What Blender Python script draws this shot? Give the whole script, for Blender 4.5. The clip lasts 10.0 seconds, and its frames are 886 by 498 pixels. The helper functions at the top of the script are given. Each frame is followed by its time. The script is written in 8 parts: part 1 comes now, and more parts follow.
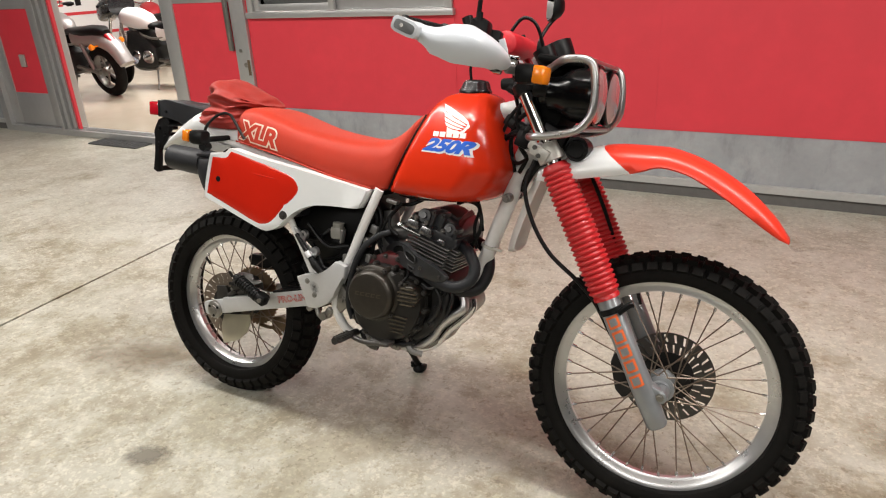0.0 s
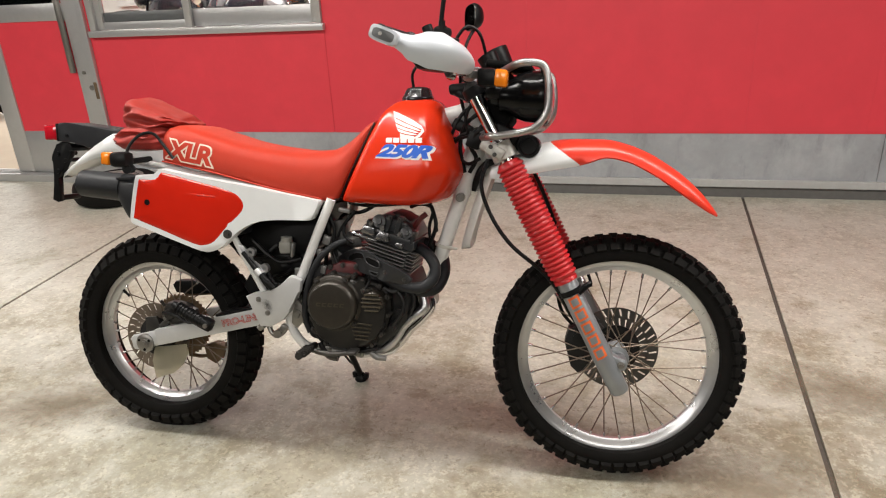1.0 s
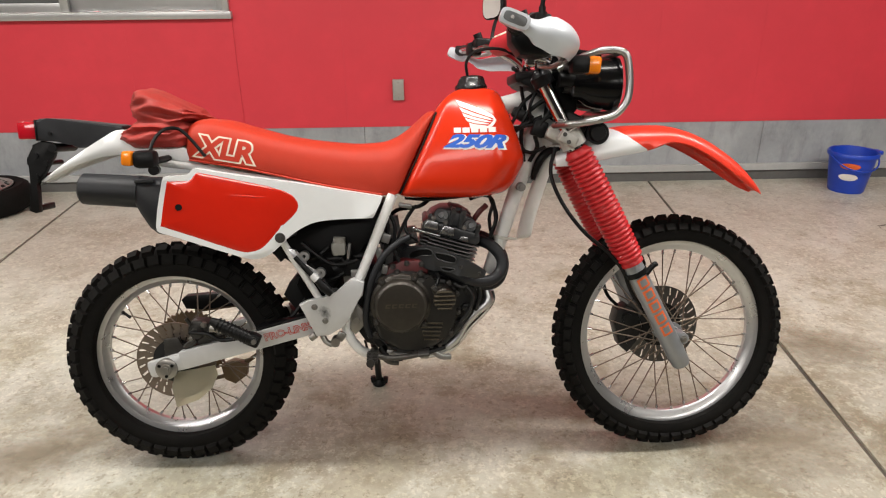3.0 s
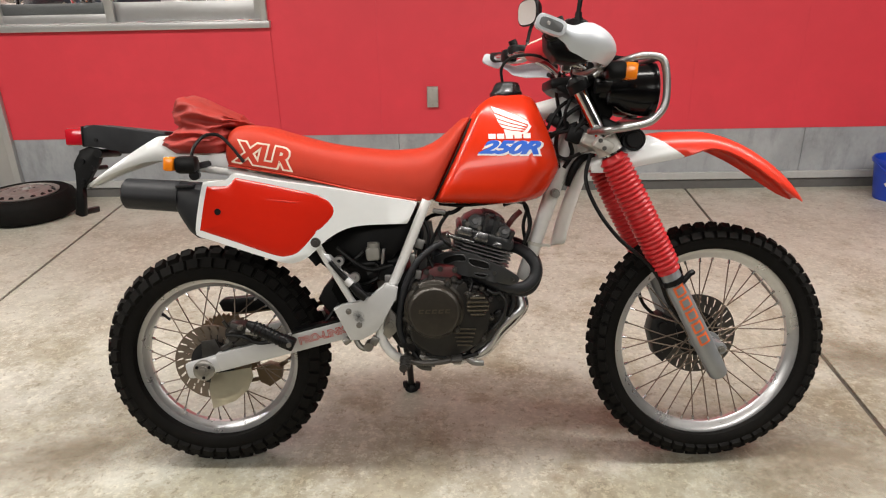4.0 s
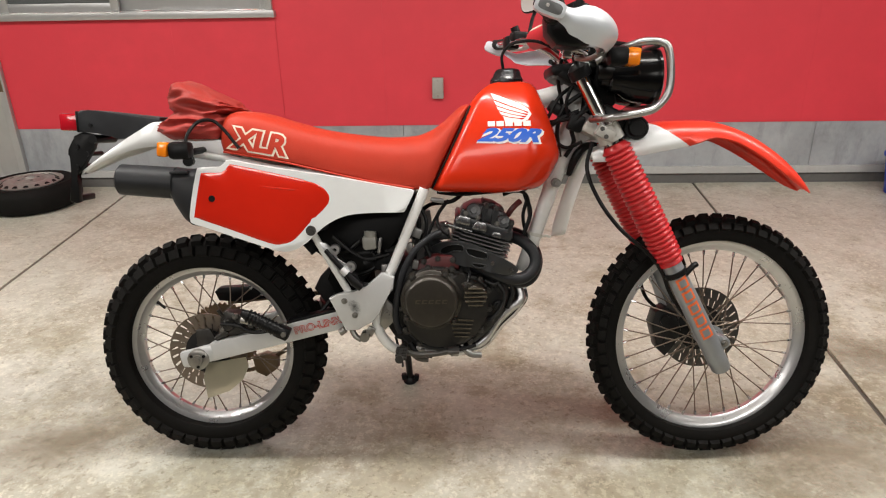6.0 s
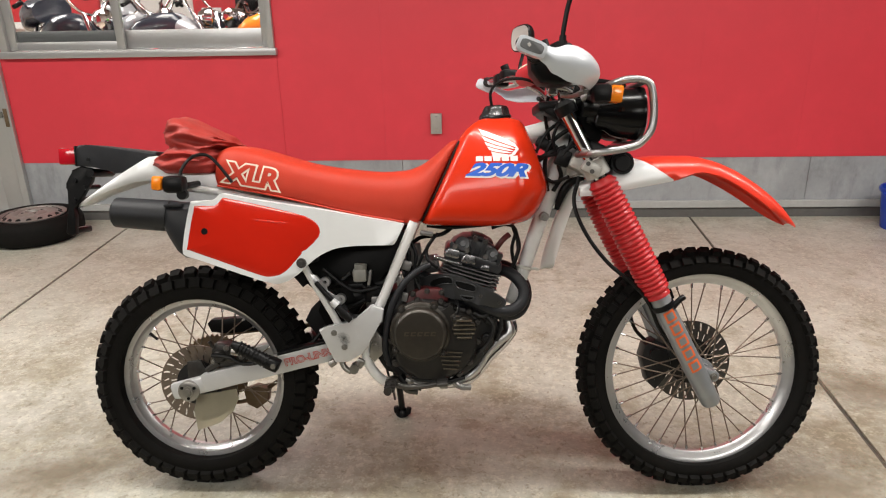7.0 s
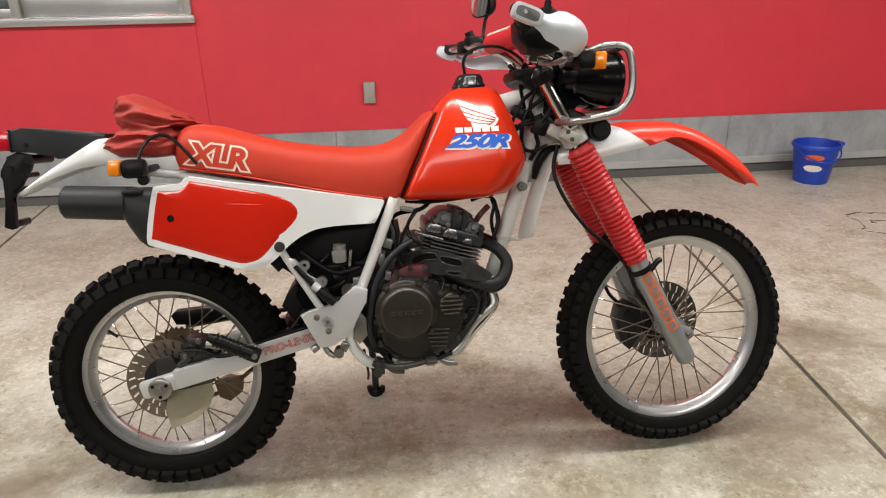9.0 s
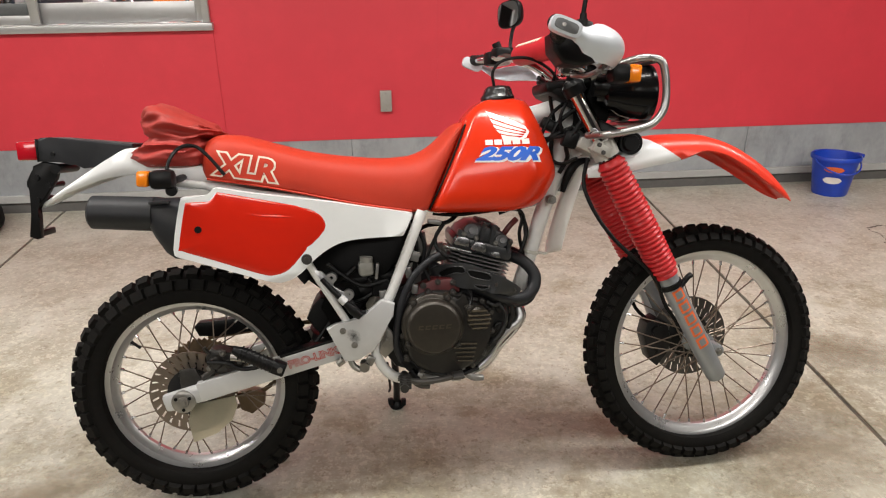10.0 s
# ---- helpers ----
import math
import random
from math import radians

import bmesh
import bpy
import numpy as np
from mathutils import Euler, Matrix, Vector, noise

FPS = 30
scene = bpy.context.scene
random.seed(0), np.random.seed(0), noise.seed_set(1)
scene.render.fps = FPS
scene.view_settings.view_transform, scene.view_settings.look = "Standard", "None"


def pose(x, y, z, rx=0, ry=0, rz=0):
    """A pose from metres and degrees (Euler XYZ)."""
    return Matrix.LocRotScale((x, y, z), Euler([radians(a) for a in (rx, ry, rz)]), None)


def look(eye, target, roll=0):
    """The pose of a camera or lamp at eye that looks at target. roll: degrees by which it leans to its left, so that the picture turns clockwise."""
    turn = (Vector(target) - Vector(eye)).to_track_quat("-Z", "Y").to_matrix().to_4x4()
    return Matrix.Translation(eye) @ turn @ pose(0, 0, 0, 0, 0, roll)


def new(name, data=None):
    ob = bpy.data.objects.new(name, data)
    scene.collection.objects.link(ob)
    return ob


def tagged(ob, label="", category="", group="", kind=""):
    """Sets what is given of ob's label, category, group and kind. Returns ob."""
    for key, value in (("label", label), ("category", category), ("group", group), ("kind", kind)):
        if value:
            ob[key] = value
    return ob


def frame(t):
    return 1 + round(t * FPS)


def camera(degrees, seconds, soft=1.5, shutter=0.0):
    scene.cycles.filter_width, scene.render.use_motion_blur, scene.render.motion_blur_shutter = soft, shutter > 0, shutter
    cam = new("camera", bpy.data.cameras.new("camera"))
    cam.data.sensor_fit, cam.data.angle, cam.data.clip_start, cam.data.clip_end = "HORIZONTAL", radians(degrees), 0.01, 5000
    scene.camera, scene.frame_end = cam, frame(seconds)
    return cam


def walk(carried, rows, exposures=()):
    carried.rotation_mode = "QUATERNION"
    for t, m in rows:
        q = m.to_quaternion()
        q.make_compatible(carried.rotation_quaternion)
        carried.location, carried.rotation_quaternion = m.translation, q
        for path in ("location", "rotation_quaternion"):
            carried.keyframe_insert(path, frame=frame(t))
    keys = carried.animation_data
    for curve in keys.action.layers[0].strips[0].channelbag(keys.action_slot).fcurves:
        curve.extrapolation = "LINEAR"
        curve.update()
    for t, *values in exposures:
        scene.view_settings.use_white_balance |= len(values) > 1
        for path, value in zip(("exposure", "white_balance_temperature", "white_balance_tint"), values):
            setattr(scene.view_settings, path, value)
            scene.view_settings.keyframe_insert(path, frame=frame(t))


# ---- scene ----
cam = camera(67.5, 10.0, soft=1.15)
PATH = [
    (0, (1.665, -1.41, 1.351), (0.782, 0.211, 0.58), -2.9),
    (0.5, (1.683, -1.495, 1.366), (0.875, 0.188, 0.648), -0.4),
    (1, (1.388, -1.586, 1.351), (0.943, 0.214, 0.602), -2.8),
    (1.5, (1.077, -1.555, 1.332), (0.752, 0.295, 0.647), -2.9),
    (2, (0.831, -1.562, 1.338), (0.845, 0.31, 0.633), 0.3),
    (2.5, (0.748, -1.603, 1.341), (0.837, 0.238, 0.564), -0.3),
    (4, (0.736, -1.612, 1.339), (0.694, 0.241, 0.588), -1.2),
    (4.5, (0.738, -1.619, 1.335), (0.722, 0.236, 0.588), -1.1),
    (5, (0.739, -1.622, 1.326), (0.688, 0.216, 0.539), -1.8),
    (5.2, (0.746, -1.612, 1.321), (0.709, 0.236, 0.556), -1.6),
    (6.5, (0.781, -1.586, 1.313), (0.696, 0.26, 0.548), -0.8),
    (7, (0.805, -1.607, 1.318), (0.725, 0.276, 0.648), -1.0),
    (7.5, (0.8, -1.638, 1.317), (0.746, 0.248, 0.652), -0.3),
    (8, (0.787, -1.644, 1.318), (0.711, 0.232, 0.627), -0.7),
    (8.5, (0.73, -1.596, 1.316), (0.756, 0.258, 0.566), 0.5),
    (9, (0.621, -1.556, 1.326), (0.801, 0.283, 0.56), -1.1),
    (9.5, (0.558, -1.54, 1.331), (0.684, 0.304, 0.566), -1.3),
    (10, (0.568, -1.522, 1.334), (0.73, 0.326, 0.587), -0.8),
]
walk(cam, [(t, look(eye, target, roll)) for t, eye, target, roll in PATH])

# ---- light ----
world = bpy.data.worlds.new("world")
scene.world = world
world.use_nodes = True
world.node_tree.nodes["Background"].inputs[0].default_value = (0.9, 0.93, 1.0, 1)
world.node_tree.nodes["Background"].inputs[1].default_value = 0.012


def area_lamp(name, at, size_x, size_y, watts, colour=(1, 0.96, 0.905), rot=(0, 0, 0)):
    d = bpy.data.lights.new(name, "AREA")
    d.shape, d.size, d.size_y, d.energy, d.color = "RECTANGLE", size_x, size_y, watts, colour
    ob = new(name, d)
    ob.matrix_world = pose(*at, *rot)
    return ob


CEIL = 2.75
area_lamp("tube_and_fill_light", (-3.9, 0.05, CEIL - 0.1), 2.4, 0.12, 72)
area_lamp("tube_and_fill_light", (-1.25, 0.05, CEIL - 0.1), 2.4, 0.12, 60)
area_lamp("tube_and_fill_light", (1.4, 0.05, CEIL - 0.1), 2.4, 0.12, 56)
area_lamp("tube_and_fill_light", (4.05, 0.05, CEIL - 0.1), 2.4, 0.12, 76)
# two unseen fill lamps, added in front to brighten the near side
area_lamp("tube_and_fill_light", (-1.1, -3.0, CEIL - 0.1), 2.4, 0.7, 58, rot=(40, 0, 0))
area_lamp("tube_and_fill_light", (2.3, -3.0, CEIL - 0.1), 2.4, 0.7, 46, rot=(40, 0, 0))
area_lamp("shop_light", (-5.4, 5.4, 2.9), 3.0, 1.2, 200, (1, 0.97, 0.93))
area_lamp("shop_light", (-1.0, 5.2, 2.9), 3.0, 1.2, 165, (1, 0.95, 0.88))


# ---- materials ----
def material(name, colour, rough=0.5, metal=0.0, grain=0.0, grain_size=40.0, stain=0.0, stain_size=3.0,
             stain_colour=None, bump=0.0, bump_size=200.0, coat=0.0, spec=0.5, rough_var=0.0, alpha_trans=0.0, vary=0.0):
    m = bpy.data.materials.new(name)
    m.use_nodes = True
    nt = m.node_tree
    b = nt.nodes["Principled BSDF"]
    b.inputs["Roughness"].default_value = rough
    b.inputs["Metallic"].default_value = metal
    b.inputs["Coat Weight"].default_value = coat
    b.inputs["Coat Roughness"].default_value = 0.06
    b.inputs["Specular IOR Level"].default_value = spec
    b.inputs["Transmission Weight"].default_value = alpha_trans
    tc = nt.nodes.new("ShaderNodeTexCoord")
    base = nt.nodes.new("ShaderNodeRGB")
    base.outputs[0].default_value = (*colour, 1)
    out = base.outputs[0]

    def tex(scale, detail=5.0, rgh=0.6):
        n = nt.nodes.new("ShaderNodeTexNoise")
        n.inputs["Scale"].default_value, n.inputs["Detail"].default_value, n.inputs["Roughness"].default_value = scale, detail, rgh
        nt.links.new(tc.outputs["Object"], n.inputs["Vector"])
        return n.outputs["Fac"]

    def mix(fac, a, c, lo=0.35, hi=0.65, amount=1.0):
        r = nt.nodes.new("ShaderNodeMapRange")
        r.inputs["From Min"].default_value, r.inputs["From Max"].default_value = lo, hi
        r.inputs["To Max"].default_value = amount
        nt.links.new(fac, r.inputs["Value"])
        x = nt.nodes.new("ShaderNodeMix")
        x.data_type = "RGBA"
        nt.links.new(r.outputs[0], x.inputs["Factor"])
        nt.links.new(a, x.inputs["A"])
        x.inputs["B"].default_value = (*c, 1)
        return x.outputs["Result"]

    if stain:
        out = mix(tex(stain_size), out, stain_colour or [c * 0.6 for c in colour], 0.42, 0.68, stain)
    if grain:
        out = mix(tex(grain_size), out, [c * (1 - grain) for c in colour], 0.3, 0.75)
    if vary:
        oi = nt.nodes.new("ShaderNodeObjectInfo")
        out = mix(oi.outputs["Random"], out, [c * (1 - vary) for c in colour], 0, 1)
    nt.links.new(out, b.inputs["Base Color"])
    if rough_var:
        r = nt.nodes.new("ShaderNodeMapRange")
        r.inputs["To Min"].default_value, r.inputs["To Max"].default_value = rough - rough_var, rough + rough_var
        nt.links.new(tex(stain_size * 2.3), r.inputs["Value"])
        nt.links.new(r.outputs[0], b.inputs["Roughness"])
    if bump:
        bp = nt.nodes.new("ShaderNodeBump")
        bp.inputs["Strength"].default_value, bp.inputs["Distance"].default_value = bump, 0.002
        nt.links.new(tex(bump_size, 3.0), bp.inputs["Height"])
        nt.links.new(bp.outputs[0], b.inputs["Normal"])
    return m


def concrete_floor():
    m = material("floor_concrete", (0.470, 0.462, 0.396), 0.42, grain=0.16, grain_size=55, bump=0.25, bump_size=120, rough_var=0.12, stain_size=1.1)
    nt = m.node_tree
    b = nt.nodes["Principled BSDF"]
    tc = nt.nodes.new("ShaderNodeTexCoord")
    prev = b.inputs["Base Color"].links[0].from_socket
    for scale, lo, hi, amount, colour, detail, rough in ((0.75, 0.45, 0.60, 0.45, (0.306, 0.268, 0.200), 5, 0.6), (2.3, 0.48, 0.61, 0.45, (0.262, 0.225, 0.155), 8, 0.72),
                                                         (3.2, 0.47, 0.63, 0.75, (0.538, 0.535, 0.475), 8, 0.74), (10, 0.54, 0.63, 0.42, (0.286, 0.248, 0.178), 8, 0.78),
                                                         (5.5, 0.63, 0.69, 0.50, (0.160, 0.138, 0.106), 6, 0.7), (21, 0.545, 0.59, 0.46, (0.587, 0.572, 0.482), 7, 0.78),
                                                         (52, 0.55, 0.59, 0.55, (0.611, 0.594, 0.495), 4, 0.7), (42, 0.585, 0.635, 0.55, (0.215, 0.186, 0.134), 5, 0.7)):
        n = nt.nodes.new("ShaderNodeTexNoise")
        n.inputs["Scale"].default_value, n.inputs["Detail"].default_value, n.inputs["Roughness"].default_value = scale, detail, rough
        mp = nt.nodes.new("ShaderNodeMapping")
        mp.inputs["Location"].default_value = (scale * 3.1, scale * 1.7, 0.3)
        nt.links.new(tc.outputs["Object"], mp.inputs["Vector"])
        nt.links.new(mp.outputs[0], n.inputs["Vector"])
        r = nt.nodes.new("ShaderNodeMapRange")
        r.inputs["From Min"].default_value, r.inputs["From Max"].default_value, r.inputs["To Max"].default_value = lo, hi, amount
        nt.links.new(n.outputs["Fac"], r.inputs["Value"])
        x = nt.nodes.new("ShaderNodeMix")
        x.data_type = "RGBA"
        nt.links.new(r.outputs[0], x.inputs["Factor"])
        nt.links.new(prev, x.inputs["A"])
        x.inputs["B"].default_value = (*colour, 1)
        prev = x.outputs["Result"]
    # brown dirt in noisy patches, slightly stronger with distance from the wall
    sep, dirt, edge, x = (nt.nodes.new("ShaderNode" + k) for k in ("SeparateXYZ", "TexNoise", "Math", "Mix"))
    nt.links.new(tc.outputs["Object"], sep.inputs[0])
    dirt.inputs["Scale"].default_value, dirt.inputs["Detail"].default_value, dirt.inputs["Roughness"].default_value = 2.6, 9.0, 0.74
    nt.links.new(tc.outputs["Object"], dirt.inputs["Vector"])
    edge.operation = "MULTIPLY_ADD"
    edge.inputs[1].default_value, edge.inputs[2].default_value = -0.05, 0.03
    nt.links.new(sep.outputs["Y"], edge.inputs[0])
    add, r = nt.nodes.new("ShaderNodeMath"), nt.nodes.new("ShaderNodeMapRange")
    nt.links.new(dirt.outputs["Fac"], add.inputs[0])
    nt.links.new(edge.outputs[0], add.inputs[1])
    r.inputs["From Min"].default_value, r.inputs["From Max"].default_value, r.inputs["To Max"].default_value = 0.49, 0.60, 0.66
    nt.links.new(add.outputs[0], r.inputs["Value"])
    x.data_type, x.blend_type = "RGBA", "MULTIPLY"
    nt.links.new(r.outputs[0], x.inputs["Factor"])
    nt.links.new(prev, x.inputs["A"])
    x.inputs["B"].default_value = (0.57, 0.515, 0.405, 1)
    nt.links.new(x.outputs["Result"], b.inputs["Base Color"])
    return m


def glass(name, rough=0.0, tint=(1, 1, 1)):
    m = bpy.data.materials.new(name)
    m.use_nodes = True
    nt = m.node_tree
    nt.nodes.remove(nt.nodes["Principled BSDF"])
    tr, gl, fr, mx = (nt.nodes.new("ShaderNode" + k) for k in ("BsdfTransparent", "BsdfGlossy", "Fresnel", "MixShader"))
    tr.inputs[0].default_value = (*tint, 1)
    gl.inputs["Roughness"].default_value = rough
    nt.links.new(fr.outputs[0], mx.inputs[0])
    nt.links.new(tr.outputs[0], mx.inputs[1])
    nt.links.new(gl.outputs[0], mx.inputs[2])
    nt.links.new(mx.outputs[0], nt.nodes["Material Output"].inputs["Surface"])
    return m


M_FLOOR = concrete_floor()
M_WALL = material("red_wall_paint", (0.69, 0.040, 0.061), 0.5, grain=0.10, grain_size=7, stain=0.25, stain_size=1.6, bump=0.12, bump_size=60, rough_var=0.06)
M_PLINTH = material("grey_plinth", (0.355, 0.368, 0.385), 0.6, grain=0.12, grain_size=30, stain=0.8, stain_size=3.2, stain_colour=(0.19, 0.196, 0.205), bump=0.3, bump_size=80)


def streaks(m, colour, amount, across, along, lo=0.52, hi=0.66):
    """Runs of dirt drawn out downwards."""
    nt = m.node_tree
    b = nt.nodes["Principled BSDF"]
    tc, mp, n, r, x = (nt.nodes.new("ShaderNode" + k) for k in ("TexCoord", "Mapping", "TexNoise", "MapRange", "Mix"))
    mp.inputs["Scale"].default_value = (across, across, along)
    n.inputs["Scale"].default_value, n.inputs["Detail"].default_value, n.inputs["Roughness"].default_value = 1.0, 6.0, 0.65
    r.inputs["From Min"].default_value, r.inputs["From Max"].default_value, r.inputs["To Max"].default_value = lo, hi, amount
    x.data_type = "RGBA"
    x.inputs["B"].default_value = (*colour, 1)
    prev = b.inputs["Base Color"].links[0].from_socket
    for p, q in ((tc.outputs["Object"], mp.inputs["Vector"]), (mp.outputs[0], n.inputs["Vector"]), (n.outputs["Fac"], r.inputs["Value"]), (r.outputs[0], x.inputs["Factor"]), (prev, x.inputs["A"]), (x.outputs["Result"], b.inputs["Base Color"])):
        nt.links.new(p, q)


streaks(M_PLINTH, (0.17, 0.175, 0.182), 0.5, 7.0, 2.6)
streaks(M_PLINTH, (0.44, 0.45, 0.465), 0.5, 4.0, 2.2, 0.55, 0.68)
M_LEDGE = material("pale_ledge", (0.45, 0.45, 0.44), 0.5, grain=0.15, grain_size=30, stain=0.4, stain_size=6)
# dark colour that stands for the shadow under the ledge
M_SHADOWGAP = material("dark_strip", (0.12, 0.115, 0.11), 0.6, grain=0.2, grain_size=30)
M_ALU = material("aluminium_frame", (0.52, 0.52, 0.52), 0.35, 0.6, grain=0.08, grain_size=30, stain=0.2, stain_size=5)
M_CEIL = material("ceiling_board", (0.45, 0.44, 0.42), 0.8, grain=0.05, grain_size=8)
M_PLAIN = material("plain_wall", (0.085, 0.085, 0.09), 0.8, grain=0.06, grain_size=6, stain=0.2, stain_size=1.5)
M_SHOPFLOOR = material("shop_floor_tile", (0.62, 0.54, 0.43), 0.18, grain=0.05, grain_size=8, stain=0.15, stain_size=2, rough_var=0.06)
M_SHOPWALL = material("shop_wall", (0.8, 0.79, 0.76), 0.7, grain=0.04, grain_size=6)
M_GLASS = glass("pane_glass")
M_JOINT = material("joint_filler", (0.10, 0.085, 0.07), 0.8, grain=0.3, grain_size=60)
M_SOCKET = material("socket_grey", (0.36, 0.34, 0.31), 0.5, grain=0.12, grain_size=60, stain=0.2, stain_size=20)
M_BODY = material("orange_red_plastic", (0.60, 0.029, 0.007), 0.22, grain=0.05, grain_size=20, coat=0.22, spec=0.25, bump=0.02, bump_size=30, rough_var=0.05)
M_PANELRED = material("red_panel_plastic", (0.62, 0.020, 0.008), 0.11, grain=0.05, grain_size=25, coat=0.6, bump=0.02, bump_size=30)
M_FENDRED = material("red_fender_plastic", (0.74, 0.040, 0.018), 0.32, grain=0.06, grain_size=25, coat=0.15, bump=0.03, bump_size=60)
M_SEAT = material("red_vinyl", (0.45, 0.036, 0.016), 0.5, spec=0.22, grain=0.10, grain_size=18, stain=0.3, stain_size=5, stain_colour=(0.48, 0.032, 0.014), bump=0.25, bump_size=420)
M_BAG = material("red_nylon", (0.35, 0.032, 0.024), 0.55, spec=0.35, grain=0.25, grain_size=30, stain=0.3, stain_size=9, bump=0.3, bump_size=90)
M_WHITE = material("white_plastic", (0.78, 0.80, 0.81), 0.3, grain=0.04, grain_size=20, stain=0.06, stain_size=9, stain_colour=(0.66, 0.64, 0.56), coat=0.15)
M_GUARDW = material("white_handguard_plastic", (0.55, 0.585, 0.63), 0.30, grain=0.04, grain_size=25, coat=0.2)
M_PAINTW = material("white_frame_paint", (0.80, 0.805, 0.80), 0.4, grain=0.10, grain_size=40, stain=0.4, stain_size=14, stain_colour=(0.62, 0.61, 0.58))
M_RUBBER = material("tyre_rubber", (0.006, 0.0055, 0.005), 0.75, grain=0.25, grain_size=60, stain=0.35, stain_size=12, stain_colour=(0.014, 0.012, 0.010), bump=0.2, bump_size=150, spec=0.14)
M_BLACK = material("black_plastic", (0.0042, 0.0042, 0.0046), 0.40, spec=0.20, grain=0.2, grain_size=60, bump=0.08, bump_size=250)
M_MUFFLER = material("black_heat_paint", (0.012, 0.013, 0.016), 0.5, spec=0.35, grain=0.2, grain_size=40, stain=0.3, stain_size=12, stain_colour=(0.03, 0.03, 0.032), bump=0.1, bump_size=200)
M_RIM = material("anodised_rim", (0.62, 0.62, 0.63), 0.30, 0.78, grain=0.10, grain_size=50, stain=0.25, stain_size=9, rough_var=0.1)
M_CHROME = material("chrome", (0.72, 0.72, 0.74), 0.09, 1.0, stain=0.2, stain_size=20, rough_var=0.05)
M_STEEL = material("worn_steel", (0.34, 0.33, 0.31), 0.38, 0.9, grain=0.2, grain_size=60, stain=0.4, stain_size=18, stain_colour=(0.18, 0.15, 0.12))
M_SPOKE = material("spoke_steel", (0.26, 0.21, 0.17), 0.45, 0.8, grain=0.25, grain_size=60, stain=0.5, stain_size=16, stain_colour=(0.12, 0.085, 0.06))
M_ALLOY = material("silver_alloy_paint", (0.58, 0.585, 0.59), 0.36, 0.25, grain=0.08, grain_size=40, stain=0.3, stain_size=12, stain_colour=(0.33, 0.33, 0.33), bump=0.05, bump_size=200)
M_CAST = material("bare_cast_alloy", (0.28, 0.275, 0.27), 0.34, 0.45, grain=0.25, grain_size=60, stain=0.5, stain_size=22, stain_colour=(0.12, 0.11, 0.10), bump=0.1, bump_size=150)
M_FORK = material("grey_fork_alloy", (0.30, 0.315, 0.33), 0.36, 0.5, grain=0.1, grain_size=50, stain=0.3, stain_size=16, stain_colour=(0.22, 0.22, 0.22))
M_ENGINE = material("engine_charcoal_paint", (0.012, 0.0122, 0.013), 0.48, 0.2, grain=0.25, grain_size=60, stain=0.4, stain_size=16, stain_colour=(0.045, 0.041, 0.036), bump=0.15, bump_size=200)
M_COVER = material("bronze_grey_engine_cover", (0.036, 0.031, 0.025), 0.34, 0.4, grain=0.15, grain_size=60, stain=0.35, stain_size=18, stain_colour=(0.07, 0.06, 0.047), bump=0.08, bump_size=260)
M_GAITER = material("red_rubber_gaiter", (0.52, 0.018, 0.022), 0.34, grain=0.12, grain_size=50, stain=0.2, stain_size=12)
M_PADRED = material("red_foam_pad", (0.52, 0.012, 0.022), 0.55, grain=0.12, grain_size=60, bump=0.15, bump_size=240)
M_ORANGE = material("amber_lens", (0.85, 0.23, 0.01), 0.2, coat=0.5)
M_TAILRED = material("red_lens", (0.42, 0.008, 0.018), 0.15, coat=0.5)
M_BLUE = material("blue_decal", (0.012, 0.10, 0.52), 0.35)
M_DECALW = material("white_decal", (0.78, 0.74, 0.69), 0.4, stain=0.2, stain_size=40)
M_DECALC = material("cream_decal", (0.72, 0.62, 0.50), 0.45, stain=0.35, stain_size=30)
M_DECALR = material("orange_decal", (0.72, 0.13, 0.03), 0.4)
M_CLOUDY = material("cloudy_plastic", (0.62, 0.61, 0.56), 0.4, stain=0.35, stain_size=14)
M_FLAP = material("cloudy_translucent_plastic", (0.88, 0.87, 0.84), 0.34, stain=0.4, stain_size=16, stain_colour=(0.72, 0.70, 0.64), alpha_trans=0.3)
M_YOKE = material("grimy_pale_alloy", (0.50, 0.485, 0.45), 0.42, 0.25, grain=0.15, grain_size=60, stain=0.55, stain_size=30, stain_colour=(0.26, 0.24, 0.21), bump=0.12, bump_size=150)
M_GUARDTUBE = material("dull_plated_tube", (0.42, 0.42, 0.42), 0.30, 0.95, grain=0.15, grain_size=60, stain=0.4, stain_size=24, stain_colour=(0.24, 0.22, 0.20), rough_var=0.08)
M_LAMPBLACK = material("gloss_lamp_black", (0.003, 0.003, 0.0034), 0.20, spec=0.22, grain=0.1, grain_size=60)
M_BUCKET = material("blue_bucket_plastic", (0.012, 0.055, 0.46), 0.35, grain=0.08, grain_size=20)
M_MIRROR = material("mirror", (0.85, 0.85, 0.86), 0.02, 1.0)
M_SPROCKET = material("rusty_sprocket", (0.20, 0.14, 0.085), 0.5, 0.6, grain=0.3, grain_size=40, stain=0.5, stain_size=18)
M_DISC = material("brake_disc_steel", (0.27, 0.225, 0.185), 0.42, 0.85, grain=0.2, grain_size=50, stain=0.4, stain_size=14, stain_colour=(0.17, 0.12, 0.09))
M_BOLT = material("dark_bolt_steel", (0.10, 0.095, 0.09), 0.4, 0.8, grain=0.2, grain_size=60)
M_DULLRED = material("dull_red_paint", (0.085, 0.007, 0.008), 0.45, grain=0.2, grain_size=40)
M_SHIELD = material("grey_black_shield_paint", (0.020, 0.021, 0.023), 0.45, grain=0.15, grain_size=50, stain=0.3, stain_size=14, bump=0.1, bump_size=220)
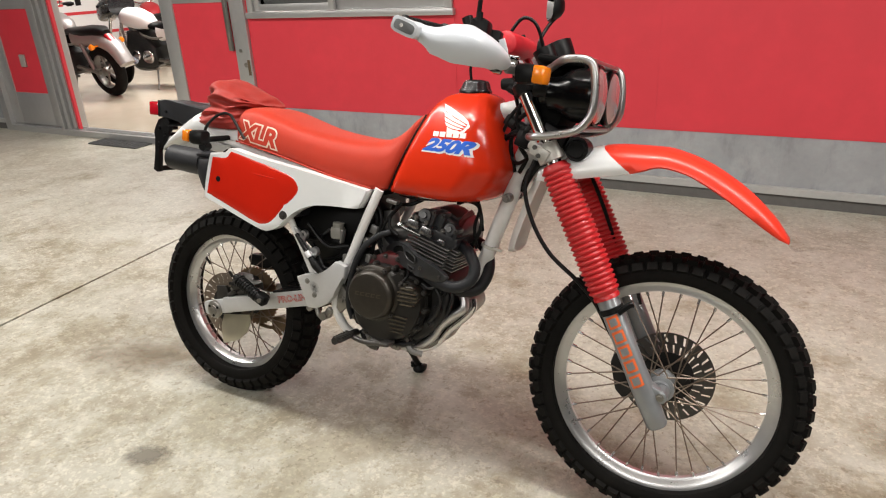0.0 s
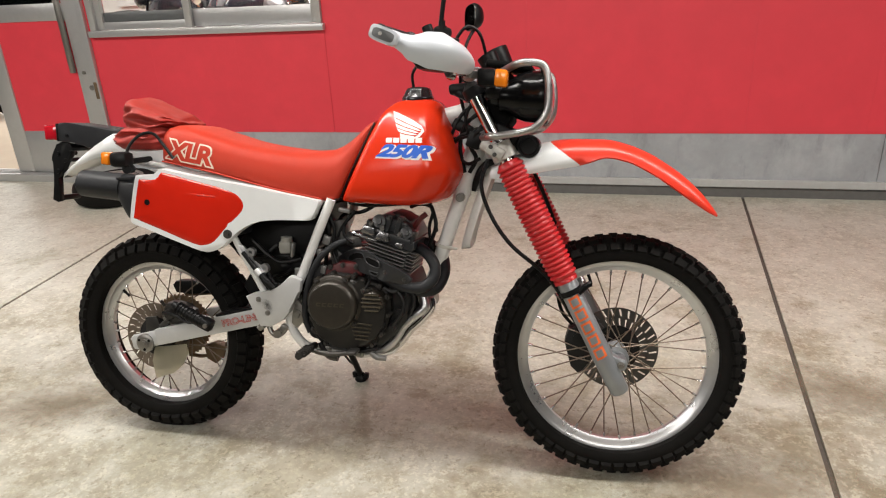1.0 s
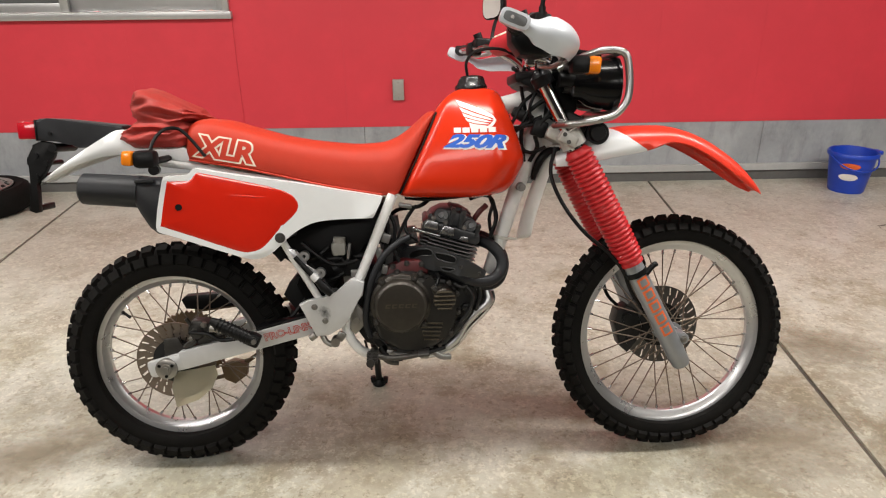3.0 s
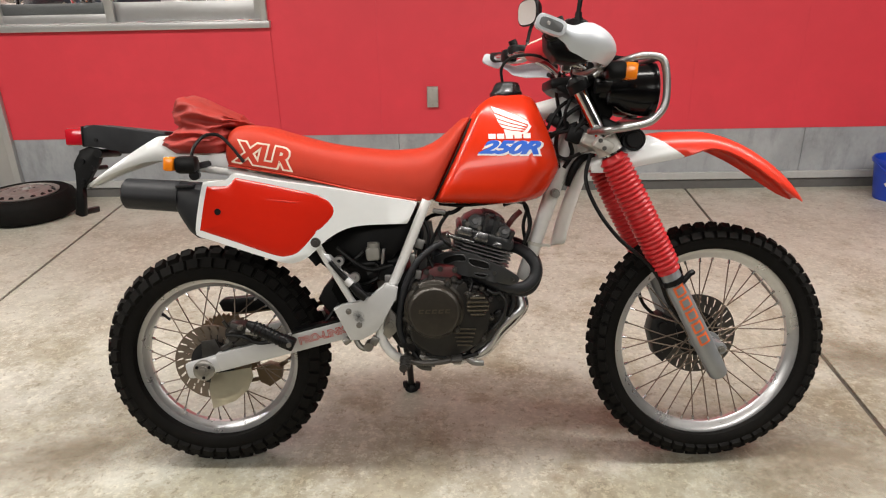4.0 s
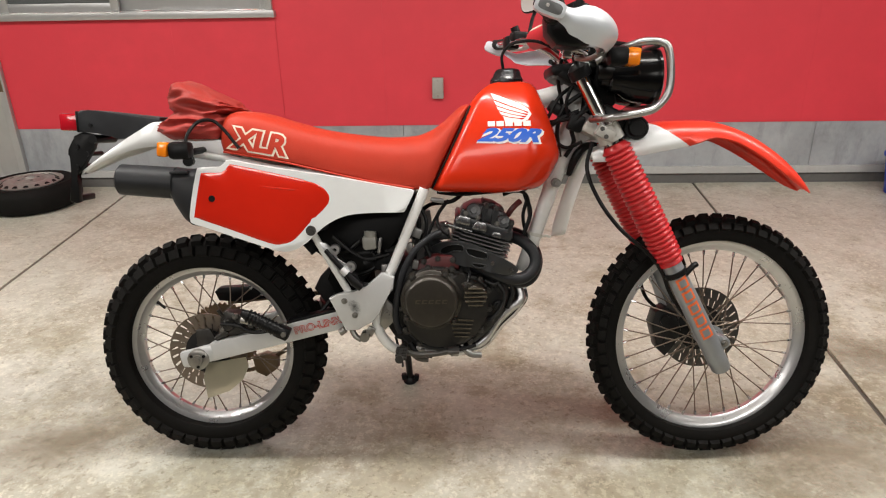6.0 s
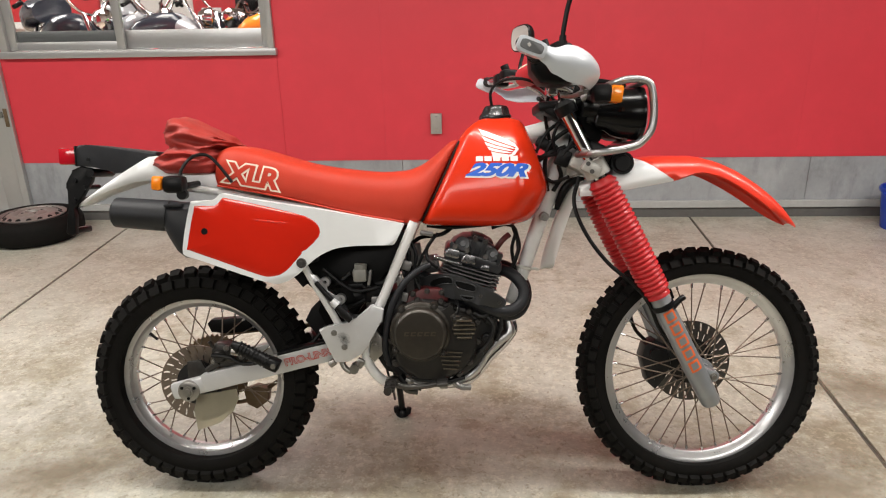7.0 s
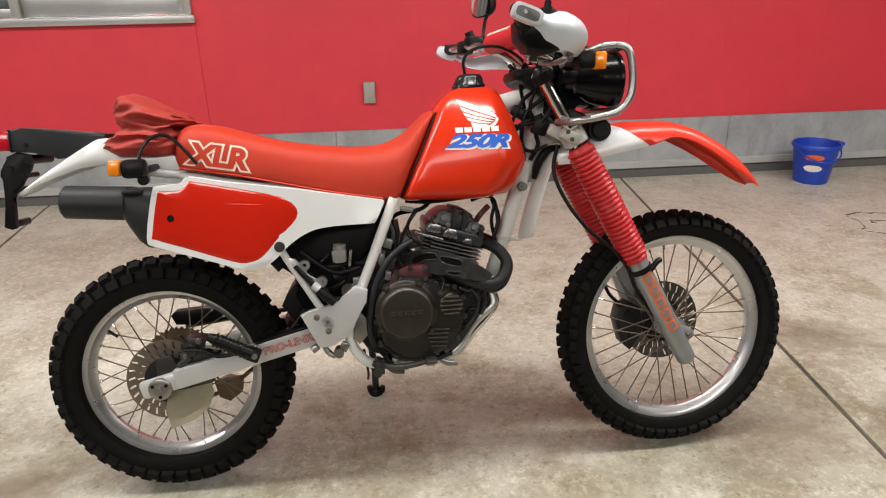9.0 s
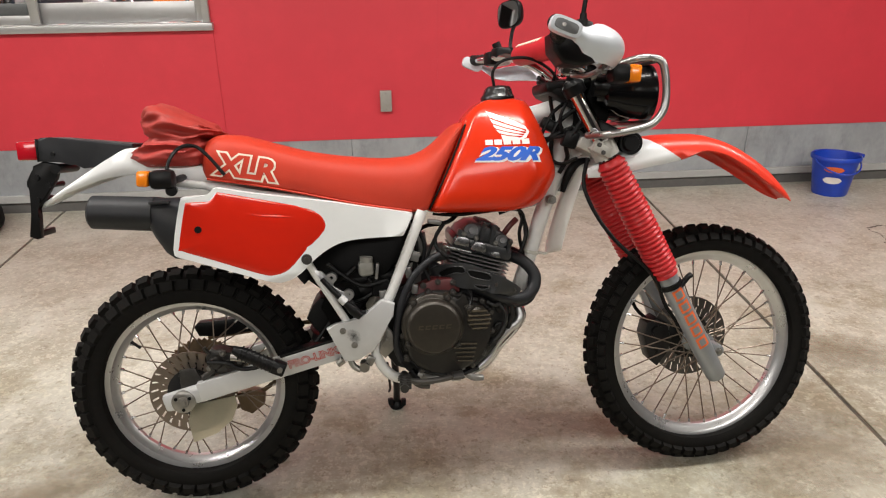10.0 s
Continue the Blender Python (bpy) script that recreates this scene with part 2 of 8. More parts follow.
# near-black that paints the shade in slots and between parts
M_VOID = material("recess_shade_black", (0.003, 0.003, 0.003), 0.8, spec=0.1)
M_RESERVOIR = material("grey_cloudy_plastic", (0.30, 0.295, 0.27), 0.4, stain=0.4, stain_size=30)
M_FILM = material("yellowed_film_plastic", (0.66, 0.62, 0.48), 0.3, stain=0.3, stain_size=14, alpha_trans=0.7)
M_GLOSSBLACK = material("gloss_black_plastic", (0.008, 0.008, 0.009), 0.24, coat=0.2)
M_HEAD = material("gloss_grey_engine_paint", (0.036, 0.038, 0.042), 0.30, 0.0, grain=0.2, grain_size=50, stain=0.3, stain_size=20, bump=0.12, bump_size=160)
M_HEADLUG = material("machined_head_alloy", (0.30, 0.30, 0.31), 0.26, 0.9, stain=0.35, stain_size=26, stain_colour=(0.12, 0.12, 0.12), rough_var=0.08, bump=0.08, bump_size=90)
M_POLISH = material("polished_alloy", (0.60, 0.60, 0.61), 0.36, 1.0, stain=0.3, stain_size=16, rough_var=0.08, bump=0.06, bump_size=60)
M_DISCF = material("bright_disc_steel", (0.15, 0.145, 0.14), 0.36, 0.85, grain=0.2, grain_size=50, stain=0.4, stain_size=14, stain_colour=(0.22, 0.2, 0.18))
M_BRONZE = material("bronze_engine_cover", (0.085, 0.070, 0.048), 0.34, 0.45, grain=0.15, grain_size=60, stain=0.35, stain_size=18, bump=0.08, bump_size=260)
M_GRIME = material("oily_cast_alloy", (0.055, 0.052, 0.048), 0.40, 0.5, grain=0.3, grain_size=60, stain=0.6, stain_size=26, stain_colour=(0.015, 0.013, 0.012), bump=0.25, bump_size=150)
M_CAPGREY = material("grey_cap_plastic", (0.13, 0.135, 0.14), 0.4, grain=0.15, grain_size=60)
# opaque lens; the pinkish reflection is painted into its base colour
M_LENSW = material("reflection_tinted_lens", (0.40, 0.29, 0.29), 0.10, 0.5, coat=0.5, bump=0.2, bump_size=70)
M_DECALDR = material("dark_red_decal", (0.50, 0.05, 0.035), 0.4)
M_WHEELSTEEL = material("dull_wheel_steel", (0.36, 0.34, 0.32), 0.45, 0.5, grain=0.2, grain_size=50, stain=0.5, stain_size=10, stain_colour=(0.22, 0.19, 0.16))
M_DARKPANEL = material("dark_grey_panel", (0.12, 0.125, 0.125), 0.4, grain=0.06, grain_size=20)
M_CASEDARK = material("dark_crankcase_paint", (0.016, 0.0145, 0.013), 0.42, 0.3, grain=0.2, grain_size=60, stain=0.4, stain_size=18, stain_colour=(0.035, 0.03, 0.025), bump=0.12, bump_size=220)


def stain_film(name, colour, inner, outer, strength):
    """A thin soft-edged stain: solid in its middle, fading into the surface below."""
    m = bpy.data.materials.new(name)
    m.use_nodes = True
    nt = m.node_tree
    b = nt.nodes["Principled BSDF"]
    b.inputs["Base Color"].default_value = (*colour, 1)
    b.inputs["Roughness"].default_value = 0.6
    tc, ln, n, ad, r = (nt.nodes.new("ShaderNode" + k) for k in ("TexCoord", "VectorMath", "TexNoise", "Math", "MapRange"))
    ln.operation, ad.operation = "LENGTH", "MULTIPLY_ADD"
    n.inputs["Scale"].default_value, n.inputs["Detail"].default_value = 2.5 / outer, 5.0
    ad.inputs[1].default_value, ad.inputs[2].default_value = outer * 1.1, -outer * 0.5
    r.inputs["From Min"].default_value, r.inputs["From Max"].default_value = inner, outer
    r.inputs["To Min"].default_value, r.inputs["To Max"].default_value = strength, 0.0
    plus = nt.nodes.new("ShaderNodeMath")
    for p, q in ((tc.outputs["Object"], ln.inputs[0]), (tc.outputs["Object"], n.inputs["Vector"]), (n.outputs["Fac"], ad.inputs[0]), (ad.outputs[0], plus.inputs[0]), (ln.outputs["Value"], plus.inputs[1]),
                 (plus.outputs[0], r.inputs["Value"]), (r.outputs[0], b.inputs["Alpha"])):
        nt.links.new(p, q)
    return m


M_DAMP = stain_film("damp_patch_film", (0.20, 0.18, 0.145), 0.03, 0.075, 0.7)
M_DIRT = stain_film("brown_dirt_film", (0.25, 0.195, 0.13), 0.02, 0.10, 0.50)
M_SMUDGE = stain_film("oily_smudge_film", (0.09, 0.09, 0.085), 0.002, 0.019, 0.75)
M_NIPPLE = material("plated_nipple", (0.62, 0.62, 0.62), 0.25, 0.8)
M_RINGMARK = material("dried_spill_edge", (0.13, 0.115, 0.095), 0.7, grain=0.3, grain_size=60)
M_MAT = material("dark_rubber_mat", (0.07, 0.07, 0.07), 0.8, grain=0.3, grain_size=40)


# ---- mesh helpers ----
def V(*a):
    return Vector(a)


def finish(name, bm, mat, parent=None, label="", smooth=True, angle=40):
    bmesh.ops.recalc_face_normals(bm, faces=bm.faces)
    me = bpy.data.meshes.new(name)
    bm.to_mesh(me)
    bm.free()
    me.materials.append(mat)
    if smooth:
        me.polygons.foreach_set("use_smooth", [True] * len(me.polygons))
        me.set_sharp_from_angle(angle=radians(angle))
    ob = new(name, me)
    if parent:
        ob.parent = parent
    if label:
        ob["label"] = label
    return ob


def part(name, bm, mat, parent, label="", smooth=True, angle=40):
    return finish(name, bm, mat, parent, label, smooth, angle)


def box(bm, c, s, rot=None, bevel=0.0):
    m = Matrix.Translation(c)
    if rot is not None:
        m = m @ (rot if isinstance(rot, Matrix) else Euler([radians(a) for a in rot]).to_matrix().to_4x4())
    r = bmesh.ops.create_cube(bm, size=1, matrix=m @ Matrix.Diagonal((*s, 1)))
    if bevel:
        es = list({e for v in r["verts"] for e in v.link_edges})
        bmesh.ops.bevel(bm, geom=es, offset=bevel, segments=2, affect="EDGES", profile=0.5)
    return bm


def span(bm, x0, x1, y0, y1, z0, z1, bevel=0.0):
    return box(bm, ((x0 + x1) / 2, (y0 + y1) / 2, (z0 + z1) / 2), (abs(x1 - x0), abs(y1 - y0), abs(z1 - z0)), None, bevel)


def ring_at(bm, c, u, v, pts):
    return [bm.verts.new(c + u * a + v * b) for a, b in pts]


def skin(bm, rings, closed=True, caps=True):
    n = len(rings[0])
    for a, b in zip(rings, rings[1:]):
        for i in range(n if closed else n - 1):
            j = (i + 1) % n
            bm.faces.new((a[i], a[j], b[j], b[i]))
    if caps and closed:
        bm.faces.new(rings[0][::-1])
        bm.faces.new(rings[-1])


def circle(r, n, squash=1.0, turn=0.0):
    return [(r * math.cos(2 * math.pi * i / n + turn), r * squash * math.sin(2 * math.pi * i / n + turn)) for i in range(n)]


def smooth_path(pts, steps=6):
    pts = [Vector(p) for p in pts]
    if len(pts) < 3:
        return pts
    ext = [2 * pts[0] - pts[1]] + pts + [2 * pts[-1] - pts[-2]]
    out = []
    for i in range(1, len(ext) - 2):
        a, b, c, d = ext[i - 1:i + 3]
        for k in range(steps):
            t = k / steps
            out.append(0.5 * ((2 * b) + (c - a) * t + (2 * a - 5 * b + 4 * c - d) * t * t + (3 * b - a - 3 * c + d) * t ** 3))
    out.append(pts[-1])
    return out


def tube(bm, pts, r, n=10, steps=6, smooth=True, caps=True):
    """A round bar along pts; r is one radius or one for each point of pts."""
    src = [Vector(p) for p in pts]
    path = smooth_path(src, steps) if smooth and len(src) > 2 else src
    rings, u = [], None
    for i, p in enumerate(path):
        d = (path[min(i + 1, len(path) - 1)] - path[max(i - 1, 0)]).normalized()
        if u is None:
            u = d.orthogonal().normalized()
        u = (u - d * u.dot(d)).normalized()
        if isinstance(r, (list, tuple)):
            k = i / (len(path) - 1) * (len(r) - 1)
            a = min(int(k), len(r) - 2)
            rad = r[a] + (r[a + 1] - r[a]) * (k - a)
        else:
            rad = r
        rings.append(ring_at(bm, p, u, d.cross(u), circle(rad, n)))
    skin(bm, rings, True, caps)
    return bm


def rod(bm, a, b, r, r2=None, n=12):
    return tube(bm, [a, b], [r, r if r2 is None else r2], n, smooth=False)


def lathe(bm, profile, c=(0, 0, 0), axis=(0, 1, 0), n=32, closed=False):
    """profile: (radius, along the axis)."""
    c, ax = Vector(c), Vector(axis).normalized()
    u = ax.orthogonal().normalized()
    v = ax.cross(u)
    cols = []
    for i in range(n):
        t = 2 * math.pi * i / n
        d = u * math.cos(t) + v * math.sin(t)
        cols.append([bm.verts.new(c + d * r + ax * h) for r, h in profile])
    m = len(profile)
    for i in range(n):
        a, b = cols[i], cols[(i + 1) % n]
        for k in range(m if closed else m - 1):
            l = (k + 1) % m
            bm.faces.new((a[k], a[l], b[l], b[k]))
    bmesh.ops.remove_doubles(bm, verts=[v for col in cols for v in col], dist=1e-6)
    return bm


def slab(bm, outline, y0, y1, bevel=0.0, segs=2, rounded=0):
    """A plate with an outline of (x, z), from y0 to y1."""
    if rounded:
        closed = list(outline) + [outline[0], outline[1], outline[2]]
        pts = smooth_path([V(x, 0, z) for x, z in [outline[-1]] + closed], rounded)
        pts = pts[rounded: rounded * (len(outline) + 1)]
        outline = [(p.x, p.z) for p in pts]
    a = [bm.verts.new((x, y0, z)) for x, z in outline]
    b = [bm.verts.new((x, y1, z)) for x, z in outline]
    n = len(a)
    fa, fb = bm.faces.new(a), bm.faces.new(b[::-1])
    for i in range(n):
        j = (i + 1) % n
        bm.faces.new((a[j], a[i], b[i], b[j]))
    if bevel:
        es = list({e for f in (fa, fb) for e in f.edges})
        bmesh.ops.bevel(bm, geom=es, offset=bevel, segments=segs, affect="EDGES", profile=0.5, clamp_overlap=True)
    return bm


def superpts(n, p):
    out = []
    for i in range(n):
        t = 2 * math.pi * (i + 0.5) / n
        c, s = math.cos(t), math.sin(t)
        out.append((math.copysign(abs(c) ** (2 / p), c), math.copysign(abs(s) ** (2 / p), s)))
    return out


def lettering(name, text, mat, parent, m, size, shear=0.0, extrude=0.0008, offset=0.0, stretch=1.0, label="", spacing=1.0, closed_up=True):
    """Words in the built-in font as a thin mesh; m: pose, text along x, up along y."""
    c = bpy.data.curves.new(name, "FONT")
    c.body, c.size, c.shear, c.extrude, c.offset, c.space_character = text, size, shear, extrude, offset, spacing
    c.align_x, c.align_y = "CENTER", "CENTER"
    c.resolution_u = 3
    tmp = bpy.data.objects.new(name, c)
    scene.collection.objects.link(tmp)
    me = bpy.data.meshes.new_from_object(tmp.evaluated_get(bpy.context.evaluated_depsgraph_get()))
    bpy.data.objects.remove(tmp)
    me.name = name
    me.transform(Matrix.Diagonal((stretch, 1, 1, 1)))
    me.materials.clear()
    me.materials.append(mat)
    ob = new(name, me)
    ob.parent = parent
    ob.matrix_basis = m
    if label:
        ob["label"] = label
    return ob


def setting(name, bm, mat, label, category, smooth=False):
    return tagged(finish(name, bm, mat, None, "", smooth), label, category, kind="structure")


# ---- the forecourt ----
WALL_Y, WALL_T = 2.73, 0.14
XL, XR, YB = -6.6, 6.2, -6.5
SHOP_Z = 0.05


def forecourt():
    # slabs with sunk joints between them
    bm = bmesh.new()
    span(bm, XL, XR, YB, WALL_Y, -0.16, -0.008)
    base = setting("floor", bm, M_JOINT, "stained beige concrete slabs with dark expansion joints", "floor")
    cuts = [(-1.32, -1.49), (2.06, 2.28)]

    def x_at(c, y):
        return c[0] + (c[1] - c[0]) * y / 2.67
    lines = [lambda y: XL] + [(lambda y, c=c: x_at(c, y)) for c in cuts] + [lambda y: XR]
    for a, b in zip(lines, lines[1:]):
        bm = bmesh.new()
        g = 0.009
        q = [(a(YB) + g, YB), (b(YB) - g, YB), (b(WALL_Y) - g, WALL_Y), (a(WALL_Y) + g, WALL_Y)]
        lo = [bm.verts.new((x, y, -0.12)) for x, y in q]
        hi = [bm.verts.new((x, y, 0)) for x, y in q]
        bm.faces.new(hi)
        bm.faces.new(lo[::-1])
        for i in range(4):
            j = (i + 1) % 4
            bm.faces.new((lo[i], lo[j], hi[j], hi[i]))
        part("slab", bm, M_FLOOR, base, "stained beige concrete slab", smooth=False)
    fl = bpy.data.objects["floor"]
    bm = bmesh.new()
    bmesh.ops.create_grid(bm, x_segments=1, y_segments=1, size=0.13)
    d = part("damp_patch", bm, M_DAMP, fl, "dark damp patch", smooth=False)
    d.matrix_world = pose(0.02, -0.39, 0.0012, 0, 0, 20) @ Matrix.Diagonal((1.25, 0.75, 1, 1))
    for k, (x, y, turn, sx, sy) in enumerate(((1.80, -0.02, 12, 4.6, 2.2), (2.25, 0.55, -20, 3.4, 1.8), (-0.50, 0.02, 15, 3.6, 1.7))):
        bm = bmesh.new()
        bmesh.ops.create_grid(bm, x_segments=1, y_segments=1, size=0.14)
        d = part("dirt_patch", bm, M_DIRT, fl, "brown trodden dirt patch", smooth=False)
        d.matrix_world = pose(x, y, 0.0016 + 0.0004 * k, 0, 0, turn) @ Matrix.Diagonal((sx, sy, 1, 1))
    for pts in ([(3.29, 1.79), (3.34, 1.81), (3.40, 1.825), (3.43, 1.80), (3.48, 1.80), (3.53, 1.785), (3.60, 1.76)], [(3.29, 1.79), (3.275, 1.74), (3.30, 1.70), (3.285, 1.66), (3.26, 1.60), (3.225, 1.56), (3.26, 1.52), (3.30, 1.49), (3.37, 1.46)],
                [(3.34, 1.655), (3.37, 1.66), (3.36, 1.69), (3.44, 1.67), (3.52, 1.64), (3.60, 1.62)]):
        pth = smooth_path([V(x, y, 0.0015) for x, y in pts], 6)
        ring = bmesh.new()
        left, right = [], []
        for i, p in enumerate(pth):
            w = 0.006 + 0.004 * noise.noise(p * 30)
            q = p + V(0.012 * noise.noise(p * 40), 0.012 * noise.noise(p * 40 + V(5, 0, 0)), 0)
            left.append(ring.verts.new(q + V(0, w, 0)))
            right.append(ring.verts.new(q - V(0, w, 0)))
        for i in range(len(pth) - 1):
            ring.faces.new((left[i], left[i + 1], right[i + 1], right[i]))
        part("spill_mark", ring, M_RINGMARK, fl, "thin dark edge of a dried spill", smooth=False)


forecourt()

WIN_X0, WIN_X1, WIN_Z0, WIN_Z1 = -2.17, -0.44, 1.13, 2.05
DOOR_X0, DOOR_X1, DOOR_Z1 = -5.85, -2.222, 2.1


def front_wall():
    y0, y1 = WALL_Y, WALL_Y + WALL_T
    bm = bmesh.new()
    span(bm, DOOR_X1, WIN_X0, y0, y1, 0.41, CEIL)
    span(bm, WIN_X0, WIN_X1, y0, y1, 0.41, 1.09)
    span(bm, WIN_X0, WIN_X1, y0, y1, WIN_Z1, CEIL)
    span(bm, DOOR_X0, DOOR_X1, y0, y1, DOOR_Z1, CEIL)
    span(bm, WIN_X1, XR, y0, y1, 0.41, CEIL)
    span(bm, XL, DOOR_X0, y0, y1, 0.41, CEIL)
    backing = setting("wall_north", bm, M_WALL, "red painted panel wall above a grey concrete plinth", "wall")
    # panels, each proud of the wall by a few millimetres, with narrow seams
    w = 0.665
    xs = [-0.41 + w * k for k in range(0, 10)] + [XR]
    for x0, x1 in zip(xs, xs[1:]):
        bm = bmesh.new()
        span(bm, x0 + 0.0002, min(x1, XR) - 0.0002, y0 - 0.004, y0 - 0.0005, 0.405, CEIL - 0.002)
        finish("wall_panel", bm, M_WALL, backing)
    for x0, x1 in ((-2.22, -1.740), (-1.740, -1.078), (-1.078, -0.415)):
        bm = bmesh.new()
        span(bm, x0 + 0.0002, x1 - 0.0002, y0 - 0.004, y0 - 0.0005, 0.405, 1.085)
        finish("wall_panel", bm, M_WALL, backing)
    plinth = tagged(new("plinth"), "stained grey concrete plinth under the red wall", "plinth", kind="structure")
    for x0, x1 in ((DOOR_X1, 0.36), (0.362, 3.02), (3.022, XR), (XL, DOOR_X0)):
        bm = bmesh.new()
        span(bm, x0, x1, y0, y1, 0.10, 0.41, 0.003)
        part("plinth_block", bm, M_PLINTH, plinth, smooth=False)
    bm = bmesh.new()
    for x0, x1 in ((DOOR_X1, XR), (XL, DOOR_X0)):
        span(bm, x0, x1, y0 - 0.022, y1, 0.068, 0.115, 0.004)
    setting("trim", bm, M_LEDGE, "pale grey ledge along the foot of the wall", "trim")
    # shadow gap below the ledge, painted as a dark strip
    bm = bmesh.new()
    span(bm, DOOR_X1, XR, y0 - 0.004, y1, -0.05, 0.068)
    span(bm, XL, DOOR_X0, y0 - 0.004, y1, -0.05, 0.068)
    setting("baseboard", bm, M_SHADOWGAP, "strip coloured dark as the shadow gap under the ledge", "baseboard")


front_wall()


def closing_walls():
    bm = bmesh.new()
    span(bm, XL - 0.15, XR + 0.15, YB - 0.15, WALL_Y + WALL_T, CEIL, CEIL + 0.12)
    setting("ceiling", bm, M_CEIL, "plain white board ceiling over the forecourt", "ceiling")
    for name, q in (("wall_east", (XR, XR + 0.15, YB, WALL_Y + WALL_T)), ("wall_west", (XL - 0.15, XL, YB, WALL_Y + WALL_T)),
                    ("wall_south", (XL - 0.15, XR + 0.15, YB - 0.15, YB))):
        bm = bmesh.new()
        span(bm, *q, -0.1, CEIL)
        setting(name, bm, M_PLAIN, "plain light grey wall", "wall")
    y0, y1 = WALL_Y + WALL_T, 8.6
    bm = bmesh.new()
    span(bm, -9.0, 3.0, WALL_Y + 0.0, y1, -0.1, SHOP_Z)
    setting("shop_floor", bm, M_SHOPFLOOR, "glossy beige tile floor inside the shop", "floor")
    for name, q in (("shop_wall_north", (-9.15, 3.15, y1, y1 + 0.15)), ("shop_wall_west", (-9.15, -9.0, y0, y1)), ("shop_wall_east", (3.0, 3.15, y0, y1))):
        bm = bmesh.new()
        span(bm, *q, SHOP_Z, 3.0)
        setting(name, bm, M_SHOPWALL, "plain white shop wall", "wall")
    bm = bmesh.new()
    span(bm, -9.15, 3.15, y0, y1 + 0.15, 3.0, 3.12)
    setting("shop_ceiling", bm, M_CEIL, "plain white shop ceiling", "ceiling")
    bm = bmesh.new()
    span(bm, -9.15, XL, WALL_Y, WALL_Y + WALL_T, -0.1, 3.0)
    span(bm, XL, 3.15, WALL_Y + 0.01, WALL_Y + WALL_T, CEIL, 3.0)
    setting("wall_return", bm, M_PLAIN, "plain wall closing the shop front", "wall")


closing_walls()


def window():
    y0 = WALL_Y
    root = tagged(new("window_1"), "grey aluminium sliding window with two clear panes", "window", kind="structure")
    bm = bmesh.new()
    span(bm, WIN_X0 - 0.03, WIN_X1 + 0.035, y0 - 0.045, y0 + 0.10, 1.087, 1.13, 0.004)
    part("window_sill", bm, M_ALU, root)
    bm = bmesh.new()
    span(bm, WIN_X0 - 0.02, WIN_X0 + 0.03, y0 - 0.025, y0 + 0.1, 1.13, WIN_Z1, 0.003)
    span(bm, WIN_X1 - 0.02, WIN_X1 + 0.02, y0 - 0.025, y0 + 0.1, 1.13, WIN_Z1, 0.003)
    span(bm, WIN_X0 + 0.03, WIN_X1 - 0.02, y0 - 0.025, y0 + 0.1, WIN_Z1 - 0.04, WIN_Z1, 0.003)
    part("window_frame", bm, M_ALU, root)
    for name, x0, x1, yy in (("sash", WIN_X0 + 0.03, -1.385, 0.0), ("sash", -1.455, WIN_X1 - 0.02, 0.035)):
        bm = bmesh.new()
        bot = 0.05 if yy == 0 else 0.115
        span(bm, x0, x0 + 0.05, y0 + yy, y0 + yy + 0.028, 1.135, WIN_Z1 - 0.045, 0.002)
        span(bm, x1 - 0.05, x1, y0 + yy, y0 + yy + 0.028, 1.135, WIN_Z1 - 0.045, 0.002)
        span(bm, x0 + 0.05, x1 - 0.05, y0 + yy + 0.002, y0 + yy + 0.026, 1.135, 1.135 + bot, 0.002)
        span(bm, x0 + 0.05, x1 - 0.05, y0 + yy + 0.002, y0 + yy + 0.026, WIN_Z1 - 0.1, WIN_Z1 - 0.045, 0.002)
        s = part(name, bm, M_ALU, root)
        bm = bmesh.new()
        span(bm, x0 + 0.045, x1 - 0.045, y0 + yy + 0.012, y0 + yy + 0.016, 1.135 + bot - 0.003, WIN_Z1 - 0.095)
        if yy == 0:
            inner = bmesh.new()
            span(inner, x0 + 0.05, x1 - 0.05, y0 + yy + 0.020, y0 + yy + 0.026, 1.135 + bot, 1.135 + bot + 0.066, 0.001)
            part("lower_panel", inner, M_DARKPANEL, s, "dark grey lower panel")
        g = part("pane", bm, M_GLASS, s, smooth=False)
        g.visible_shadow = False


window()


def door_leaf(x0, x1, y, name, label):
    root = tagged(new(name), label, "sliding door", kind="structure")
    bm = bmesh.new()
    z0, z1, st = 0.07, DOOR_Z1 - 0.03, 0.15
    span(bm, x0, x0 + st, y, y + 0.04, z0, z1, 0.003)
    span(bm, x1 - st, x1, y, y + 0.04, z0, z1, 0.003)
    for a, b in ((z0, 0.40), (1.21, 1.33), (z1 - 0.1, z1)):
        span(bm, x0 + st, x1 - st, y + 0.002, y + 0.038, a, b, 0.003)
    part("door_frame", bm, M_ALU, root)
    bm = bmesh.new()
    span(bm, x0 + st - 0.004, x1 - st + 0.004, y + 0.012, y + 0.028, 0.395, 1.215)
    part("lower_panel", bm, M_WALL, root, "red lower door panel")
    bm = bmesh.new()
    span(bm, x0 + st - 0.004, x1 - st + 0.004, y + 0.018, y + 0.022, 1.325, z1 - 0.095)
    part("pane", bm, M_GLASS, root, smooth=False).visible_shadow = False
    return root


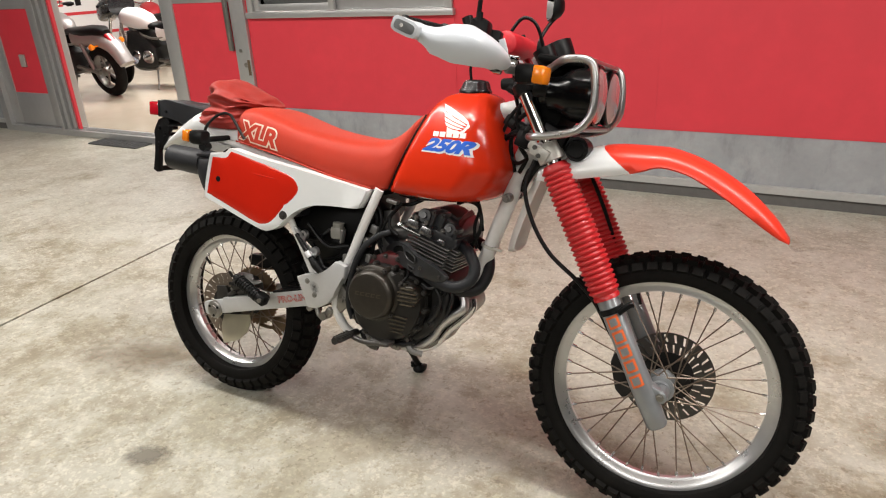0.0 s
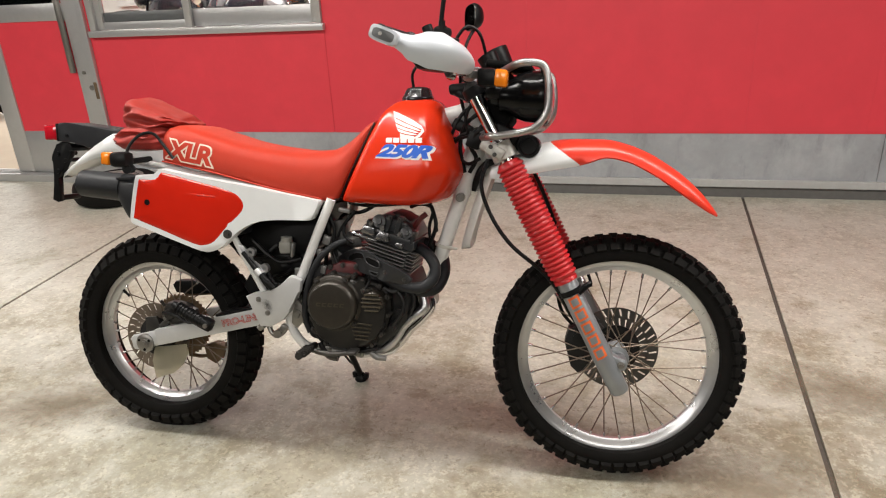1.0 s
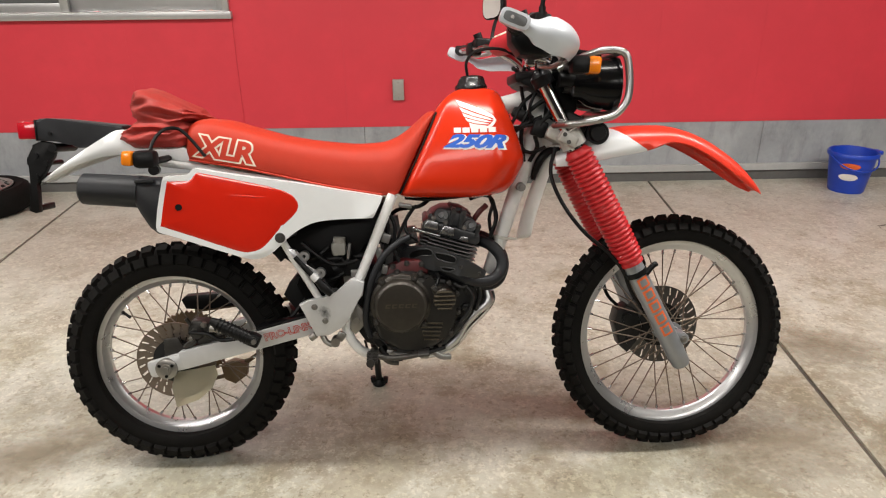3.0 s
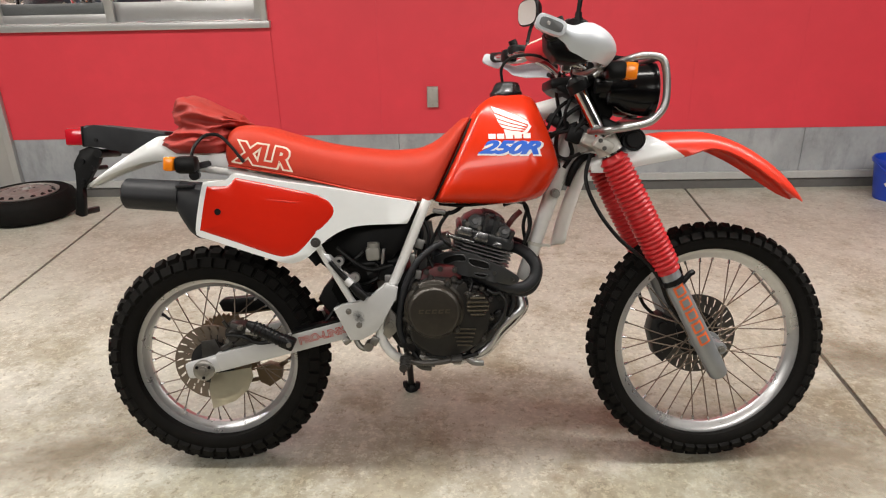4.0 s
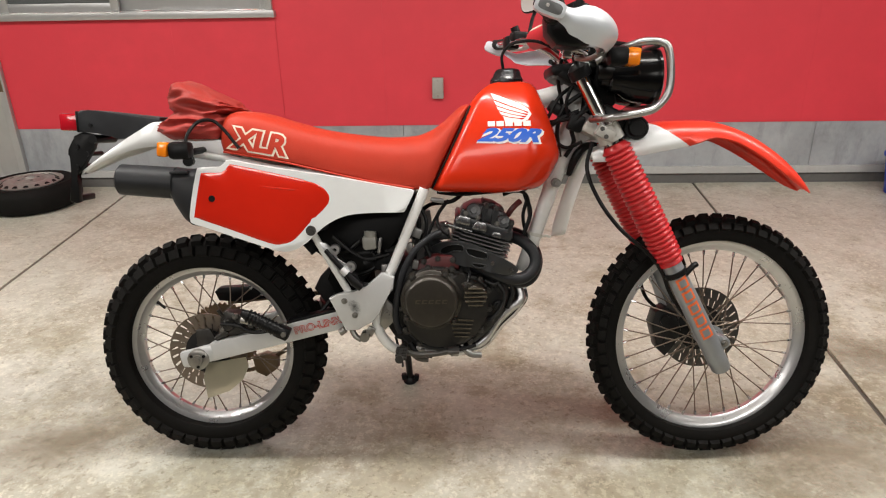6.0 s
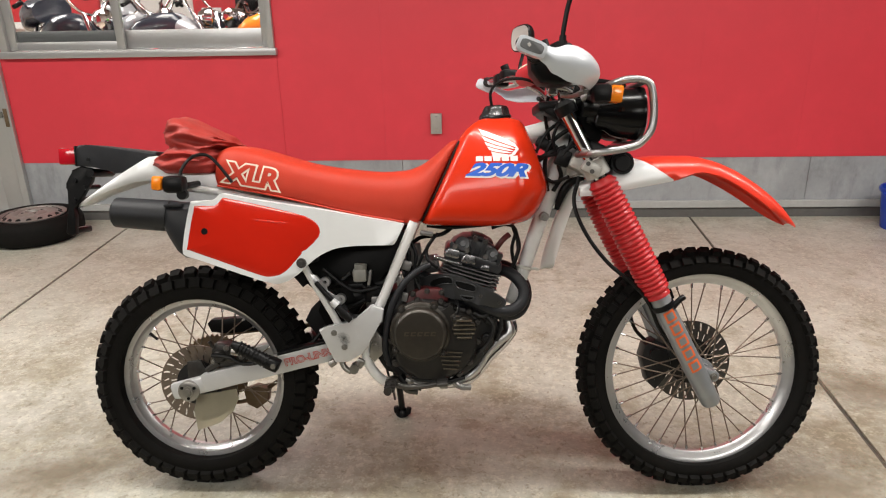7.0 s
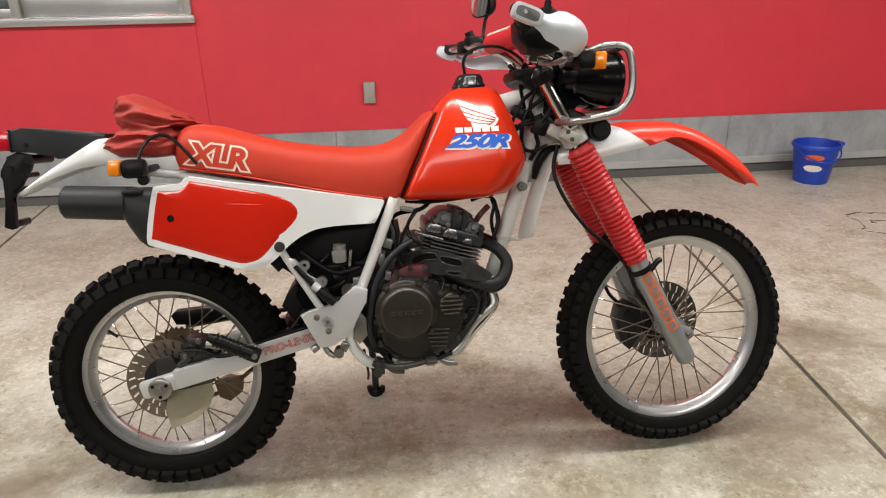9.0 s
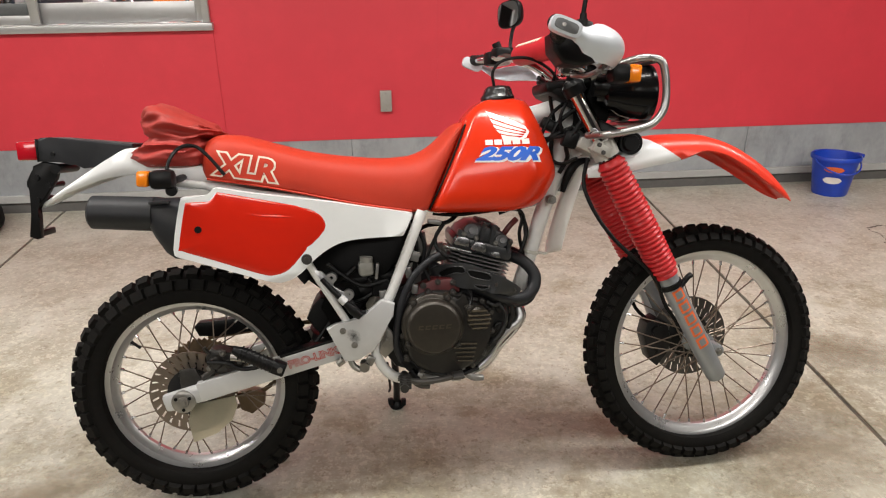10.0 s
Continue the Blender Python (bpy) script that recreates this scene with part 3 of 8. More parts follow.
def shop_door():
    y = WALL_Y + 0.02
    d = door_leaf(-3.20, -2.27, y, "door_1", "aluminium sliding door with a red lower panel, slid open")
    bm = bmesh.new()
    span(bm, -2.462, -2.425, y - 0.03, y, 0.84, 1.55, 0.006)
    for z in (0.90, 1.49):
        rod(bm, (-2.443, y - 0.02, z), (-2.443, y, z), 0.010)
    part("door_handle", bm, M_STEEL, d, "long dark pull handle")
    bm = bmesh.new()
    rod(bm, (-2.315, y - 0.016, 0.73), (-2.315, y, 0.73), 0.020)
    rod(bm, (-2.36, y - 0.010, 0.84), (-2.36, y, 0.84), 0.014)
    part("lock", bm, M_STEEL, d)
    bm = bmesh.new()
    span(bm, -2.262, -2.236, WALL_Y - 0.033, WALL_Y - 0.028, 0.655, 0.775, 0.001)
    part("strike_plate", bm, M_SPROCKET, d, "brown strike plate")
    d = door_leaf(-5.75, -4.90, y, "door_2", "fixed aluminium door leaf with a red lower panel")
    bm = bmesh.new()
    span(bm, -5.36, -5.28, y - 0.008, y + 0.012, 0.66, 0.78, 0.003)
    part("plate", bm, M_SOCKET, d)
    bm = bmesh.new()
    for x0, x1, dy in ((-2.268, -2.222, -0.03), (-4.90, -4.855, -0.03), (-4.83, -4.785, -0.01), (-4.76, -4.715, 0.01), (DOOR_X0, -5.75, -0.03)):
        span(bm, x0, x1, WALL_Y + dy, WALL_Y + WALL_T, 0.05, DOOR_Z1, 0.003)
    span(bm, -4.855, -4.83, WALL_Y + 0.03, WALL_Y + WALL_T, 0.05, DOOR_Z1)
    span(bm, -4.785, -4.76, WALL_Y + 0.05, WALL_Y + WALL_T, 0.05, DOOR_Z1)
    span(bm, DOOR_X0, DOOR_X1, WALL_Y - 0.01, WALL_Y + WALL_T - 0.01, DOOR_Z1 - 0.03, DOOR_Z1 + 0.04, 0.003)
    setting("door_jamb", bm, M_ALU, "grey aluminium door jambs and head rail", "door frame")
    bm = bmesh.new()
    span(bm, -4.705, -4.675, WALL_Y + 0.02, WALL_Y + 0.05, 0.05, DOOR_Z1 - 0.03, 0.002)
    setting("door_edge_trim", bm, M_WALL, "red edge strip on the door jamb", "trim")
    bm = bmesh.new()
    span(bm, DOOR_X0, DOOR_X1, WALL_Y - 0.03, WALL_Y + 0.14, -0.02, 0.058, 0.006)
    for k in range(3):
        span(bm, DOOR_X0, DOOR_X1, WALL_Y + 0.01 + 0.035 * k, WALL_Y + 0.018 + 0.035 * k, 0.058, 0.066)
    setting("door_threshold", bm, M_ALU, "grey aluminium threshold with sliding rails", "threshold")


shop_door()


def switch_box():
    root = tagged(new("outlet_box"), "small grey outlet box on the red wall", "outlet box")
    root.matrix_world = pose(0.592, WALL_Y - 0.006, 0.645)
    bm = bmesh.new()
    span(bm, -0.036, 0.036, -0.03, 0, -0.065, 0.065, 0.004)
    b = part("box", bm, M_SOCKET, root)
    bm = bmesh.new()
    span(bm, -0.031, 0.031, -0.036, -0.03, -0.03, 0.060, 0.002)
    part("cover", bm, M_SOCKET, root)
    bm = bmesh.new()
    rod(bm, (0, -0.039, 0.048), (0, -0.036, 0.048), 0.005)
    part("screw", bm, M_STEEL, root)
    bm = bmesh.new()
    rod(bm, (0, -0.033, -0.048), (0, -0.03, -0.048), 0.005)
    part("screw", bm, M_STEEL, root)


switch_box()


def floor_mat():
    bm = bmesh.new()
    span(bm, -4.24, -3.58, 2.50, 2.69, 0.0, 0.012, 0.003)
    mat = tagged(finish("door_mat", bm, M_MAT), "dark grey ribbed rubber mat in front of the shop door", "mat")
    for k in range(9):
        bm = bmesh.new()
        span(bm, -4.23, -3.59, 2.512 + k * 0.0195, 2.521 + k * 0.0195, 0.011, 0.016)
        part("rib", bm, M_MAT, mat)


floor_mat()


def bucket():
    root = tagged(new("bucket"), "blue plastic bucket with a red and white emblem by the wall", "bucket")
    root.matrix_world = pose(3.50, 2.46, 0)
    bm = bmesh.new()
    lathe(bm, [(0.0, 0.012), (0.09, 0.012), (0.095, 0.0), (0.102, 0.0), (0.106, 0.008), (0.137, 0.232), (0.148, 0.234), (0.15, 0.25), (0.143, 0.262),
               (0.136, 0.258), (0.131, 0.235), (0.098, 0.02), (0.0, 0.018)], axis=(0, 0, 1), n=40)
    part("body", bm, M_BUCKET, root)
    bm = bmesh.new()
    tube(bm, [(0.150 * math.cos(a), 0.150 * math.sin(a), 0.235 - 0.075 * math.sin(i / 14 * math.pi)) for i in range(15) for a in [radians(-175 + 170 * i / 14)]], 0.005, 8, 2)
    part("bail", bm, M_BUCKET, root)
    bm = bmesh.new()
    span(bm, 0.135, 0.175, -0.035, 0.035, 0.238, 0.262, 0.006)
    part("spout", bm, M_BUCKET, root)

    def patch(a0, a1, z0, z1, mat, name):
        b = bmesh.new()
        rows = []
        for i in range(9):
            a = radians(a0 + (a1 - a0) * i / 8)
            f = math.sqrt(max(0.0, 1 - (2 * i / 8 - 1) ** 2)) * 0.9 + 0.1
            zm = (z0 + z1) / 2
            rows.append([b.verts.new(((0.105 + 0.137 * z - 0.0 + 0.0028) * math.cos(a), (0.105 + 0.137 * z + 0.0028) * math.sin(a), z)) for z in (zm - (zm - z0) * f, zm + (z1 - zm) * f)])
        for p, q in zip(rows, rows[1:]):
            b.faces.new((p[0], q[0], q[1], p[1]))
        part(name, b, mat, root)
    patch(-150, -98, 0.165, 0.205, M_DECALR, "emblem_red")
    patch(-150, -98, 0.09, 0.135, M_DECALW, "emblem_white")


bucket()


def spare_wheel():
    root = tagged(new("spare_wheel"), "used car tyre on a steel rim lying on the floor", "wheel")
    root.matrix_world = pose(-1.98, 2.355, 0, 0, 0, 25)
    bm = bmesh.new()
    lathe(bm, [(0.185, 0.03), (0.20, 0.012), (0.245, 0.004), (0.272, 0.02), (0.284, 0.05), (0.284, 0.11), (0.272, 0.14), (0.245, 0.158), (0.20, 0.150), (0.185, 0.132)],
          axis=(0, 0, 1), n=56, closed=True)
    part("tyre", bm, M_RUBBER, root)
    bm = bmesh.new()
    lathe(bm, [(0.192, 0.150), (0.194, 0.158), (0.186, 0.161), (0.180, 0.154), (0.174, 0.146), (0.168, 0.146), (0.148, 0.160), (0.128, 0.167), (0.105, 0.167), (0.085, 0.156), (0.066, 0.170), (0.040, 0.174), (0.036, 0.160), (0.0, 0.160)],
          axis=(0, 0, 1), n=48)
    r = part("rim", bm, M_WHEELSTEEL, root, "dull steel rim with vent holes")
    # vent and bolt holes are black discs, their inner shade painted on
    for k in range(16):
        a = 2 * math.pi * k / 16
        bm = bmesh.new()
        lathe(bm, [(0.0, 0.003), (0.0155, 0.003), (0.0155, -0.006)], (0.157 * math.cos(a), 0.157 * math.sin(a), 0.1535), (math.cos(a) * 0.57, math.sin(a) * 0.57, 0.82), 12)
        part("vent_hole", bm, M_BLACK, r, "black disc standing for a vent hole")
    for k in range(4):
        a = 2 * math.pi * k / 4 + 0.4
        bm = bmesh.new()
        lathe(bm, [(0.0, 0.001), (0.008, 0.001), (0.008, -0.004)], (0.055 * math.cos(a), 0.055 * math.sin(a), 0.172), (0, 0, 1), 10)
        part("bolt_hole", bm, M_BLACK, r)


spare_wheel()

# ---- the motorcycle ----
LEANING, HEADING = 12.3, 1.1
BIKE = tagged(new("motorcycle"), "orange-red and white trail motorcycle leaning on its side stand", "motorcycle")
BIKE.matrix_world = Matrix.Translation((0.030, 0.025, 0)) @ Matrix.Rotation(radians(HEADING), 4, "Z") @ Matrix.Rotation(radians(-LEANING), 4, "X")
R_REAR, R_FRONT, BASE = 0.325, 0.347, 1.430


def spoke_wheel(name, centre, steer, R, tube_r, rim_r, rim_w, knobs, hub_r, flange, label):
    """A wire wheel about the y axis: hub, rim, knobbly tyre and spokes."""
    bm = bmesh.new()
    hw = flange
    lathe(bm, [(0, -hw - 0.012), (0.022, -hw - 0.012), (0.024, -hw - 0.002), (hub_r, -hw), (hub_r, -hw + 0.006), (hub_r * 0.66, -hw + 0.016), (hub_r * 0.62, hw - 0.016),
               (hub_r, hw - 0.006), (hub_r, hw), (0.024, hw + 0.002), (0.022, hw + 0.012), (0, hw + 0.012)], n=36)
    hub = part(name, bm, M_ENGINE if hub_r > 0.05 else M_FORK, BIKE, label)
    hub.matrix_basis = Matrix.Translation(centre) @ Matrix.Rotation(radians(steer), 4, V(-0.454, 0, 0.891))
    bm = bmesh.new()
    w, r = rim_w, rim_r
    lathe(bm, [(r, -w), (r + 0.001, -w + 0.003), (r - 0.006, -w + 0.005), (r - 0.014, -w + 0.007), (r - 0.019, -w * 0.55), (r - 0.026, -0.006), (r - 0.026, 0.006), (r - 0.019, w * 0.55), (r - 0.014, w - 0.007),
               (r - 0.006, w - 0.005), (r + 0.001, w - 0.003), (r, w), (r - 0.003, w), (r - 0.017, w - 0.004), (r - 0.023, w * 0.5), (r - 0.032, 0.007), (r - 0.032, -0.007), (r - 0.023, -w * 0.5),
               (r - 0.017, -w + 0.004), (r - 0.003, -w)], n=96, closed=True)
    part("rim", bm, M_RIM, hub, "silver alloy rim")
    # tyre
    a = tube_r
    cr = R - 0.008
    prof = []
    for i in range(17):
        t = radians(-118 + 236 * i / 16)
        prof.append((cr - a + a * math.cos(t) * (1.0), a * 1.02 * math.sin(t)))
    zlow = rim_r - 0.004
    prof = [(zlow, -rim_w + 0.004), *[(max(p[0], zlow + 0.002), p[1]) for p in prof], (zlow, rim_w - 0.004)]
    bm = bmesh.new()
    lathe(bm, prof, n=108, closed=True)
    part("tyre", bm, M_RUBBER, hub, "black knobbly tyre")
    bm = bmesh.new()
    n = knobs
    for k in range(n):
        th = 2 * math.pi * k / n
        pitch = 2 * math.pi * R / n
        for row, (lat, lw, dth, tall) in enumerate(((-62, 0.40, 0.5, 0.009), (-26, 0.44, 0.0, 0.010), (26, 0.44, 0.5, 0.010), (62, 0.40, 0.0, 0.009))):
            t2 = th + dth * 2 * math.pi / n
            ph = radians(lat)
            d_out = V(math.cos(t2), 0, math.sin(t2))
            nrm = (d_out * math.cos(ph) + V(0, 1, 0) * math.sin(ph)).normalized()
            tang = V(-math.sin(t2), 0, math.cos(t2))
            lat_d = tang.cross(nrm)
            c = d_out * (cr - a + a * math.cos(ph)) + V(0, a * 1.02 * math.sin(ph), 0) + nrm * (tall * 0.3)
            sx, sy, sz = pitch * (0.72 if abs(lat) > 40 else 0.68), a * lw * 1.25, tall * 1.5
            vs = []
            for h, f in ((-0.5, 1.08), (0.5, 0.88)):
                for p, q in ((-0.5, -0.5), (0.5, -0.5), (0.5, 0.5), (-0.5, 0.5)):
                    vs.append(bm.verts.new(c + tang * (p * sx * f) + lat_d * (q * sy * f) + nrm * (h * sz)))
            for f in ((4, 5, 6, 7), (0, 1, 5, 4), (1, 2, 6, 5), (2, 3, 7, 6), (3, 0, 4, 7)):
                bm.faces.new([vs[i] for i in f])
    tagged(part("tread", bm, M_RUBBER, hub, "black rubber tread blocks", angle=35), kind="stuff")
    # spokes, one mesh shared by all of a kind
    kinds, nipples = {}, {}
    for side in (-1, 1):
        for cross in (-1, 1):
            b = bmesh.new()
            start = V(math.cos(cross * 1.12) * hub_r * 0.92, side * (hw - 0.003), math.sin(cross * 1.12) * hub_r * 0.92)
            stop = V(rim_r - 0.028, side * 0.004, 0)
            near = start.lerp(stop, 0.93)
            tube(b, [start, near], 0.0019, 6, smooth=False)
            bmesh.ops.recalc_face_normals(b, faces=b.faces)
            me = bpy.data.meshes.new("spoke")
            b.to_mesh(me)
            b.free()
            me.materials.append(M_SPOKE)
            kinds[side, cross] = me
            b = bmesh.new()
            tube(b, [near, stop], 0.0036, 6, smooth=False)
            bmesh.ops.recalc_face_normals(b, faces=b.faces)
            ne = bpy.data.meshes.new("nipple")
            b.to_mesh(ne)
            b.free()
            ne.materials.append(M_NIPPLE)
            nipples[side, cross] = ne
    for k in range(36):
        side = (-1, 1)[k % 2]
        cross = (-1, 1)[(k // 2) % 2]
        s = new("spoke", kinds[side, cross])
        s.parent = hub
        s.matrix_basis = Matrix.Rotation(2 * math.pi * (k + 0.5) / 36, 4, "Y")
        q = new("nipple", nipples[side, cross])
        q.parent = hub
        q.matrix_basis = s.matrix_basis
    bm = bmesh.new()
    rod(bm, (rim_r - 0.03, 0, 0.0), (rim_r - 0.062, -0.004, 0), 0.0045, 0.004, 8)
    v = part("valve", bm, M_BLACK, hub)
    v.matrix_basis = Matrix.Rotation(radians(-110 if R > 0.33 else -142), 4, "Y")
    return hub


FRONT = spoke_wheel("front_wheel", (BASE, -0.02, R_FRONT), 3.4, R_FRONT, 0.044, 0.279, 0.022, 56, 0.034, 0.034, "front wire-spoked wheel with a knobbly tyre")
REAR = spoke_wheel("rear_wheel", (0, 0, R_REAR), 0, R_REAR, 0.058, 0.2415, 0.028, 46, 0.062, 0.042, "rear wire-spoked wheel with a knobbly tyre")

from mathutils.bvhtree import BVHTree


def tree_of(*obs):
    vs, fs = [], []
    for o in obs:
        k = len(vs)
        vs += [o.matrix_basis @ v.co for v in o.data.vertices]
        fs += [[i + k for i in p.vertices] for p in o.data.polygons]
    return BVHTree.FromPolygons(vs, fs)


def wrap(ob, tree, lift=0.0012):
    """Lays a flat decal, drawn in the x-z plane, on the right-hand side of a body."""
    m = ob.matrix_basis.copy()
    ob.matrix_basis = Matrix.Identity(4)
    bm = bmesh.new()
    bm.from_mesh(ob.data)
    bmesh.ops.triangulate(bm, faces=bm.faces)
    for _ in range(4):
        es = [e for e in bm.edges if e.calc_length() > 0.006]
        if es:
            bmesh.ops.subdivide_edges(bm, edges=es, cuts=1)
            bmesh.ops.triangulate(bm, faces=[f for f in bm.faces if len(f.verts) > 3])
    bm.to_mesh(ob.data)
    bm.free()
    for v in ob.data.vertices:
        p = m @ v.co
        hit, _, _, _ = tree.ray_cast(V(p.x, -0.6, p.z), V(0, 1, 0))
        y = hit.y if hit else tree.find_nearest(V(p.x, -0.2, p.z))[0].y
        v.co = V(p.x, y - lift + p.y, p.z)
    return ob


def decal(name, outlines, mat, parent, tree, lift=0.0012, label="", cuts=2):
    bm = bmesh.new()
    for o in outlines:
        bm.faces.new([bm.verts.new((x, 0, z)) for x, z in o])
    bmesh.ops.triangulate(bm, faces=bm.faces)
    if cuts:
        bmesh.ops.subdivide_edges(bm, edges=bm.edges, cuts=cuts, use_grid_fill=True)
    ob = part(name, bm, mat, parent, label, smooth=False)
    return wrap(ob, tree, lift)


def on_side(x, z, turn=0.0):
    return Matrix.Translation((x, 0, z)) @ Matrix.Rotation(radians(90), 4, "X") @ Matrix.Rotation(radians(turn), 4, "Z")


def lerp_rows(rows, x):
    """A smooth curve through the rows: cubic, with damped slopes, so that it never overshoots."""
    for i, (a, b) in enumerate(zip(rows, rows[1:])):
        if x <= b[0] + 1e-9:
            h = b[0] - a[0]
            t = (x - a[0]) / h
            out = []
            for k in range(1, len(a)):
                d = (b[k] - a[k]) / h
                d0 = (a[k] - rows[i - 1][k]) / (a[0] - rows[i - 1][0]) if i else d
                d1 = (rows[i + 2][k] - b[k]) / (rows[i + 2][0] - b[0]) if i + 2 < len(rows) else d
                m0 = 0 if d0 * d <= 0 else 2 * d0 * d / (d0 + d)
                m1 = 0 if d1 * d <= 0 else 2 * d1 * d / (d1 + d)
                out.append((2 * t ** 3 - 3 * t ** 2 + 1) * a[k] + (t ** 3 - 2 * t ** 2 + t) * h * m0 + (3 * t ** 2 - 2 * t ** 3) * b[k] + (t ** 3 - t ** 2) * h * m1)
            return out
    return list(rows[-1][1:])


def fuel_tank():
    #        z     back   front  width at back, at shoulder, at front
    rows = [(0.772, 0.652, 0.915, 0.085, 0.125, 0.060),
            (0.779, 0.640, 0.938, 0.105, 0.150, 0.085),
            (0.795, 0.648, 0.957, 0.118, 0.164, 0.100),
            (0.830, 0.664, 0.978, 0.124, 0.173, 0.108),
            (0.865, 0.681, 0.992, 0.124, 0.176, 0.110),
            (0.905, 0.700, 0.984, 0.120, 0.172, 0.106),
            (0.945, 0.719, 0.970, 0.112, 0.160, 0.098),
            (0.985, 0.740, 0.955, 0.100, 0.138, 0.086),
            (1.020, 0.760, 0.940, 0.086, 0.110, 0.072),
            (1.045, 0.786, 0.927, 0.070, 0.082, 0.058),
            (1.058, 0.806, 0.915, 0.050, 0.058, 0.042),
            (1.063, 0.822, 0.900, 0.030, 0.034, 0.026)]
    bm = bmesh.new()
    rings = []
    zs = [rows[0][0] + (rows[-1][0] - rows[0][0]) * i / 30 for i in range(31)]
    for z in zs:
        xb, xf, wb, ws, wf = lerp_rows(rows, z)
        half = []
        n = 18
        for i in range(n + 1):
            u = i / n
            x = xb + (xf - xb) * u
            w = wb + (ws - wb) * min(1, u / 0.74) ** 1.0 if u < 0.74 else ws + (wf - ws) * ((u - 0.74) / 0.26) ** 1.3
            e = 0.025
            if u < e * 3:
                w *= 0.62 + 0.38 * math.sin(u / (e * 3) * math.pi / 2)
            if u > 0.94:
                w *= 0.55 + 0.45 * math.cos((u - 0.94) / 0.06 * math.pi / 2)
            half.append((x, w))
        ring = [bm.verts.new((x, -w, z)) for x, w in half] + [bm.verts.new((x, w, z)) for x, w in half[::-1]]
        rings.append(ring)
    skin(bm, rings)
    tank = part("fuel_tank", bm, M_BODY, BIKE, "glossy orange-red fuel tank with white and blue decals", angle=75)
    t = tree_of(tank)
    # wing emblem: plain feathers and shoulder
    f = [[(0.803, 1.030), (0.826, 1.022), (0.872, 1.002), (0.896, 0.988), (0.903, 0.977), (0.884, 0.984), (0.850, 0.997), (0.812, 1.013)],
         [(0.811, 1.010), (0.848, 0.9945), (0.884, 0.9815), (0.898, 0.974), (0.880, 0.9770), (0.848, 0.986), (0.817, 0.998)], [(0.817, 0.9950), (0.848, 0.9835), (0.880, 0.9745), (0.894, 0.969), (0.876, 0.9705), (0.850, 0.976), (0.822, 0.985)],
         [(0.823, 0.9820), (0.852, 0.9735), (0.876, 0.9680), (0.889, 0.964), (0.870, 0.9645), (0.850, 0.967), (0.830, 0.973)], [(0.834, 0.9695), (0.852, 0.9645), (0.872, 0.9620), (0.884, 0.958), (0.858, 0.953), (0.838, 0.952), (0.852, 0.958)],
         [(0.898, 0.985), (0.905, 0.974), (0.894, 0.959), (0.876, 0.953), (0.868, 0.955), (0.886, 0.962), (0.896, 0.973)]]
    decal("wing_emblem", f, M_DECALW, tank, t, label="white wing-shaped emblem")
    bars = []
    for k in range(5):
        x = 0.794 + k * 0.0222
        bars += [[(x, 0.944), (x + 0.0185, 0.944), (x + 0.0185, 0.957), (x, 0.957)]]
    decal("maker_bars", bars, M_DECALW, tank, t, cuts=1, label="row of small white bars")
    wrap(lettering("model_number_edge", "250R", M_DECALW, tank, on_side(0.8470, 0.9175, -1.5), 0.0445, 0.46, 0.0, 0.0042, 1.66, "white edge of the number", 0.94), t, 0.0011)
    wrap(lettering("model_number", "250R", M_BLUE, tank, on_side(0.8435, 0.9200, -1.5), 0.0445, 0.46, 0.0, 0.0022, 1.66, "blue slanted model number", 0.94), t, 0.0019)
    bm = bmesh.new()
    # low domed cap with eight scalloped grips
    rings = []
    for r, h, lobe in ((0.044, -0.006, 0), (0.046, 0.004, 0), (0.045, 0.008, 0.02), (0.041, 0.014, 0.10), (0.037, 0.026, 0.10), (0.032, 0.033, 0.07), (0.022, 0.036, 0.02), (0.008, 0.037, 0)):
        rings.append([bm.verts.new((0.852 + r * (1 - lobe * (0.5 + 0.5 * math.cos(8 * a))) * math.cos(a) + h * 0.08, r * (1 - lobe * (0.5 + 0.5 * math.cos(8 * a))) * math.sin(a), 1.062 + h)) for a in [2 * math.pi * i / 64 for i in range(64)]])
    skin(bm, rings)
    cap = part("filler_cap", bm, M_GLOSSBLACK, tank, "glossy black filler cap", angle=50)
    bm = bmesh.new()
    tube(bm, [(0.842, -0.01, 1.095), (0.840, -0.012, 1.135), (0.868, -0.02, 1.162), (0.93, -0.03, 1.165), (0.985, -0.03, 1.138), (1.02, -0.02, 1.10)], 0.0042, 8)
    part("breather_hose", bm, M_BLACK, tank, "thin black breather hose")
    # side seam strip against the seat
    bm = bmesh.new()
    tube(bm, [(0.648, -0.106, 0.785), (0.69, -0.118, 0.868), (0.724, -0.108, 0.94), (0.75, -0.09, 0.998)], 0.0026, 8)
    part("seam", bm, M_BLACK, tank)
    return tank


fuel_tank()


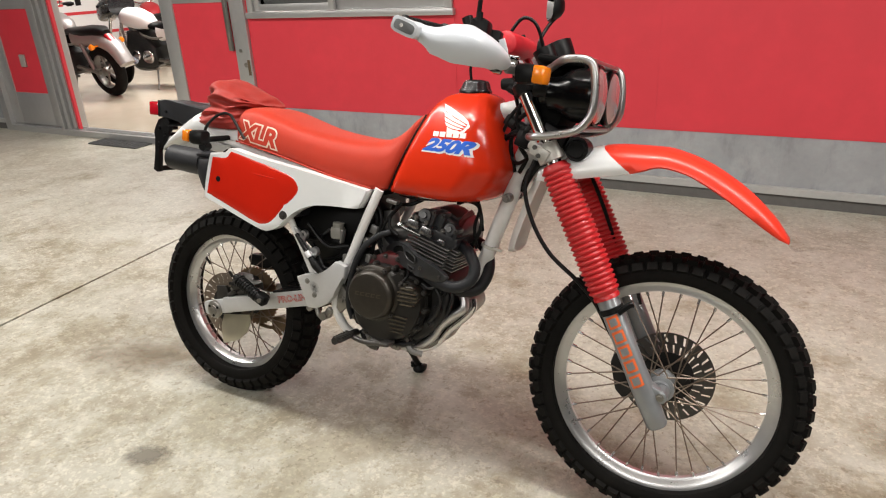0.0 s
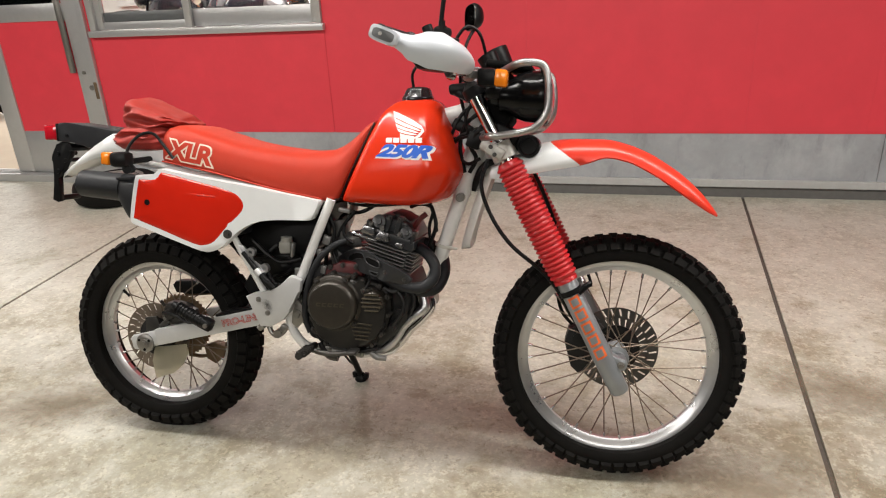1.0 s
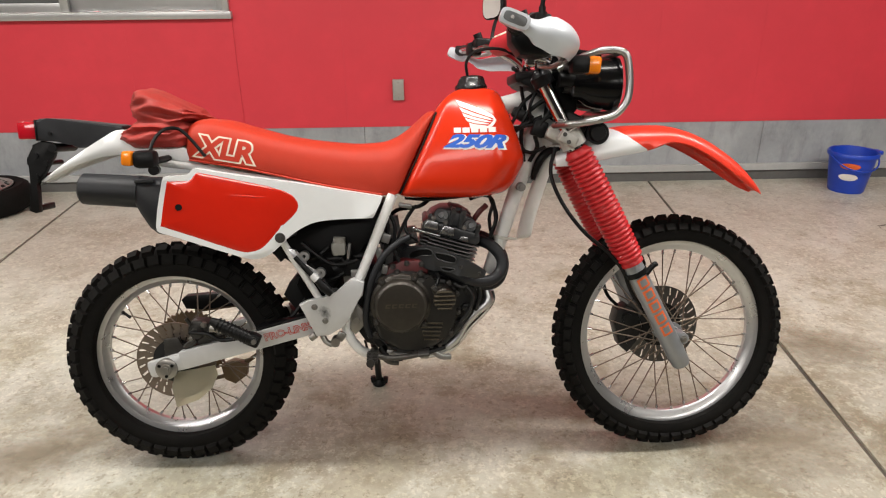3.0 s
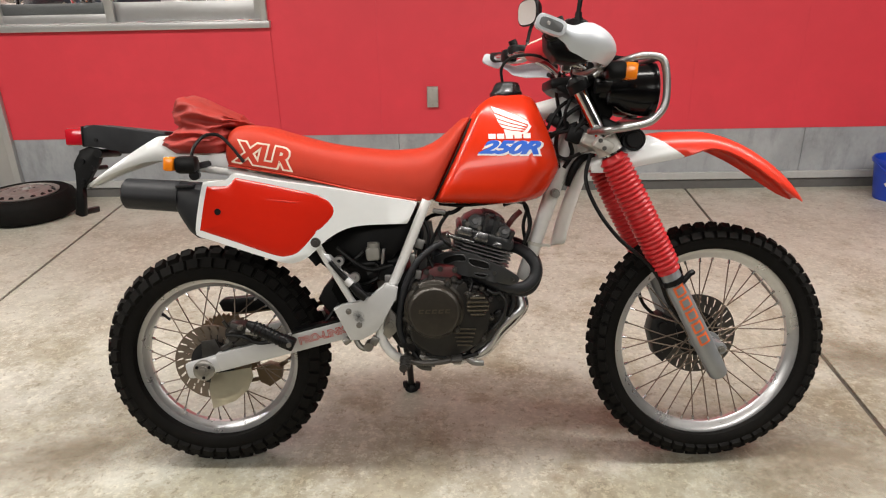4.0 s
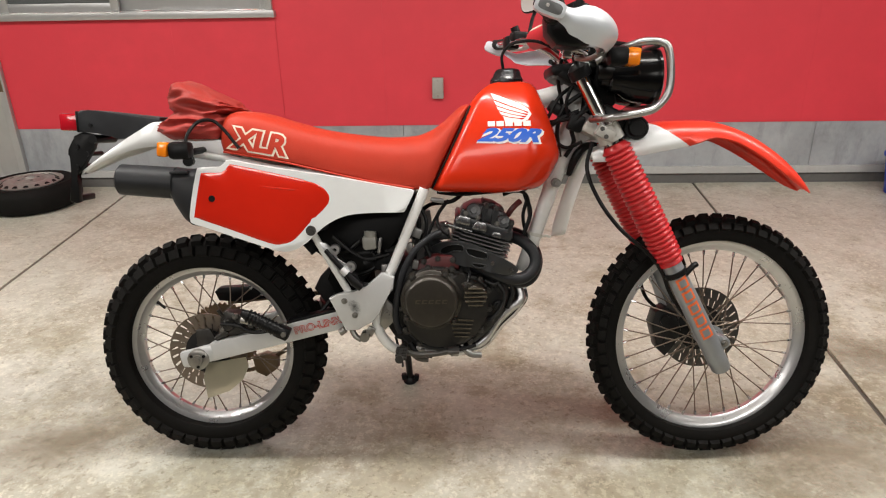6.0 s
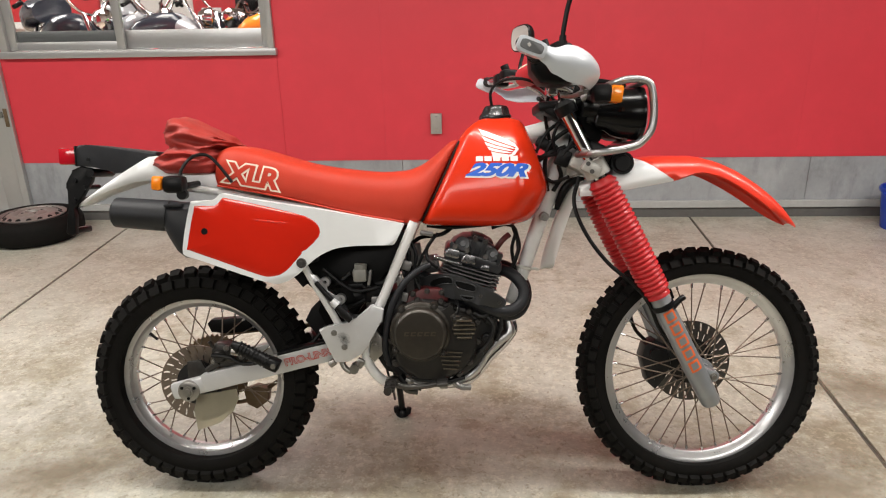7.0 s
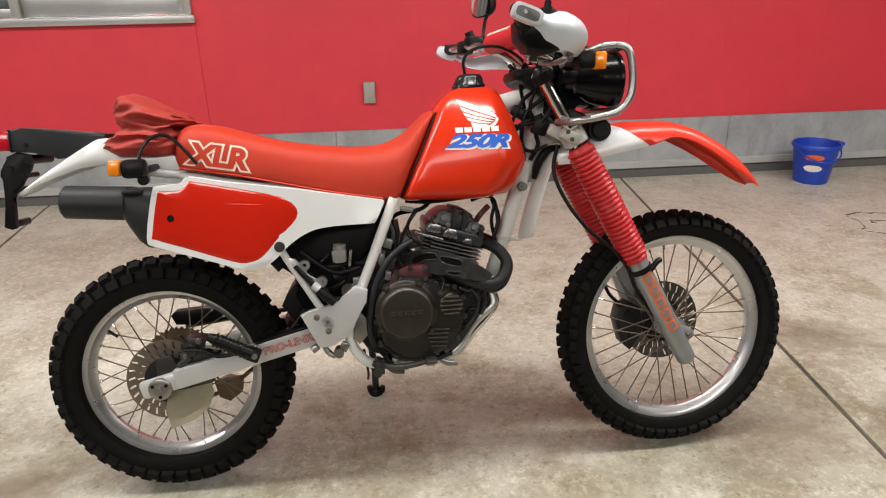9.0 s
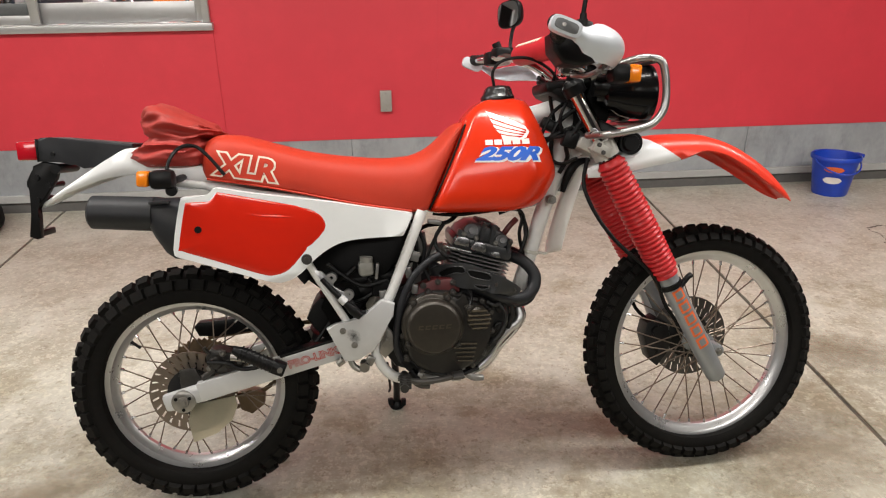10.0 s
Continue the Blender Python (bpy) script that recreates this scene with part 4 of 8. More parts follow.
def seat():
    #        x      bottom  top    half width  top half width
    rows = [(0.088, 0.905, 0.950, 0.092, 0.070), (0.100, 0.886, 0.980, 0.118, 0.090), (0.130, 0.881, 0.994, 0.132, 0.102), (0.175, 0.875, 0.990, 0.137, 0.108),
            (0.245, 0.861, 0.970, 0.138, 0.108), (0.345, 0.839, 0.942, 0.138, 0.106), (0.450, 0.812, 0.925, 0.136, 0.100), (0.545, 0.792, 0.917, 0.132, 0.092),
            (0.600, 0.783, 0.920, 0.127, 0.084), (0.638, 0.783, 0.932, 0.122, 0.076), (0.668, 0.840, 0.950, 0.114, 0.068), (0.700, 0.905, 0.977, 0.104, 0.062), (0.728, 0.962, 1.000, 0.092, 0.056), (0.744, 0.993, 1.004, 0.080, 0.050)]
    bm = bmesh.new()
    rings = []
    n = 46
    for i in range(n + 1):
        x = rows[0][0] + (rows[-1][0] - rows[0][0]) * i / n
        zb, zt, w, wt = lerp_rows(rows, x)
        h = zt - zb
        prof = [(w * 0.96, zb), (w, zb + h * 0.10), (w * 0.995, zb + h * 0.35), (w * 0.97, zb + h * 0.58), ((w + wt) / 2 * 1.015, zb + h * 0.80), (wt, zb + h * 0.935), (wt * 0.7, zb + h * 0.985), (wt * 0.3, zt), (0, zt + 0.001)]
        ring = [bm.verts.new((x, -a, z)) for a, z in prof] + [bm.verts.new((x, a, z)) for a, z in prof[-2::-1]]
        rings.append(ring)
    skin(bm, rings)
    s = part("seat", bm, M_SEAT, BIKE, "red vinyl bench seat with a white outlined mark", angle=75)
    t = tree_of(s)
    m = on_side(0.201, 0.910, -10.0)
    wrap(lettering("model_letters_edge", "XLR", M_DECALC, s, m, 0.071, 0.10, 0.0, 0.0074, 1.10, "cream outline of the letters", 0.95), t, 0.0012)
    wrap(lettering("model_letters", "XLR", M_SEAT, s, m, 0.071, 0.10, 0.0, 0.0030, 1.10, "red slanted letters", 0.95), t, 0.0022)
    bm = bmesh.new()
    for y in (-0.136, 0.136):
        tube(bm, [(0.105, y * 0.95, 0.888), (0.25, y, 0.862), (0.45, y, 0.815), (0.60, y * 0.93, 0.786)], 0.0028, 6)
    part("piping", bm, M_SEAT, s)
    return s


seat()


def seat_bag():
    """A crumpled cloth cover tied behind the seat."""
    bm = bmesh.new()
    rows = [(0.922, 0.076, 0.110, 0.002), (0.930, 0.092, 0.122, 0.000), (0.945, 0.098, 0.128, -0.004), (0.962, 0.094, 0.126, 0.000), (0.978, 0.082, 0.118, 0.006), (0.988, 0.070, 0.108, 0.012), (0.996, 0.082, 0.114, 0.020),
            (1.010, 0.090, 0.120, 0.024), (1.024, 0.090, 0.116, 0.020), (1.038, 0.082, 0.106, 0.012), (1.052, 0.066, 0.092, 0.000), (1.063, 0.046, 0.070, -0.010), (1.070, 0.022, 0.040, -0.016)]
    n = 48
    rings = []
    zs = [rows[0][0] + (rows[-1][0] - rows[0][0]) * i / 34 for i in range(35)]
    for z in zs:
        rx, ry, dx = lerp_rows(rows, z)
        ring = []
        for i in range(n):
            a = 2 * math.pi * i / n
            x, y = math.copysign(abs(math.cos(a)) ** 0.8, math.cos(a)) * rx, math.copysign(abs(math.sin(a)) ** 0.8, math.sin(a)) * ry
            f = 1 + 0.20 * (1 - 2.4 * abs(noise.noise(V(math.cos(a) * 1.5, math.sin(a) * 1.5, z * 55)))) * 0.6 + 0.05 * noise.noise(V(math.cos(a) * 5, math.sin(a) * 5, z * 70 + 4 + 2 * a))
            drop = -0.46 * max(-0.02, x) * max(0, (z - 0.985) / 0.09) ** 0.8
            ring.append(bm.verts.new((0.014 + dx + x * f, y * f, z + drop + 0.008 * noise.noise(V(x * 20, y * 20, z * 10)))))
        rings.append(ring)
    skin(bm, rings)
    bag = part("seat_cover_bag", bm, M_BAG, BIKE, "crumpled red nylon cover bundled behind the seat", angle=80)
    bm = bmesh.new()
    tube(bm, [(0.030, -0.19, 0.885), (0.030, -0.175, 0.93), (0.050, -0.145, 0.965), (0.085, -0.135, 0.968), (0.118, -0.142, 0.940), (0.150, -0.142, 0.897)], 0.0045, 8)
    part("tie_cord", bm, M_BLACK, bag, "black rubber tie cord")


seat_bag()


def side_covers():
    white = [(0.060, 0.699), (0.037, 0.706), (0.025, 0.727), (0.050, 0.838), (0.064, 0.850), (0.112, 0.853), (0.130, 0.868), (0.150, 0.866), (0.220, 0.852), (0.370, 0.828), (0.480, 0.806), (0.585, 0.786), (0.598, 0.782), (0.600, 0.776), (0.578, 0.732), (0.568, 0.727), (0.545, 0.727),
             (0.470, 0.727), (0.415, 0.719), (0.365, 0.692), (0.320, 0.652), (0.285, 0.634), (0.250, 0.634), (0.165, 0.662)]
    red = [(0.044, 0.722), (0.038, 0.733), (0.060, 0.829), (0.070, 0.838), (0.116, 0.839), (0.136, 0.857), (0.150, 0.857), (0.250, 0.835), (0.345, 0.811), (0.381, 0.786), (0.383, 0.754), (0.336, 0.708), (0.294, 0.664), (0.260, 0.651), (0.225, 0.655), (0.120, 0.694)]
    for s in (-1, 1):
        bm = bmesh.new()
        slab(bm, white, s * 0.150, s * 0.186, 0.006, 3, 3)
        # the front end tucks in under the seat
        for x in (0.34, 0.40):
            bmesh.ops.bisect_plane(bm, geom=bm.verts[:] + bm.edges[:] + bm.faces[:], plane_co=(x, 0, 0), plane_no=(1, 0, 0))
        for v in bm.verts:
            k = max(0.0, (v.co.x - 0.34) / 0.25)
            v.co.y -= s * 0.035 * k
        c = part("side_cover", bm, M_WHITE, BIKE, "white side cover with a glossy red number panel", angle=50)
        bm = bmesh.new()
        cx = sum(p[0] for p in red) / len(red)
        cz = sum(p[1] for p in red) / len(red)
        loop = smooth_path([V(x, 0, z) for x, z in [red[-1]] + red + red[:2]], 3)[3:3 * (len(red) + 1)]
        rings = []
        for f, d in ((0.997, 0.0), (0.997, 0.0026), (0.988, 0.0032), (0.965, 0.0040), (0.93, 0.0048), (0.89, 0.0056), (0.84, 0.0064), (0.78, 0.0073), (0.70, 0.0083), (0.60, 0.0091), (0.50, 0.0097), (0.35, 0.0102), (0.2, 0.0105)):
            ring = []
            for p in loop:
                x, z = cx + (p.x - cx) * f, cz + (p.z - cz) * f
                ring.append(bm.verts.new((x, s * (0.1845 + 0.55 * d - 0.14 * max(0.0, x - 0.34)), z)))
            rings.append(ring)
        skin(bm, rings)
        part("number_panel", bm, M_PANELRED, c, "glossy red panel", angle=50)
        bm = bmesh.new()
        tube(bm, [(0.150, s * 0.1868, 0.815), (0.207, s * 0.1872, 0.803), (0.255, s * 0.1876, 0.797), (0.301, s * 0.1872, 0.793), (0.325, s * 0.1860, 0.797)], [0.0006, 0.0026, 0.0028, 0.0026, 0.0006], 12)
        part("panel_crease", bm, M_PANELRED, c, "rolled crease in the red panel")
        # black disc in place of a hole, its shade given by colour
        bm = bmesh.new()
        lathe(bm, [(0, 0.0012), (0.0085, 0.0012), (0.009, -0.004)], (0.087, s * 0.1890, 0.772), (0, s, 0), 14)
        part("panel_hole", bm, M_BLACK, c, "black disc standing for a small hole")
        bm = bmesh.new()
        lathe(bm, [(0, 0.004), (0.006, 0.004), (0.0065, 0.001), (0.013, 0.001), (0.0135, -0.003)], (0.336, s * 0.1875, 0.686), (0, s, 0), 16)
        part("bolt", bm, M_BOLT, c)


side_covers()


def muffler():
    bm = bmesh.new()
    y = -0.125
    tube(bm, [(-0.176, y, 0.820), (-0.170, y, 0.8195), (-0.026, y, 0.808)], [0.034, 0.0405, 0.042], 28, smooth=False)
    m = part("muffler", bm, M_MUFFLER, BIKE, "matt black exhaust muffler")
    bm = bmesh.new()
    lathe(bm, [(0.0, -0.02), (0.020, -0.02), (0.021, 0.003), (0.025, 0.003), (0.026, -0.002)], (-0.176, y, 0.820), (-1, 0, 0.07), 24)
    part("tail_pipe", bm, M_BLACK, m)
    bm = bmesh.new()
    sec = superpts(28, 2.8)
    rings = []
    for x, zc, hz, hy in ((-0.036, 0.806, 0.044, 0.044), (-0.028, 0.796, 0.054, 0.048), (-0.010, 0.778, 0.070, 0.054), (0.006, 0.770, 0.075, 0.058), (0.03, 0.768, 0.077, 0.060), (0.12, 0.758, 0.078, 0.062), (0.30, 0.735, 0.07, 0.055), (0.36, 0.72, 0.04, 0.035)):
        rings.append([bm.verts.new((x - 0.12 * (b * hz), -0.115 + a * hy, zc + b * hz)) for a, b in sec])
    skin(bm, rings)
    part("muffler_body", bm, M_MUFFLER, m)
    bm = bmesh.new()
    span(bm, -0.028, 0.02, -0.165, -0.135, 0.834, 0.842, 0.002)
    part("heat_lip", bm, M_MUFFLER, m)


muffler()


def tail():
    # white rear mudguard: an arched blade
    #       x       top    edge   half width
    rows = [(-0.340, 0.833, 0.830, 0.018), (-0.320, 0.843, 0.837, 0.034), (-0.262, 0.877, 0.865, 0.054), (-0.195, 0.917, 0.888, 0.070), (-0.14, 0.948, 0.903, 0.079), (-0.09, 0.969, 0.907, 0.087), (-0.03, 0.948, 0.900, 0.094),
            (0.03, 0.932, 0.888, 0.094), (0.09, 0.922, 0.876, 0.092), (0.14, 0.915, 0.872, 0.09)]
    bm = bmesh.new()
    rings = []
    for i in range(31):
        x = rows[0][0] + (rows[-1][0] - rows[0][0]) * i / 30
        zt, ze, w = lerp_rows(rows, x)
        prof = [(-w, ze), (-w * 1.02, ze + (zt - ze) * 0.45), (-w * 0.98, ze + (zt - ze) * 0.90), (-w * 0.8, zt), (0, zt + 0.004)]
        prof = prof + [(-a, b) for a, b in prof[-2::-1]]
        inner = [(a * 0.95, b - 0.004) for a, b in prof[::-1]]
        rings.append([bm.verts.new((x, a, b)) for a, b in prof + inner])
    skin(bm, rings)
    fend = part("rear_mudguard", bm, M_WHITE, BIKE, "white plastic rear mudguard", angle=60)
    for y in (-0.10, 0.10):
        bm = bmesh.new()
        tube(bm, [(0.13, y, 0.865), (0.02, y, 0.882), (-0.06, y * 0.9, 0.90)], 0.010, 10)
        part("rear_subframe_tube", bm, M_PAINTW, BIKE)
    # lamp housing above the mudguard
    bm = bmesh.new()
    slab(bm, [(-0.314, 0.945), (-0.312, 0.995), (-0.303, 1.002), (-0.280, 1.003), (-0.085, 0.980), (-0.08, 0.955), (-0.185, 0.925), (-0.208, 0.923), (-0.236, 0.940), (-0.26, 0.941)], -0.058, 0.058, 0.006, 2)
    h = part("tail_housing", bm, M_MUFFLER, BIKE, "black plastic tail light housing")
    bm = bmesh.new()
    span(bm, -0.362, -0.313, -0.056, 0.056, 0.948, 0.995, 0.006)
    part("tail_light", bm, M_TAILRED, h, "red tail light lens")
    bm = bmesh.new()
    span(bm, -0.314, -0.309, -0.060, 0.060, 0.944, 1.000, 0.002)
    rod(bm, (-0.275, -0.062, 0.962), (-0.275, -0.056, 0.962), 0.005)
    part("lens_rim", bm, M_BLACK, h)
    # number plate carrier hanging below
    bm = bmesh.new()
    slab(bm, [(-0.346, 0.749), (-0.336, 0.752), (-0.332, 0.804), (-0.338, 0.828), (-0.312, 0.853), (-0.282, 0.900), (-0.272, 0.924), (-0.272, 0.936), (-0.308, 0.944), (-0.333, 0.934), (-0.335, 0.916), (-0.352, 0.899), (-0.354, 0.883), (-0.344, 0.875), (-0.350, 0.828), (-0.364, 0.757)], -0.046, -0.026, 0.004, 2)
    for x, z in ((-0.325, 0.905), (-0.300, 0.885), (-0.330, 0.850)):
        rod(bm, (x, -0.052, z), (x, 0.030, z), 0.007, None, 10)
    span(bm, -0.362, -0.345, -0.040, 0.060, 0.752, 0.770, 0.004)
    p = part("plate_carrier", bm, M_BLACK, BIKE, "black plastic number plate carrier")
    bm = bmesh.new()
    rod(bm, (-0.275, -0.058, 0.925), (-0.275, 0.058, 0.925), 0.012, None, 12)
    part("carrier_boss", bm, M_BLACK, p)
    # indicators
    for s in (-1, 1):
        bm = bmesh.new()
        tube(bm, [(0.04, s * 0.09, 0.893), (0.035, s * 0.15, 0.89), (0.03, s * 0.17, 0.888)], 0.009, 10)
        box(bm, (0.021, s * 0.197, 0.895), (0.056, 0.044, 0.044), (0, 0, 0), 0.012)
        rod(bm, (0.034, s * 0.175, 0.868), (0.040, s * 0.205, 0.868), 0.013)
        i = part("rear_indicator", bm, M_BLACK, BIKE, "black rear indicator with an amber lens")
        bm = bmesh.new()
        box(bm, (-0.020, s * 0.197, 0.898), (0.026, 0.042, 0.036), (0, 6, 0), 0.006)
        part("lens", bm, M_ORANGE, i, "amber lens")


tail()


def fork_point(z, y=0.0):
    return V(1.040 + (1.06 - z) * 0.5107, y, z)


def front_fork():
    ax = (fork_point(0.3) - fork_point(1.0)).normalized()
    for s in (-1, 1):
        y = s * 0.108
        bm = bmesh.new()
        tube(bm, [fork_point(1.075, y), fork_point(0.86, y)], 0.0205, 24, smooth=False)
        st = part("fork_tube", bm, M_CHROME, BIKE, "chromed upper fork tube")
        # ribbed gaiter
        a, b = fork_point(0.895, y), fork_point(0.575, y)
        length = (b - a).length
        prof = [(0.026, 0.0), (0.030, 0.004)]
        nr = 25
        for k in range(nr):
            h = 0.010 + (length - 0.026) * k / nr
            d = (length - 0.026) / nr
            taper = 1.0 + 0.06 * math.sin(k / nr * math.pi)
            prof += [(0.0325 * taper, h), (0.0385 * taper, h + d * 0.35), (0.0385 * taper, h + d * 0.62), (0.0325 * taper, h + d * 0.98)]
        prof += [(0.031, length - 0.012), (0.033, length - 0.010), (0.033, length), (0.028, length)]
        bm = bmesh.new()
        lathe(bm, prof, a, ax, 32)
        part("fork_gaiter", bm, M_GAITER, BIKE, "ribbed red rubber fork gaiter", angle=60)
        # lower leg with axle lug
        bm = bmesh.new()
        lathe(bm, [(0.0265, 0.0), (0.0275, 0.004), (0.0275, 0.20), (0.0285, 0.23), (0.0275, 0.30), (0.0265, 0.345), (0.022, 0.352), (0, 0.352)], fork_point(0.585, y), ax, 24)
        leg = part("fork_lower", bm, M_FORK, BIKE, "grey alloy lower fork leg with orange bars")
        bm = bmesh.new()
        lathe(bm, [(0.0, -0.030), (0.014, -0.030), (0.017, -0.026), (0.017, 0.016), (0.013, 0.019), (0, 0.019)], (1.440, y * 0.93 - s * 0.0, 0.352), (0, s, 0), 20)
        box(bm, (1.424, y * 0.95, 0.356), (0.05, 0.034, 0.036), (0, 26, 0), 0.006)
        part("axle_clamp", bm, M_FORK, leg)
        bm = bmesh.new()
        lathe(bm, [(0, 0.010), (0.006, 0.010), (0.007, 0.002), (0.010, 0.002), (0.011, -0.01)], (1.440, y * 0.93 + s * 0.018, 0.352), (0, s, 0), 16)
        part("axle_nut", bm, M_STEEL, leg)
        bm = bmesh.new()
        p = fork_point(0.548, y)
        lathe(bm, [(0.0285, -0.008), (0.0315, -0.007), (0.0315, 0.007), (0.0285, 0.008)], p, ax, 20)
        tube(bm, [p + V(0.02, s * 0.02, 0), p + V(0.040, s * 0.014, 0.02), p + V(0.052, s * 0.01, 0.026)], 0.008, 8)
        part("hose_clip", bm, M_BLACK, leg, "black rubber hose clip")
        if s < 0:
            t = tree_of(leg)
            # maker's name: five plain outlined blocks down the leg
            along, across = ax, V(ax.z, 0, -ax.x)
            for k in range(5):
                outer, inner = [], []
                c = fork_point(0.537, y) + along * (0.014 + 0.0385 * k)
                for dst, hw, hl in ((outer, 0.0150, 0.0172), (inner, 0.0095, 0.0105)):
                    dst.append([((c + across * u * hw + along * v * hl).x, (c + across * u * hw + along * v * hl).z) for u, v in ((-1, -1), (1, -0.8), (1, 1), (-1, 0.8))])
                decal("maker_block", outer, M_DECALR, leg, t, 0.0012, "orange block", 3)
                decal("maker_block_centre", inner, M_FORK, leg, t, 0.0020, "grey centre of a block", 2)
    # yokes
    bm = bmesh.new()
    p = fork_point(0.925)
    box(bm, p + V(-0.022, 0, 0), (0.085, 0.20, 0.035), (0, 27, 0), 0.010)
    for s in (-1, 1):
        lathe(bm, [(0.0225, -0.024), (0.034, -0.022), (0.034, 0.022), (0.0225, 0.024)], fork_point(0.922, s * 0.108), -ax, 20)
        box(bm, fork_point(0.922, s * 0.135) + V(-0.015, 0, 0), (0.05, 0.028, 0.03), (0, 27, 0), 0.005)
    y1 = part("lower_yoke", bm, M_YOKE, BIKE, "cast alloy lower fork yoke")
    for s in (-1, 1):
        for d in (-0.008, 0.012):
            bm = bmesh.new()
            rod(bm, fork_point(0.922 + d, s * 0.148) + V(-0.02, 0, 0), fork_point(0.922 + d, s * 0.153) + V(-0.02, 0, 0), 0.006, None, 8)
            part("yoke_bolt", bm, M_BOLT, y1)
    bm = bmesh.new()
    box(bm, fork_point(1.062) + V(-0.02, 0, 0), (0.09, 0.20, 0.028), (0, 27, 0), 0.009)
    for s in (-1, 1):
        lathe(bm, [(0.0, -0.030), (0.016, -0.030), (0.022, -0.022), (0.029, -0.016), (0.029, 0.010), (0.0225, 0.011)], fork_point(1.072, s * 0.108), ax, 20)
    part("upper_yoke", bm, M_BLACK, BIKE, "black upper fork yoke")
    # axle
    bm = bmesh.new()
    rod(bm, (1.434, -0.105, 0.349), (1.430, 0.10, 0.345), 0.008)
    part("front_axle", bm, M_STEEL, BIKE)


front_fork()


def bolt(x, y, z, parent, r=0.006, mat=None, proud=0.006, back=0.008):
    """A hexagon head on a washer, facing the right-hand side."""
    bm = bmesh.new()
    lathe(bm, [(0, proud), (r * 0.82, proud), (r, proud - 0.0012), (r, 0.0012), (r * 1.45, 0.0012), (r * 1.5, 0.0), (r * 1.5, -back)], (x, y, z), (0, -1, 0), 6)
    return part("bolt", bm, mat or M_BOLT, parent)


def brake_disc(name, centre, steer, r, r_in, holes, mat, carrier):
    """A drilled disc: rings of slots cut right through."""
    bm = bmesh.new()
    n = holes * 4
    radii = [r_in, r_in + (r - r_in) * 0.10, r_in + (r - r_in) * 0.46, r_in + (r - r_in) * 0.56, r_in + (r - r_in) * 0.92, r]
    grid = {}
    for side, h in ((0, -0.002), (1, 0.002)):
        for j, q in enumerate(radii):
            for i in range(n):
                a = 2 * math.pi * (i + 1.1 * j) / n
                grid[side, j, i] = bm.verts.new((q * math.cos(a), h, q * math.sin(a)))

    def solid(j, i):
        if j in (1, 3) and (i + 2 * (j == 3)) % 4 in (0,):
            return False
        return True
    m = len(radii) - 1
    for j in range(m):
        for i in range(n):
            k = (i + 1) % n
            if solid(j, i):
                bm.faces.new([grid[0, j, i], grid[0, j, k], grid[0, j + 1, k], grid[0, j + 1, i]])
                bm.faces.new([grid[1, j, i], grid[1, j + 1, i], grid[1, j + 1, k], grid[1, j, k]])
    for j in (0, m):
        for i in range(n):
            k = (i + 1) % n
            bm.faces.new([grid[0, j, i], grid[1, j, i], grid[1, j, k], grid[0, j, k]])
    d = part(name, bm, mat, BIKE, "slotted steel brake disc", smooth=False)
    d.matrix_basis = Matrix.Translation(centre) @ Matrix.Rotation(radians(steer), 4, V(-0.454, 0, 0.891))
    bm = bmesh.new()
    lathe(bm, [(0.02, -0.004), (r_in + 0.006, -0.003), (r_in + 0.006, 0.003), (0.02, 0.008)], n=30)
    for k in range(6):
        a = 2 * math.pi * k / 6
        rod(bm, ((r_in - 0.008) * math.cos(a), -0.009, (r_in - 0.008) * math.sin(a)), ((r_in - 0.008) * math.cos(a), -0.003, (r_in - 0.008) * math.sin(a)), 0.006, None, 8)
    part("disc_carrier", bm, carrier, d)
    return d


brake_disc("front_brake_disc", (1.434, 0.052, 0.346), 3.4, 0.121, 0.062, 28, M_DISCF, M_ENGINE)
brake_disc("rear_brake_disc", (0.0, -0.066, 0.325), 0, 0.110, 0.058, 26, M_DISC, M_ENGINE)


